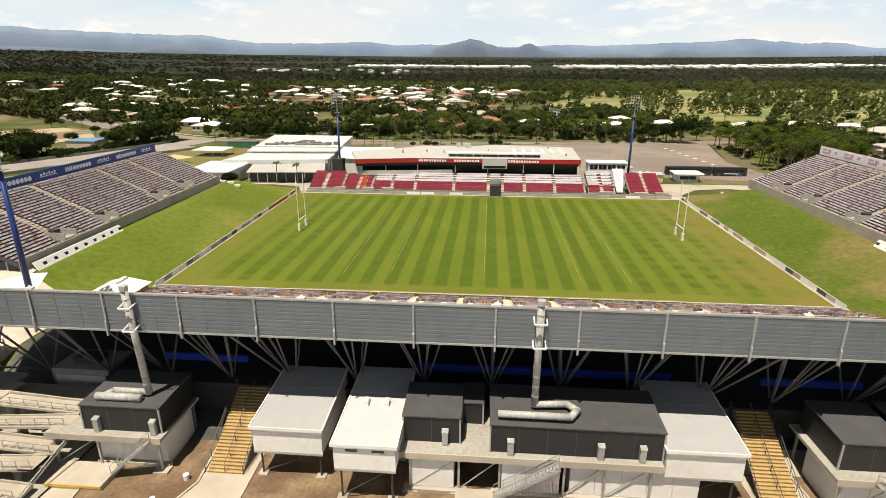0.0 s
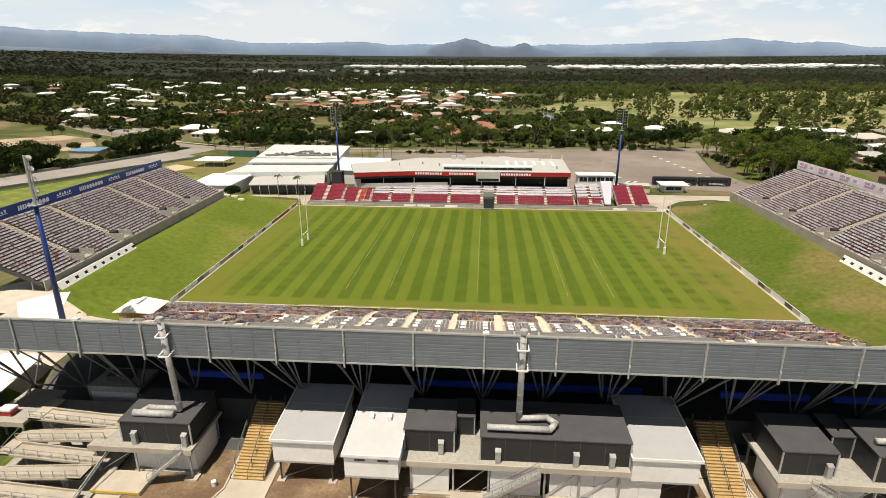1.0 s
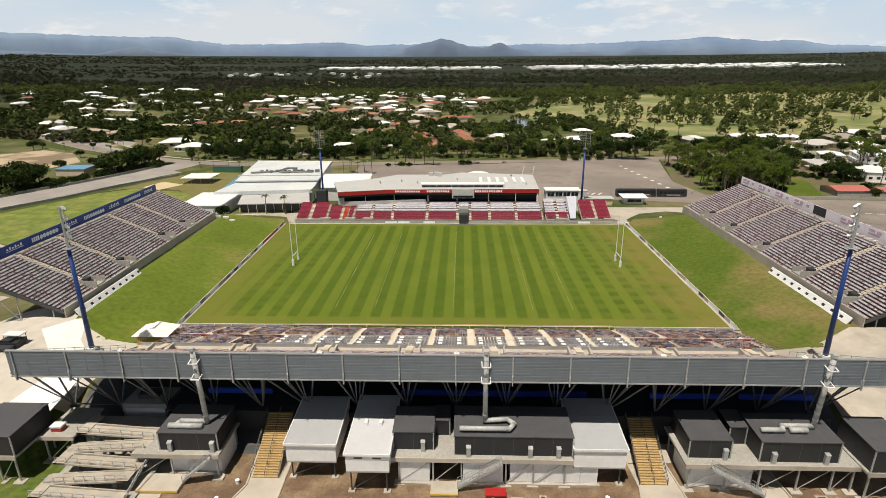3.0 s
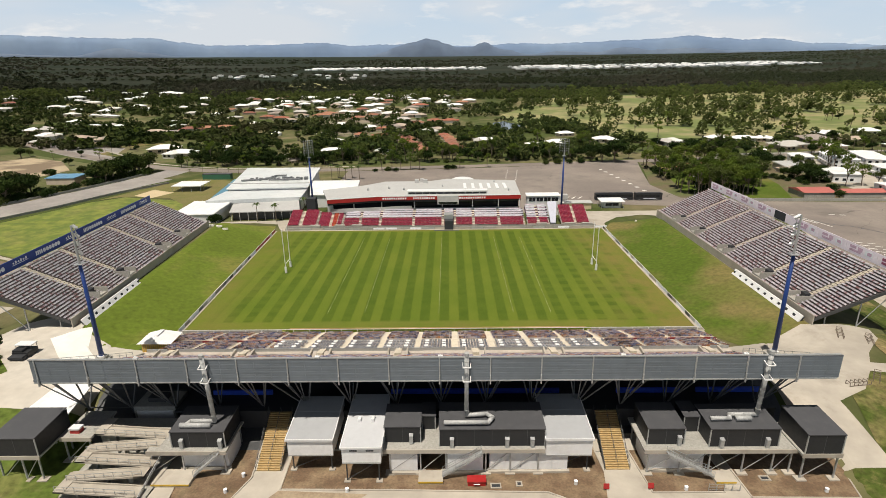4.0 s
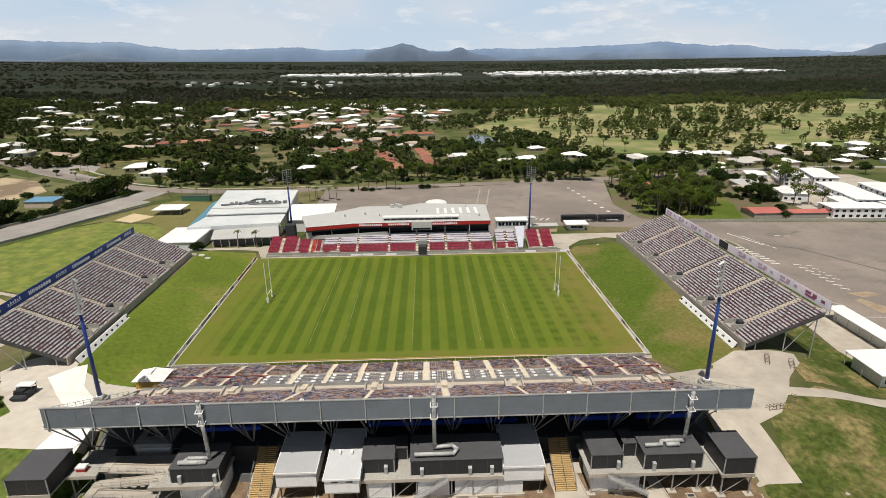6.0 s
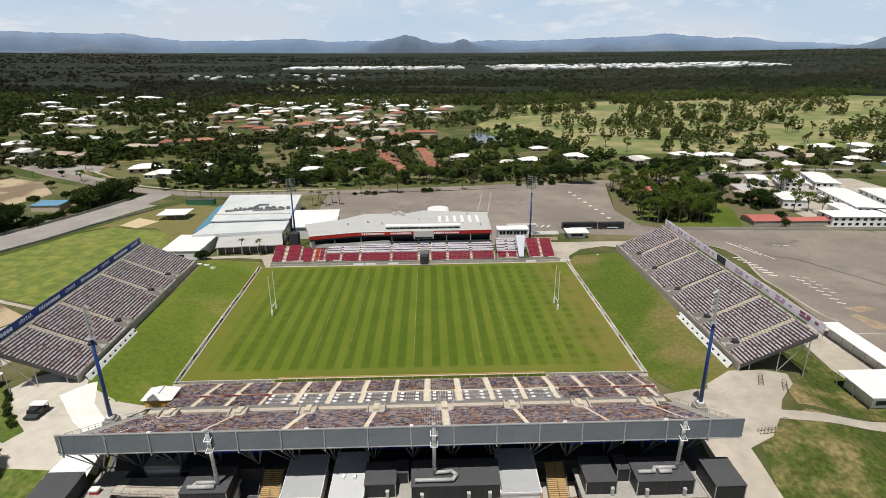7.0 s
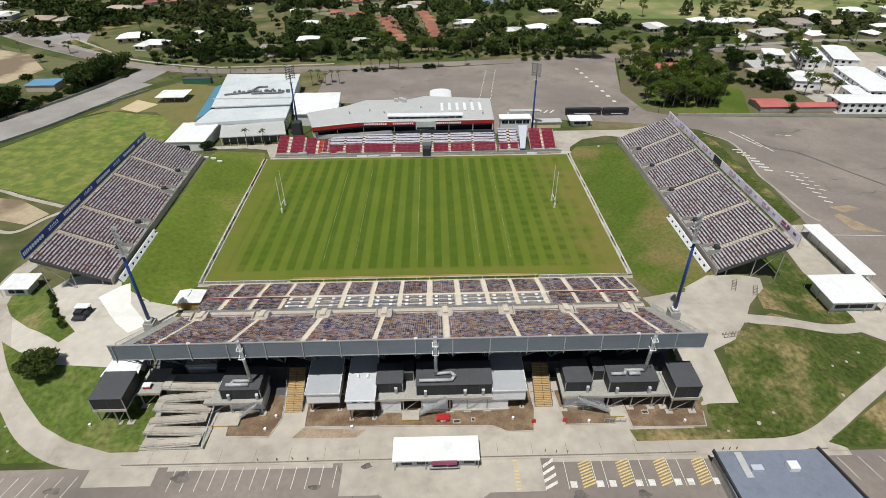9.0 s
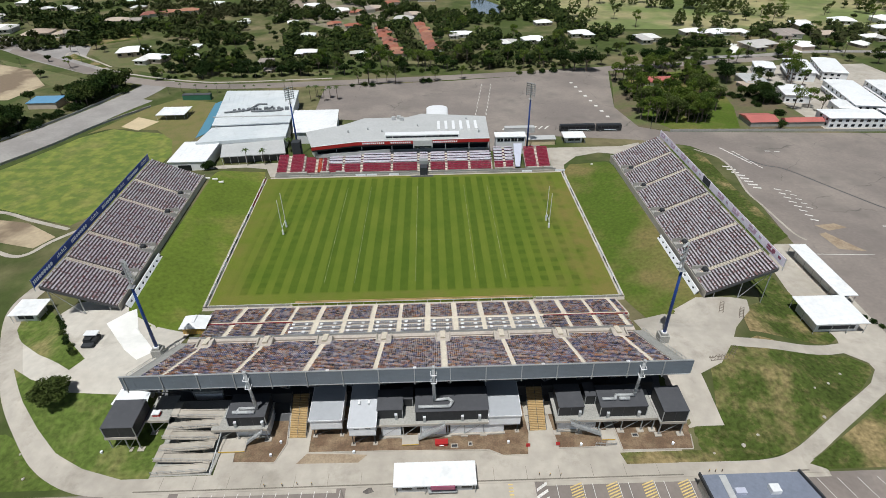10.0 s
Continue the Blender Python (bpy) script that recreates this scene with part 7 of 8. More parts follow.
plant("round", 177, 207, 1.9, "", "broad dark shade tree behind the grove")
# trees along the rear street
for x, y, k, s in ((-40, 181, "gum", 0.9), (-34, 183, "gum", 1.0), (-28, 181, "gum", 0.9), (-22, 184, "gum", 1.0), (-16, 182, "gum", 0.9), (10, 186, "gum", .8), (28, 190, "gum", .8), (100, 205, "round", 1.3), (107, 204, "round", 1.7), (115, 202, "round", 2.0), (-44, 178, "bush", 1.2), (-36, 179, "bush", 1.3), (-31, 178, "bush", 1.2), (6, 184, "bush", 1.5), (2, 183, "bush", 1.4), (76, 199, "bush", 1.6), (84, 200, "bush", 1.5), (92, 201, "bush", 1.6), (68, 198, "bush", 1.3)):
    plant(k, x, y, s, "rear street trees")
for k in range(58):
    x = -185 + 5.2 * k + tree_rnd.uniform(-2, 2)
    if not 52 < x < 66:
        plant(tree_rnd.choice(["round", "gum", "round"]), x, 219 + 0.03 * x + tree_rnd.uniform(-5, 9), tree_rnd.uniform(0.9, 1.35), "rear street trees")
for k in range(70):
    x = -180 + 4.3 * k + tree_rnd.uniform(-2, 2)
    if not 52 < x < 66:
        plant(tree_rnd.choice(["bush", "bush", "round", "gum"]), x, 209 + 0.03 * x + tree_rnd.uniform(-2, 6), tree_rnd.uniform(0.8, 1.2), "rear street trees")
for k in range(40):
    x, y = -45 + 75 * tree_rnd.random(), 240 + 130 * tree_rnd.random()
    plant(tree_rnd.choice(["round", "gum", "palm"]), x, y, tree_rnd.uniform(0.6, 0.95), "suburb trees")
for x, y in ((-66, 150), (-62, 154), (-58, 150), (-64, 158), (-55, 156), (-50, 152), (-72, 60), (-80, 59.5), (-63, 74.5)):
    plant("palm", x, y, 0.9, "club palms")
for k in range(11):
    plant("palm", -160 + 8 * k + tree_rnd.uniform(-2, 2), 172 + tree_rnd.uniform(-3, 3), 0.6, "street palms")
plant("dome", -96, 54, 0.8, "", "rounded dark green tree beside the white shed")
big_tree = plant("dome", -88, -84, 1.0, "", "dense rounded dark tree on the lawn by the path")
big_tree.scale = (1.12, 1.12, 1.05)
for k in range(12):
    plant("bush", -107 + 1.5 * k + tree_rnd.uniform(-0.6, 0.6), -50 - 1.75 * k + tree_rnd.uniform(-0.7, 0.7), 0.6, "path shrubs")
for k in range(9):
    plant("bush", 131 + 1.2 * k, -54 - 2.1 * k, 0.6, "path shrubs")


# ---- houses ----
def house_proto(seed, roof_mat, label, plain=False):
    """A low house at the origin: walls, hipped roofs with eaves, windows, a door."""
    rnd = random.Random(seed)
    h = thing("house", (0, 0, 0), label, "house", "suburban houses")
    w, d = rnd.uniform(13, 19), rnd.uniform(8.5, 11)
    blocks = [(-w / 2, w / 2, -d / 2, d / 2, 2.7, 1.8)]
    if seed % 3:
        k = rnd.choice([-1, 1])
        blocks.append((k * w / 2 - 3.5 - k * 3.5, k * w / 2 + 3.5 - k * 3.5, -d / 2 - 4.5, d / 2 - 2, 2.7, 1.5))
    for x0, x1, y0, y1, z, r in blocks:
        part("wall", Shell().box(x0, x1, y0, y1, -0.5, z), HOUSE_WALL, h)
        e = 0.6
        x0, x1, y0, y1 = x0 - e, x1 + e, y0 - e, y1 + e
        if x1 - x0 > y1 - y0:
            k = (y1 - y0) / 2
            ridge = [(x0 + k, (y0 + y1) / 2, z + r), (x1 - k, (y0 + y1) / 2, z + r)]
            faces = [(0, 1, 5, 4), (1, 2, 5), (2, 3, 4, 5), (3, 0, 4)]
        else:
            k = (x1 - x0) / 2
            ridge = [((x0 + x1) / 2, y0 + k, z + r), ((x0 + x1) / 2, y1 - k, z + r)]
            faces = [(0, 1, 4), (1, 2, 5, 4), (2, 3, 5), (3, 0, 4, 5)]
        s = Shell().add([(x0, y0, z), (x1, y0, z), (x1, y1, z), (x0, y1, z)] + ridge, faces + [(3, 2, 1, 0)])
        s.box(x0, x1, y0 - 0.1, y0, z - 0.15, z + 0.03)
        part("roof", s, roof_mat, h)
        n = max(2, int((x1 - x0) / 4))
        for i in range(0 if plain else n):
            a = x0 + 1.2 + (x1 - x0 - 2.4) * i / n
            part("window", Shell().box(a, a + 1.6, y0 + e - 0.05, y0 + e - 0.01, 0.9, 2.1), GLASS, h)
    if plain:
        return h
    part("door", Shell().box(-0.45, 0.45, -d / 2 - 0.06, -d / 2 - 0.01, 0, 2.05), BARK, h)
    return h


HOUSES = {"pale": [house_proto(k, ROOF_PALE, "low house with a pale sheet metal roof") for k in (1, 2, 3, 4)], "clay": [house_proto(k, ROOF_CLAY, "low house with a terracotta tiled roof") for k in (5, 6, 7)], "tan": [house_proto(k, ROOF_TAN, "low house with a tan tiled roof") for k in (8, 9)]}
FAR_HOUSES = {"pale": [house_proto(k, ROOF_PALE, "low house with a pale sheet metal roof", True) for k in (1, 2, 3, 4)], "clay": [house_proto(k, ROOF_CLAY, "low house with a terracotta tiled roof", True) for k in (5, 6, 7)], "tan": [house_proto(k, ROOF_TAN, "low house with a tan tiled roof", True) for k in (8, 9)]}
HUSED, HOUSE_AT = set(), []
hr = random.Random(19)


def settle(kind, x, y, turn=None, size=1.0):
    proto = hr.choice((FAR_HOUSES if y > 380 else HOUSES)[kind])
    a = hr.choice([0, 90, 12, 100, -15]) if turn is None else turn
    m = Matrix.Translation((x, y, height(x, y))) @ Matrix.Rotation(radians(a), 4, "Z")
    HOUSE_AT.append((x, y))
    if proto not in HUSED:
        HUSED.add(proto)
        proto.matrix_basis = m
        ob = proto
    else:
        ob = copy_thing(proto, m)
    ob.scale = (size, size, size)
    return ob


NEAR_PALE = [(-420, 407, 27), (-384, 364, 23), (-372, 331, 14), (-173, 392, 12), (-184, 291, 12), (-172, 259, 13), (-226, 273, 25), (-202, 253, 21), (-17, 382, 20), (34, 314, 17), (-89, 265, 14), (-98, 324, 14),
             (-123, 381, 12), (-48, 257, 14), (72, 284, 15), (92, 288, 20), (112, 354, 17), (135, 306, 20), (185, 286, 21), (230, 304, 20), (252, 303, 18), (268, 302, 17), (391, 300, 20), (364, 274, 17), (342, 256, 14)]
MID_PALE = [(-399, 454, 14), (-384, 460, 15), (-369, 457, 14), (-328, 500, 12), (-304, 464, 12), (-225, 480, 15), (-463, 565, 13), (-449, 565, 13), (-434, 556, 13), (-345, 590, 18), (-310, 586, 15), (-269, 546, 13), (-118, 460, 18),
            (-529, 632, 15), (-585, 671, 18), (-570, 668, 16), (-52, 507, 20), (-84, 430, 20), (-140, 605, 18), (-128, 600, 16), (-184, 653, 18), (-96, 637, 20), (-108, 701, 20), (-269, 642, 18), (-438, 650, 16), (-469, 686, 20)]
FAR_PALE = [(-723, 967, 25), (-644, 758, 15), (-622, 777, 16), (-605, 778, 15), (-572, 742, 18), (-550, 800, 20), (-550, 843, 20), (-543, 941, 25), (-523, 936, 20), (-396, 677, 15), (-423, 816, 24), (-309, 740, 20), (-305, 794, 22), (-224, 719, 20),
            (-238, 835, 22), (-218, 770, 20), (-200, 793, 20), (-194, 834, 20), (-162, 816, 22), (-170, 731, 20), (-152, 731, 20), (-59, 785, 16), (-36, 783, 24), (-50, 717, 18), (37, 753, 24)]
TAN_HOUSES = [(-295, 393, 22), (-278, 396, 18), (-189, 560, 18), (-190, 508, 18), (-115, 242, 12), (-106, 220, 10), (-50, 553, 18), (-34, 556, 18), (-9, 404, 18), (-50, 440, 20), (-228, 581, 20), (208, 160, 14), (303, 290, 24), (-341, 345, 24), (-318, 348, 18)]
CLAY_HOUSES = [(-275, 427, 18), (-258, 434, 18), (-243, 441, 18), (-312, 642, 16), (-245, 698, 18), (-228, 546, 18), (-207, 531, 18), (-270, 597, 15), (-121, 638, 18), (-82, 370, 14), (-63, 359, 14), (-66, 425, 15), (-33, 471, 17), (-14, 491, 18),
               (5, 489, 18), (-180, 635, 16), (-158, 584, 18), (150, 170, 12), (-95, 560, 18), (-110, 530, 18)]
for kind, rows in (("pale", NEAR_PALE), ("pale", MID_PALE), ("pale", FAR_PALE), ("tan", TAN_HOUSES), ("clay", CLAY_HOUSES)):
    for x, y, w in rows:
        settle(kind, x, y, hr.choice([0, 8, -12, 15, 90]) if w < 17 else hr.choice([0, 6, -10, 12]), min(1.55, max(0.7, w / 16.5)))
# two close rows of clay-roofed units behind the rear street
for k in range(7):
    settle("clay", -38 + 3.0 * k + hr.uniform(-1, 1), 344 - 14.5 * k, 96 + hr.uniform(-4, 4), 0.82)
    settle("clay", -1 + 1.6 * k + hr.uniform(-1, 1), 357 - 14.5 * k, 94 + hr.uniform(-4, 4), 0.82)


def house_spots(n, xa, xb, ya, yb, gap, mix):
    for _ in range(n):
        for _ in range(40):
            y = hr.uniform(ya, yb)
            x = hr.uniform(xa, xb) * (y + 176) / 700
            if all((x - a) ** 2 + (y - b) ** 2 > gap * gap for a, b in HOUSE_AT):
                settle(hr.choices(["pale", "clay", "tan"], mix)[0], x, y, None, hr.uniform(1.05, 1.4))
                break


house_spots(46, -260, 20, 560, 900, 22, [0.55, 0.2, 0.25])
house_spots(18, -680, -260, 480, 960, 28, [0.8, 0.06, 0.14])
house_spots(12, 420, 640, 240, 330, 30, [0.8, 0.0, 0.2])
for family in (*HOUSES.values(), *FAR_HOUSES.values()):
    for proto in family:
        if proto not in HUSED:
            for o in (*proto.children_recursive, proto):
                bpy.data.objects.remove(o)

# white walled complex and red sheds beyond the car park
wc = thing("white_complex", (250, 140, 0), "white rendered two-storey apartment complex with pale roofs", "building")
for cx, cy, w, d, z, turn in ((228.5, 94.5, 29, 13, 5.6, -4), (271, 92, 50, 13, 5.8, -4), (252, 128, 16, 47, 5.8, -12), (222.5, 138, 14, 20, 4.6, -14), (252, 184, 14, 33, 5.8, -20), (272, 184, 14, 36, 5.8, -20), (231, 189, 12, 15, 5.6, -20), (278, 128, 18, 42, 5.8, -12), (236.5, 113, 9, 14, 4.2, -10)):
    m = Matrix.Translation((cx, cy, 0)) @ Matrix.Rotation(radians(turn), 4, "Z")
    x0, x1, y0, y1 = -w / 2, w / 2, -d / 2, d / 2
    part("wall", Shell().box(x0, x1, y0, y1, -0.2, z).turned(m), WHITE, wc)
    a0, a1, b0, b1 = x0 - 0.6, x1 + 0.6, y0 - 0.6, y1 + 0.6
    long = w > d
    top = [(a0 + 2, 0, z + 1.0), (a1 - 2, 0, z + 1.0)] if long else [(0, b0 + 2, z + 1.0), (0, b1 - 2, z + 1.0)]
    sides = [(0, 1, 5, 4), (1, 2, 5), (2, 3, 4, 5), (3, 0, 4)] if long else [(0, 1, 4), (1, 2, 5, 4), (2, 3, 5), (3, 0, 4, 5)]
    part("roof", Shell().add([(a0, b0, z), (a1, b0, z), (a1, b1, z), (a0, b1, z)] + top, sides + [(3, 2, 1, 0)]).turned(m), WHITE_ROOF, wc)
    for f in range(2 if z > 5 else 1):
        for k in range(max(1, int(w / 3.6))):
            a = x0 + 1.0 + 3.6 * k
            part("window", Shell().box(a, a + 1.7, y0 - 0.06, y0 - 0.01, 0.9 + 2.6 * f, 2.2 + 2.6 * f).turned(m), GLASS, wc)
        for k in range(int(d / 6)):
            b = y0 + 1.5 + 6 * k
            part("window", Shell().box(x0 - 0.06, x0 - 0.01, b, b + 1.7, 0.9 + 2.6 * f, 2.2 + 2.6 * f).turned(m), GLASS, wc)
    if d > 30:
        part("balcony", Shell().box(x0 - 1.6, x0 - 0.02, y0 + 3, y1 - 3, 2.7, 2.9).turned(m), WHITE, wc)
def clear_of_buildings(x, y):
    return all(abs(x - a) > 11 or abs(y - b) > 9 for a, b in HOUSE_AT) and abs(y - 236) > 6


RED_ROOF = surface("faded_red_roof", (0.40, 0.12, 0.10), 0.7, var=0.15)
for x0, x1, y0, y1 in ((175, 190, 93, 106), (193.5, 216, 92, 98)):
    b = thing("shed", ((x0 + x1) / 2, y0, 0), "low brick shed with a faded red sheet roof", "shed", "red sheds")
    part("wall", Shell().box(x0, x1, y0, y1, -0.1, 2.6), CONC_WALL, b)
    part("roof", Shell().add([(x0 - .4, y0 - .4, 2.6), (x1 + .4, y0 - .4, 2.6), (x1 + .4, y1 + .4, 2.6), (x0 - .4, y1 + .4, 2.6), (x0 - .4, (y0 + y1) / 2, 4.0), (x1 + .4, (y0 + y1) / 2, 4.0)], [(0, 1, 5, 4), (2, 3, 4, 5), (1, 2, 5), (3, 0, 4), (3, 2, 1, 0)]), RED_ROOF, b)
drape("yard", [(170, 89), (212, 87), (213, 150), (222, 196), (198, 196), (186, 140)], LITTER, 0.045, "bare brown yard behind the sheds", "yard", cell=20)
drape("yard", [(212, 86), (312, 84), (312, 206), (226, 206), (212, 150)], CONC, 0.03, "pale paved yard of the white complex", "yard", cell=20)
drape("path", [(239, 277), (254, 266), (237, 239), (231, 241), (246, 264)], NEW_CONC, 0.14, "pale concrete driveway", "path", cell=20)
drape("path", [(296, 278), (316, 272), (288, 240), (281, 243), (300, 266)], NEW_CONC, 0.14, "pale concrete driveway", "path", cell=20)
drape("lawn", [(262, 280), (278, 256), (258, 243), (250, 250), (258, 266)], BANK, 0.12, "green front lawn", "lawn", cell=20)
strip("road", [(196, 230), (249, 233), (291, 240), (345, 236), (420, 215)], 7, ROAD, 0.08, "grey suburban street", "road", 5)
plant("round", 189, 88.6, 0.9, "", "dark conical tree before the sheds")
plain_building("house", 147, 162, 165, 173, 2.8, WHITE, RED_ROOF, "low white house with a faded red roof in the grove", "house", 0.8, eave=0.9)
plain_building("house", 205, 218, 158, 174, 3.2, HOUSE_WALL, GREY_ROOF, "low house with a grey sheet roof among dark shrubs", "house", 1.0, eave=0.7)
for k in range(26):
    _x, _y = 188 + 22 * tree_rnd.random(), 127 + 17 * tree_rnd.random()
    plant("bush" if k % 4 else "round", _x, _y, tree_rnd.uniform(0.8, 1.5), "yard shrubs")
for _x, _y, _s in ((222, 178, 1.3), (226, 172, 1.1), (199, 176, 1.5), (197, 168, 1.3), (202, 182, 1.4), (219, 148, 1.0), (241, 176, 1.5), (243, 170, 1.4), (238, 171, 1.3)):
    plant("gum" if _x > 230 else "round", _x, _y, _s, "yard trees")
for _x, _y, _k in ((193, 141, 2), (199, 139, 2), (206, 138, 2), (204, 147, 1), (205, 128, 2), (212, 118, 1), (224, 112, 1), (222, 120, 1), (240, 158, 1), (236, 163, 1), (205, 196, 2), (203, 188, 2), (190, 200, 2), (212, 180, 2), (216, 206, 1), (224, 212, 1), (200, 214, 2), (188, 222, 1), (300, 228, 1), (322, 205, 2), (334, 225, 2), (330, 190, 1), (270, 226, 1), (205, 250, 2), (213, 262, 1), (222, 270, 1), (210, 258, 2), (262, 226, 2), (330, 268, 2), (326, 290, 1), (322, 296, 2)):
    plant("gum" if _k == 1 else "round", _x, _y, 1.1, "yard trees")
for k in range(12):
    _x, _y = 176 + 28 * tree_rnd.random(), 108 + 88 * tree_rnd.random()
    plant("bush", _x, _y, tree_rnd.uniform(0.8, 1.9), "yard shrubs")
for k in range(30):
    _x, _y = 205 + 150 * tree_rnd.random(), 224 + 40 * tree_rnd.random()
    if clear_of_buildings(_x, _y):
        plant(tree_rnd.choice(["bush", "bush", "palm", "round"]), _x, _y, tree_rnd.uniform(0.8, 1.3), "yard shrubs")
single("boundary_wall", Shell().beam((131, 89.4, 0.6), (250, 82.6, 0.6), 0.3, 1.5), CONC_WALL, "grey boundary wall along the car park", "wall", kind="structure")
plain_building("shed", -234, -217, 147, 158, 3.6, HOUSE_WALL, ROOF_BLUE, "shed with a blue sheet roof among trees", "shed", 0.6)
plain_building("container", -146, -129, 157.5, 161, 3.0, surface("green_container", (0.03, 0.12, 0.07), 0.6, var=0.2), DARK_ROOF, "dark green shipping container", "container", 0.05, eave=0.05)


def coach(x0, y, length):
    b = thing("bus", (x0 + length / 2, y, 0), "long black coach parked behind the far stand", "bus")
    part("body", Shell().box(x0, x0 + length, y - 1.25, y + 1.25, 0.45, 3.4).box(x0 + 0.1, x0 + length - 0.1, y - 1.15, y + 1.15, 3.4, 3.55), BLACK_WALL, b)
    n = int(length / 1.9)
    for k in range(n):
        part("window", Shell().box(x0 + 0.5 + 1.9 * k, x0 + 2.2 + 1.9 * k, y - 1.3, y - 1.26, 1.6, 2.8), GLASS, b)
    part("stripe", Shell().box(x0 + 4, x0 + length - 3, y - 1.29, y - 1.26, 0.9, 1.2), SIGN_WHITE, b)
    for x in (x0 + 2, x0 + length - 2.5, x0 + length - 3.8):
        w = part("wheel", Shell().tube((x, y - 1.28, 0.5), (x, y - 0.9, 0.5), 0.5, n=16), BLACK_AND_SHADE, b)
        part("rim", Shell().tube((x, y - 1.31, 0.5), (x, y - 1.285, 0.5), 0.28, n=12), GREY_STEEL, w)


coach(74, 93.4, 18.2)
coach(93, 92.8, 13)
plain_building("container", 45, 60.5, 92, 95, 2.7, GREY_ROOF, GREY_ROOF, "pale grey site office container", "container", 0.05, eave=0.05)
plain_building("kiosk", 54, 68, 76, 80, 2.8, surface("cream_wall", (0.6, 0.5, 0.32), 0.8, var=0.1), GREY_ROOF, "cream walled kiosk behind the far terrace", "kiosk", 0.2)
hk = thing("corner_kiosk", (-62.2, -58.0, 3), "small yellow timber kiosk with a white gable roof", "kiosk")
part("wall", Shell().box(-65.2, -59.0, -60.6, -55.6, 1.5, 5.6), TREAD, hk, "yellow timber slats")
for k in range(14):
    part("slat", Shell().box(-65.1 + 0.45 * k, -64.95 + 0.45 * k, -60.66, -60.61, 2.5, 5.5), YELLOW, hk)
part("roof", Shell().add([(-66.0, -61.0, 5.6), (-58.4, -61.0, 5.6), (-58.4, -55.2, 5.6), (-66.0, -55.2, 5.6), (-62.2, -60.0, 6.8), (-62.2, -56.2, 6.8)], [(0, 1, 4), (1, 2, 5, 4), (2, 3, 5), (3, 0, 4, 5), (3, 2, 1, 0)]), WHITE_ROOF, hk)
part("ridge_vent", Shell().box(-62.6, -61.8, -59.6, -56.6, 6.7, 7.0), WHITE, hk)
uv = thing("utility_cart", (-88, -64, 5), "black utility cart with a white cab roof on the concourse", "cart")
part("body", Shell().box(-90.0, -86.6, -65.6, -62.6, 5.35, 6.3).box(-89.9, -87.8, -65.5, -62.7, 6.3, 6.75), BLACK_WALL, uv)
part("roof", Shell().box(-90.1, -86.5, -64.4, -62.4, 7.25, 7.45), WHITE, uv)
for x, y in ((-89.9, -64.3), (-86.7, -64.3), (-89.9, -62.6), (-86.7, -62.6)):
    part("roof_post", Shell().beam((x, y, 6.3), (x, y, 7.25), 0.09), STEEL, uv)
part("tray", Shell().box(-89.8, -86.8, -67.2, -65.7, 5.45, 5.95), BLACK_AND_SHADE, uv, "dark cargo tray")
for x, y in ((-89.8, -66.4), (-86.8, -66.4), (-89.8, -63.3), (-86.8, -63.3)):
    part("wheel", Shell().tube((x - 0.15, y, 5.42), (x + 0.15, y, 5.42), 0.42, n=12), BLACK_AND_SHADE, uv)

# golf course, pond
drape("fairway", [(150, 330), (90, 420), (70, 560), (180, 800), (420, 860), (760, 820), (1000, 560), (760, 330), (420, 310)], GOLF, 0.2, "pale dry golf fairways", "golf course", cell=25)
drape("pond", [(50, 412), (78, 404), (86, 445), (68, 490), (54, 478)], WATER, 0.35, "dull green-grey pond", "water", cell=40)
drape("fairway", [(-640, 690), (-500, 700), (-480, 740), (-620, 740)], GOLF, 0.3, "pale green paddock", "paddock", cell=25)
drape("fairway", [(-409, 1195), (-378, 1350), (-224, 1243), (-210, 1076)], GOLF, 0.4, "pale green paddock", "paddock", cell=25)
strip("road", [(-150, 1180), (-260, 1350), (-330, 1600), (-380, 1900)], 16, ROAD, 0.5, "distant pale road", "road", 6)
drape("earth_lot", [(-150, 420), (-60, 330), (-20, 330), (-30, 520), (-160, 700)], surface("suburb_paving", (0.26, 0.21, 0.16), 0.9, second=(0.1, 0.11, 0.04), big=0.05, var=0.3), 0.1, "streets and yards between houses", "street", cell=40)

# ---- suburban and distant trees ----
occupied = HOUSE_AT


def clear_of_houses(x, y, r=9.0):
    return all(abs(x - a) > r + 0.5 or not -1.5 * r < y - b < r for a, b in occupied)


count = 0
while count < 215:
    y = tree_rnd.uniform(208, 430)
    x = tree_rnd.uniform(-0.85, 0.88) * (y + 150)
    if x > 150 and y > 300 or (-250 < x < -190 and y < 225) or not clear_of_houses(x, y, 9) or abs(y - 205) < 8 or (x < -200 and y < 300 and tree_rnd.random() < 0.6):
        continue
    plant(tree_rnd.choices(["round", "gum", "palm"], [0.6, 0.25, 0.15])[0], x, y, tree_rnd.uniform(0.75, 1.1), "suburb trees")
    count += 1


count = 0
while count < 46:
    x, y = tree_rnd.uniform(150, 460), tree_rnd.uniform(318, 470)
    if clear_of_houses(x, y, 11):
        plant("gum" if tree_rnd.random() < 0.75 else "round", x, y, tree_rnd.uniform(0.8, 1.3), "fairway trees")
        count += 1


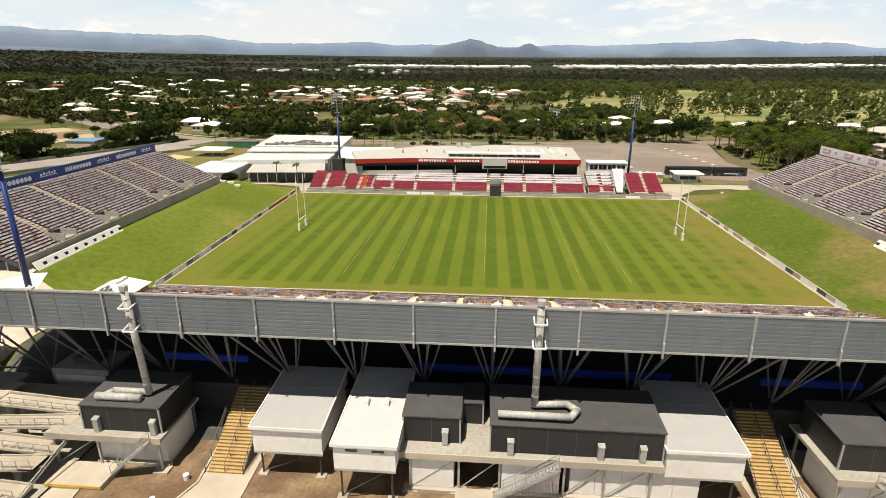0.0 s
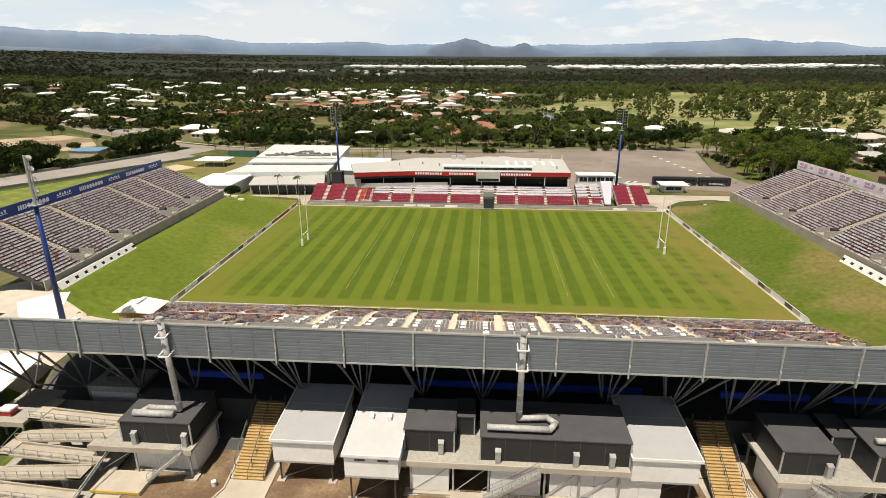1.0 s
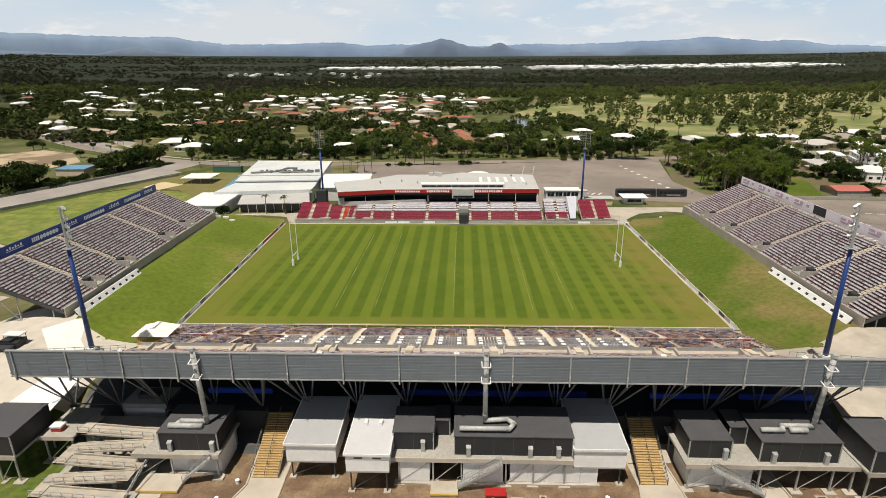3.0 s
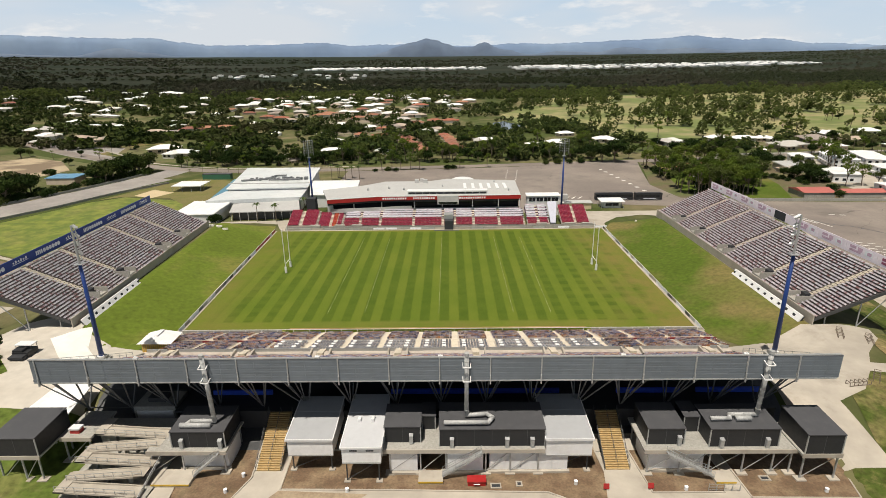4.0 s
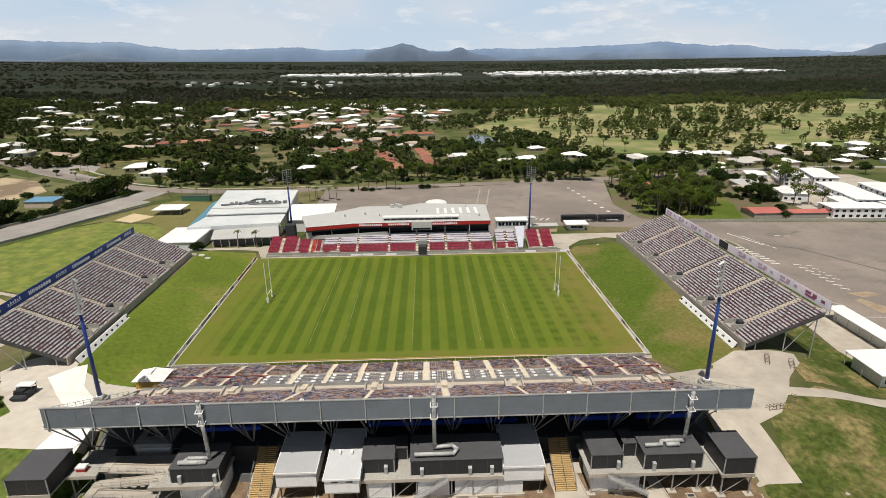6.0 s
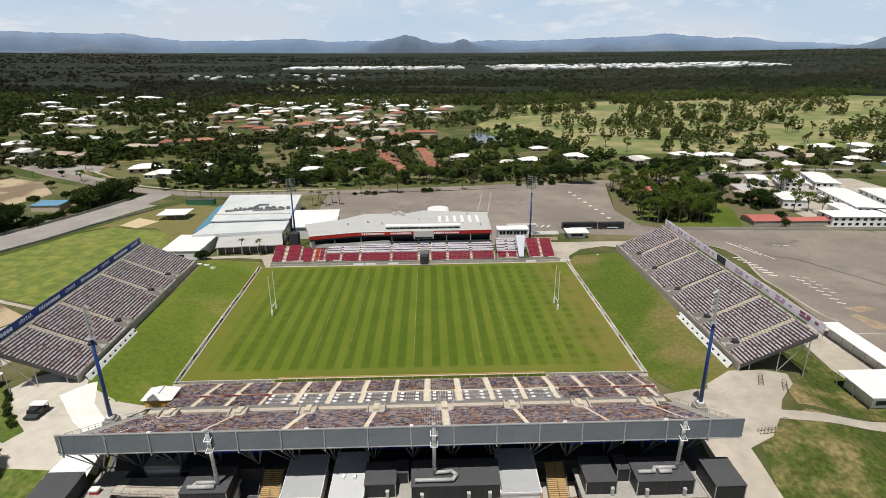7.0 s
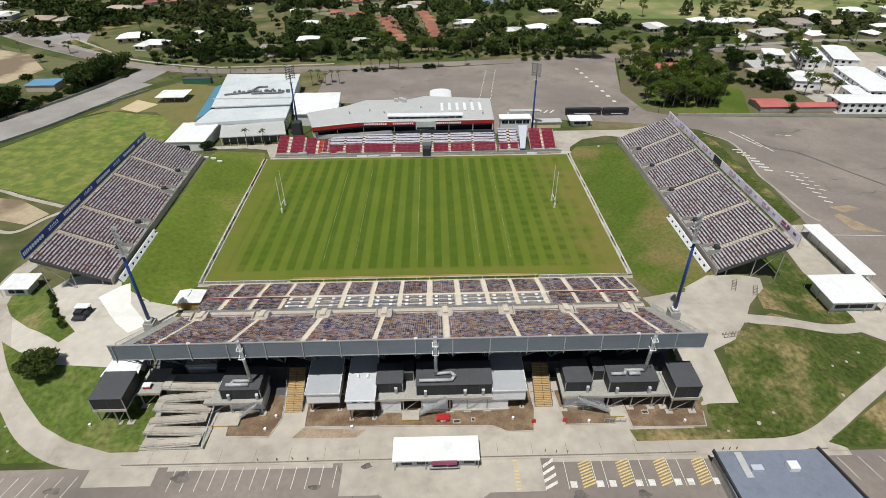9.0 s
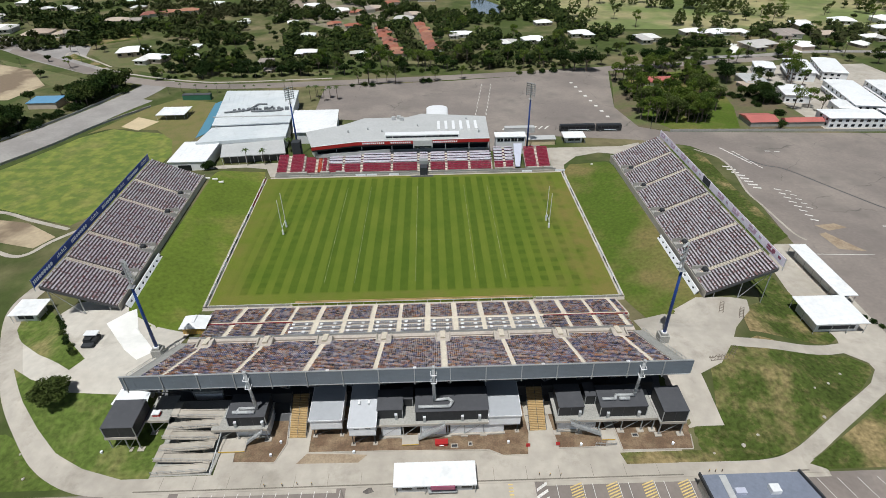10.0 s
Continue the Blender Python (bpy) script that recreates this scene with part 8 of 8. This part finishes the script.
def woods(name, label, n, y0, y1, keep, size, sprays, seed, spread=0.95, fine=1.0, mat=WOODS, tall=1.0):
    """Many crowns too far off to count, joined into one mesh."""
    rnd = random.Random(seed)
    s = Shell()
    k = 0
    while k < n:
        y = y0 + (y1 - y0) * rnd.random() ** 0.85
        x = rnd.uniform(-spread, spread) * (y + 170)
        if not keep(x, y, rnd):
            continue
        g = height(x, y)
        r = size * rnd.choice((0.6, 0.8, 1.0, 1.0, 1.3, 1.6)) * rnd.uniform(0.85, 1.15)
        h = r * rnd.uniform(1.3, 2.2) * tall
        c = Vector((x, y, g + h * 0.6))
        base = len(s.v)
        for _ in range(sprays):
            d = Vector((rnd.gauss(0, 1), rnd.gauss(0, 1), rnd.gauss(0, 1))).normalized()
            p = c + Vector((d.x * r * 0.7, d.y * r * 0.7, d.z * h * 0.42))
            a = Vector((rnd.gauss(0, 1), rnd.gauss(0, 1), rnd.gauss(0, 0.7))).normalized()
            b = a.orthogonal().normalized()
            q = r * rnd.uniform(0.4, 0.75) * fine
            s.v += [tuple(p - a * q), tuple(p + b * q * 0.6), tuple(p + a * q), tuple(p - b * q * 0.6)]
        for j in range(sprays):
            s.f.append((base + 4 * j, base + 4 * j + 1, base + 4 * j + 2, base + 4 * j + 3))
        k += 1
    return single(name, s, mat, label, "woods", kind="stuff")


def in_golf(x, y):
    return 100 < x < 950 and 320 < y < 800 and x > 150 - 0.1 * (y - 320)


def golf_clumps(x, y, rnd):
    return noise.noise(Vector((x * 0.012, y * 0.02, 3.0))) > (0.2 if x < 330 else 0.17)


woods("suburb_woods", "dark green trees filling the suburb between houses", 2050, 212, 480, lambda x, y, r: not in_golf(x, y) and not (x > 150 and y < 260) and clear_of_houses(x, y, 9.5) and not (x < -180 and y < 250 + 0.3 * (-180 - x)) and not (abs(x - 66) < 18 and 400 < y < 490) and noise.noise(Vector((x * 0.02, y * 0.02, 0.5))) > -0.12, 3.2, 64, 5, 0.9, 0.5, WOODS, 0.8)
woods("suburb_woods", "dark green trees filling the suburb between houses", 3200, 480, 940, lambda x, y, r: not in_golf(x, y) and clear_of_houses(x, y, 12) and not (-270 < x < 60 and y < 860 and r.random() < 0.3) and noise.noise(Vector((x * 0.012, y * 0.012, 0.5))) > -0.2, 3.2, 46, 15, 0.95, 0.55, WOODS, 0.75)
woods("golf_woods", "open gum trees in clumps between fairways", 640, 310, 860, lambda x, y, r: in_golf(x, y) and golf_clumps(x, y, r), 4.3, 60, 6, 0.95, 0.5, GUM_WOODS, 1.35)
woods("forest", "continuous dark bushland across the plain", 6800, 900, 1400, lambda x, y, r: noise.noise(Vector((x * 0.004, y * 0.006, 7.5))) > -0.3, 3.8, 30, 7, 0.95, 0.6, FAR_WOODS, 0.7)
woods("forest", "olive gum forest at the edge of the plain", 2200, 790, 960, lambda x, y, r: noise.noise(Vector((x * 0.006, y * 0.008, 4.5))) > -0.3, 4.0, 40, 9, 0.95, 0.52, GUM_WOODS, 0.85)
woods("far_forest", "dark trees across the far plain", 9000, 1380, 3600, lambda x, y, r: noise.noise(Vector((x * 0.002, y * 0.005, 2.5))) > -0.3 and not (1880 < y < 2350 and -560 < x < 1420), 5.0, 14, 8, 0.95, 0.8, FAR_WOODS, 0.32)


def town(name, label, n, place, seed):
    rnd = random.Random(seed)
    s = Shell()
    for _ in range(n):
        x, y = place(rnd)
        g = height(x, y)
        w, d, h = rnd.uniform(5, 10), rnd.uniform(4, 8), rnd.uniform(4.5, 7)
        s.box(x - w, x + w, y - d, y + d, g - 1, g + h * 0.7)
        s.add([(x - w - 1, y - d - 1, g + h * 0.7), (x + w + 1, y - d - 1, g + h * 0.7), (x + w + 1, y + d + 1, g + h * 0.7), (x - w - 1, y + d + 1, g + h * 0.7), (x - w * 0.5, y, g + h), (x + w * 0.5, y, g + h)], [(0, 1, 5, 4), (1, 2, 5), (2, 3, 4, 5), (3, 0, 4)])
    return single(name, s, WHITE_ROOF, label, "houses", kind="stuff")


town("distant_town", "long strip of white roofed houses far across the plain", 430, lambda r: (lambda x: (x, 2020 - 0.2 * (x - 262) + r.uniform(0, 330) ** 1.0))(r.uniform(262, 1300)), 21)
town("distant_town", "pale roofed houses far across the plain", 230, lambda r: (r.uniform(-560, 150), r.uniform(2080, 2260)), 22)
town("distant_town", "scattered pale roofs at the edge of the bushland", 18, lambda r: (r.uniform(-790, -260), r.uniform(1500, 1720)), 23)


# ---- hills and sky ----
def ridge(name, mat, radius, crest, label, seed):
    """A range of hills along an arc; the crest is a line of (bearing in degrees, height)."""
    s = Shell()
    n = 520
    rows = [(-40, 0.0), (0, 0.3), (50, 0.7), (100, 1.0), (190, 0.6)]
    for i in range(n + 1):
        a = crest[0][0] + (crest[-1][0] - crest[0][0]) * i / n
        k = max(q for q in range(len(crest) - 1) if crest[q][0] <= a)
        u = (a - crest[k][0]) / (crest[k + 1][0] - crest[k][0])
        h = crest[k][1] + (crest[k + 1][1] - crest[k][1]) * u * u * (3 - 2 * u)
        h += min(h, 60) * (0.09 * noise.noise(Vector((a * 0.8, seed, 0))) + 0.10 * noise.noise(Vector((a * 2.6, seed, 5))) + 0.07 * noise.noise(Vector((a * 7.0, seed, 8))))
        for off, q in rows:
            r = radius + off + 12 * noise.noise(Vector((a * 0.5, off * 0.02, seed)))
            z = 138 - 22 * math.sin(radians(a)) + h * q * (1 + (0.15 * noise.noise(Vector((a * 0.7, off * 0.02, seed + 2))) if q < 1 else 0))
            s.v.append((r * math.sin(radians(a)), r * math.cos(radians(a)) - 170, z if off > -40 else 60))
    m = len(rows)
    s.f = [(i * m + j, (i + 1) * m + j, (i + 1) * m + j + 1, i * m + j + 1) for i in range(n) for j in range(m - 1)]
    return single(name, s, mat, label, "hills", kind="structure", smooth=True)


# both ranges carry their haze in the colour
ridge("backdrop", HAZED_HILL_FAR, 4610, [(-62, 160), (-41, 158), (-38.5, 146), (-30, 138), (-27, 142), (-24.5, 116), (-22.5, 96), (-18, 100), (-12.6, 116), (-9, 96), (-6, 102), (3, 88), (7, 104), (10, 96), (14, 104), (17, 112), (20, 118), (22.4, 134), (25, 112), (27, 96), (29, 98), (32, 62), (38, 32), (62, 12)], "distant mountain range with pale blue haze in its colour", 3)
ridge("backdrop", HAZED_HILL, 4530, [(-62, 60), (-40, 40), (-33, 22), (-31, 58), (-29.5, 74), (-28, 50), (-25, 18), (-20, 10), (-8, 14), (-6.4, 40), (-5, 84), (-3.4, 116), (-2.1, 142), (-1.2, 132), (-0.2, 104), (0.9, 78), (2.2, 74), (3.6, 110), (5.2, 60), (8, 22), (11, 40), (14, 30), (17, 58), (19, 42), (23, 50), (26, 24), (34, 10), (37, 34), (39.7, 92), (42.5, 40), (46, 22), (62, 30)], "horizon mountain range with blue-grey haze in its colour", 9)


def cloud_backdrop():
    m, n, l, p = nodes_of("hazy_cloudy_sky")
    pos = n.new("ShaderNodeNewGeometry").outputs["Position"]
    xyz = n.new("ShaderNodeSeparateXYZ")
    l.new(pos, xyz.inputs[0])
    mp = n.new("ShaderNodeMapping")
    mp.inputs["Scale"].default_value = (1, 1, 3.4)
    l.new(pos, mp.inputs[0])
    puffs = noise_node(n, l, mp.outputs[0], 0.0022, 8, 0.6)
    veil = noise_node(n, l, mp.outputs[0], 0.0006, 4, 0.5)
    low = span(n, l, xyz.outputs[2], 150, 800, 0, 1)
    col = blend(n, l, low, (0.62, 0.74, 0.88), (0.50, 0.68, 0.90))
    col = blend(n, l, span(n, l, veil, 0.4, 0.6, 0, 0.75), col, (0.72, 0.78, 0.87))
    col = blend(n, l, span(n, l, puffs, 0.54, 0.72, 0, 0.8), col, (0.93, 0.95, 0.99))
    e = n.new("ShaderNodeEmission")
    l.new(col, e.inputs[0])
    e.inputs[1].default_value = 0.92
    l.new(e.outputs[0], n["Material Output"].inputs[0])
    s = Shell()
    k = 96
    for i in range(k):
        a = 2 * math.pi * i / k
        for z, r in ((0, 4740), (500, 4740), (1000, 4700), (1700, 4560)):
            s.v.append((r * math.sin(a), r * math.cos(a) - 150, z))
    s.f = [(i * 4 + j, i * 4 + j + 1, ((i + 1) % k) * 4 + j + 1, ((i + 1) % k) * 4 + j) for i in range(k) for j in range(3)]
    return single("backdrop", s, m, "hazy pale blue sky with low white clouds", "sky", kind="structure", smooth=True)


cloud_backdrop()


# ---- racks, rocks, blocks ----
def bike_rack(x, y, turn, n, w):
    r = thing("bike_rack", (x, y, height(x, y) + 0.07), "rusty brown steel bike rack on the concourse", "bike rack", "bike racks")
    m = Matrix.Translation((x, y, height(x, y) + 0.07)) @ Matrix.Rotation(radians(turn), 4, "Z")
    for k in range(n):
        u = w * k / (n - 1) - w / 2
        s = Shell().beam((u, -0.5, 0), (u, -0.5, 0.8), 0.08).beam((u, 0.5, 0), (u, 0.5, 0.8), 0.08).beam((u, -0.5, 0.8), (u, 0.5, 0.8), 0.08)
        part("hoop", s.turned(m), BARK, r)
    for v in (-0.5, 0.5):
        part("foot_rail", Shell().beam((-w / 2, v, 0.05), (w / 2, v, 0.05), 0.1).turned(m), BARK, r)


bike_rack(89.5, -57.8, 62, 7, 4.6)
bike_rack(94.2, -60.4, 62, 7, 4.6)
bike_rack(79.6, -77.6, 8, 6, 4.4)
bike_rack(84.5, -75.6, 52, 5, 4.0)


def lamp_post(x, y, h, turn):
    """A slim street lamp with an outreach arm."""
    g = height(x, y)
    lp = thing("lamp_post", (x, y, g), "slim grey steel lamp post beside the path", "lamp post", "lamp posts")
    d = Vector((math.cos(radians(turn)), math.sin(radians(turn)), 0)) * 1.6
    part("pole", Shell().tube((x, y, g - 0.2), (x, y, g + h), 0.13, 0.07, n=8), STEEL, lp)
    part("base", Shell().box(x - 0.28, x + 0.28, y - 0.28, y + 0.28, g - 0.1, g + 0.15), CONC, lp)
    arm = part("arm", Shell().tube((x, y, g + h - 0.1), (x + d.x, y + d.y, g + h + 0.2), 0.05, n=6), STEEL, lp)
    part("lantern", Shell().box(x + d.x - 0.3, x + d.x + 0.3, y + d.y - 0.18, y + d.y + 0.18, g + h + 0.12, g + h + 0.28), GREY_STEEL, arm)


lamp_post(-107, -49, 13, 200)
lamp_post(-257, 253, 11, 300)
lamp_post(122, 93, 11, 180)


def rock(x, y, r, seed):
    rnd = random.Random(seed)
    bm = bmesh.new()
    bmesh.ops.create_icosphere(bm, subdivisions=2, radius=r)
    for v in bm.verts:
        v.co *= 1 + 0.35 * noise.noise(v.co * (1.4 / r) + Vector((seed, 0, 0)))
        v.co.z *= 0.6
        v.co += Vector((x, y, height(x, y) + r * 0.3))
    s = Shell()
    s.v = [tuple(v.co) for v in bm.verts]
    s.f = [tuple(v.index for v in f.verts) for f in bm.faces]
    bm.free()
    single("boulder", s, CONC, "pale boulder lying on the lawn", "boulder", "lawn boulders")


for k, (x, y, r) in enumerate(((99, -94, 0.7), (76.5, -100.5, 0.8), (81, -98, 0.6), (106, -84, 0.6), (69, -102.2, 0.5), (112, -80, 0.6), (101, -86, 0.5), (-80, -100.5, 0.55), (-86, -103, 0.6), (-90, -97, 0.5))):
    rock(x, y, r * 0.6, k)
for x, y, w in ((-91, 36, 2.2), (-87.5, 35, 2.2), (-84.5, 33.5, 2.0), (78.5, 47, 0.8)):
    single("concrete_block", Shell().box(x, x + w, y, y + 0.6, height(x, y) - 0.2, height(x, y) + 0.5), NEW_CONC, "white concrete block seat on the bank", "block", "bank blocks")


# small things round the forecourt and the earth beds
for x, y in ((-31.8, -106.8), (-27.9, -106.8), (-24.7, -106.6), (-21.5, -106.8), (28.3, -106.2), (30.6, -106.5), (33.0, -106.5), (65.7, -106.8), (67.1, -106.8), (68.6, -106.8)):
    b = thing("bollard", (x, y, 0.03), "thin rusty steel bollard beside the kerb", "bollard", "kerb bollards")
    part("post", Shell().tube((x, y, -0.1), (x, y, 0.95), 0.09, n=8), BARK, b)
    part("cap", Shell().tube((x, y, 0.95), (x, y, 1.02), 0.09, 0.04, n=8), YELLOW, b)
for x, y, w in ((10.0, -98.0, 1.7), (13.7, -97.6, 1.0), (52.6, -96.6, 1.6)):
    d = thing("drain_pit", (x, y, 0.05), "open drain pit with a pale concrete rim", "drain pit", "drain pits")
    for x0, x1, y0, y1 in ((x - w / 2, x + w / 2, y - 0.55, y - 0.35), (x - w / 2, x + w / 2, y + 0.35, y + 0.55), (x - w / 2, x - w / 2 + 0.2, y - 0.35, y + 0.35), (x + w / 2 - 0.2, x + w / 2, y - 0.35, y + 0.35)):
        part("rim", Shell().box(x0, x1, y0, y1, -0.1, 0.22), CONC, d)
    part("grate", Shell().box(x - w / 2 + 0.2, x + w / 2 - 0.2, y - 0.35, y + 0.35, -0.1, 0.1), BLACK_AND_SHADE, d, "dark drain grate")
for x, y in ((-32.2, -99.1), (-30.6, -95.6), (39.3, -98.9), (6.4, -96.9), (-71.2, -97.3), (-13.2, -99.0), (22.6, -97.6), (60.5, -99.4)):
    g = height(x, y)
    d = thing("marker_drum", (x, y, g), "small white plastic drum on bare earth", "drum", "white drums")
    part("drum", Shell().tube((x, y, g - 0.1), (x, y, g + 0.62), 0.3, 0.28, n=12), WHITE, d)
    part("lid", Shell().tube((x, y, g + 0.62), (x, y, g + 0.68), 0.31, n=12), SIGN_WHITE, d)
for x, y in ((27.0, -98.9), (33.9, -98.8)):
    d = thing("warning_board", (x, y, 0.05), "small red warning board at the foot of the stairway", "sign", "warning boards")
    part("board", Shell().hexa([(x - 0.45, y - 0.1, 0.3), (x + 0.45, y - 0.1, 0.3), (x + 0.45, y - 0.04, 0.3), (x - 0.45, y - 0.04, 0.3), (x - 0.45, y + 0.1, 1.15), (x + 0.45, y + 0.1, 1.15), (x + 0.45, y + 0.16, 1.15), (x - 0.45, y + 0.16, 1.15)]), RED, d)
    for q in (-0.35, 0.35):
        part("leg", Shell().beam((x + q, y - 0.06, -0.05), (x + q, y + 0.0, 0.6), 0.06), GREY_STEEL, d)
gt = thing("mesh_gate", (45, -99.2, 0.05), "low galvanised gate and fence by the landing", "gate")
for k in range(5):
    part("post", Shell().beam((42.6 + 1.2 * k, -99.2, 0.0), (42.6 + 1.2 * k, -99.2, 1.4), 0.08), GREY_STEEL, gt)
for z in (0.25, 0.8, 1.35):
    part("rail", Shell().beam((42.6, -99.2, z), (47.4, -99.2, z), 0.06), GREY_STEEL, gt)
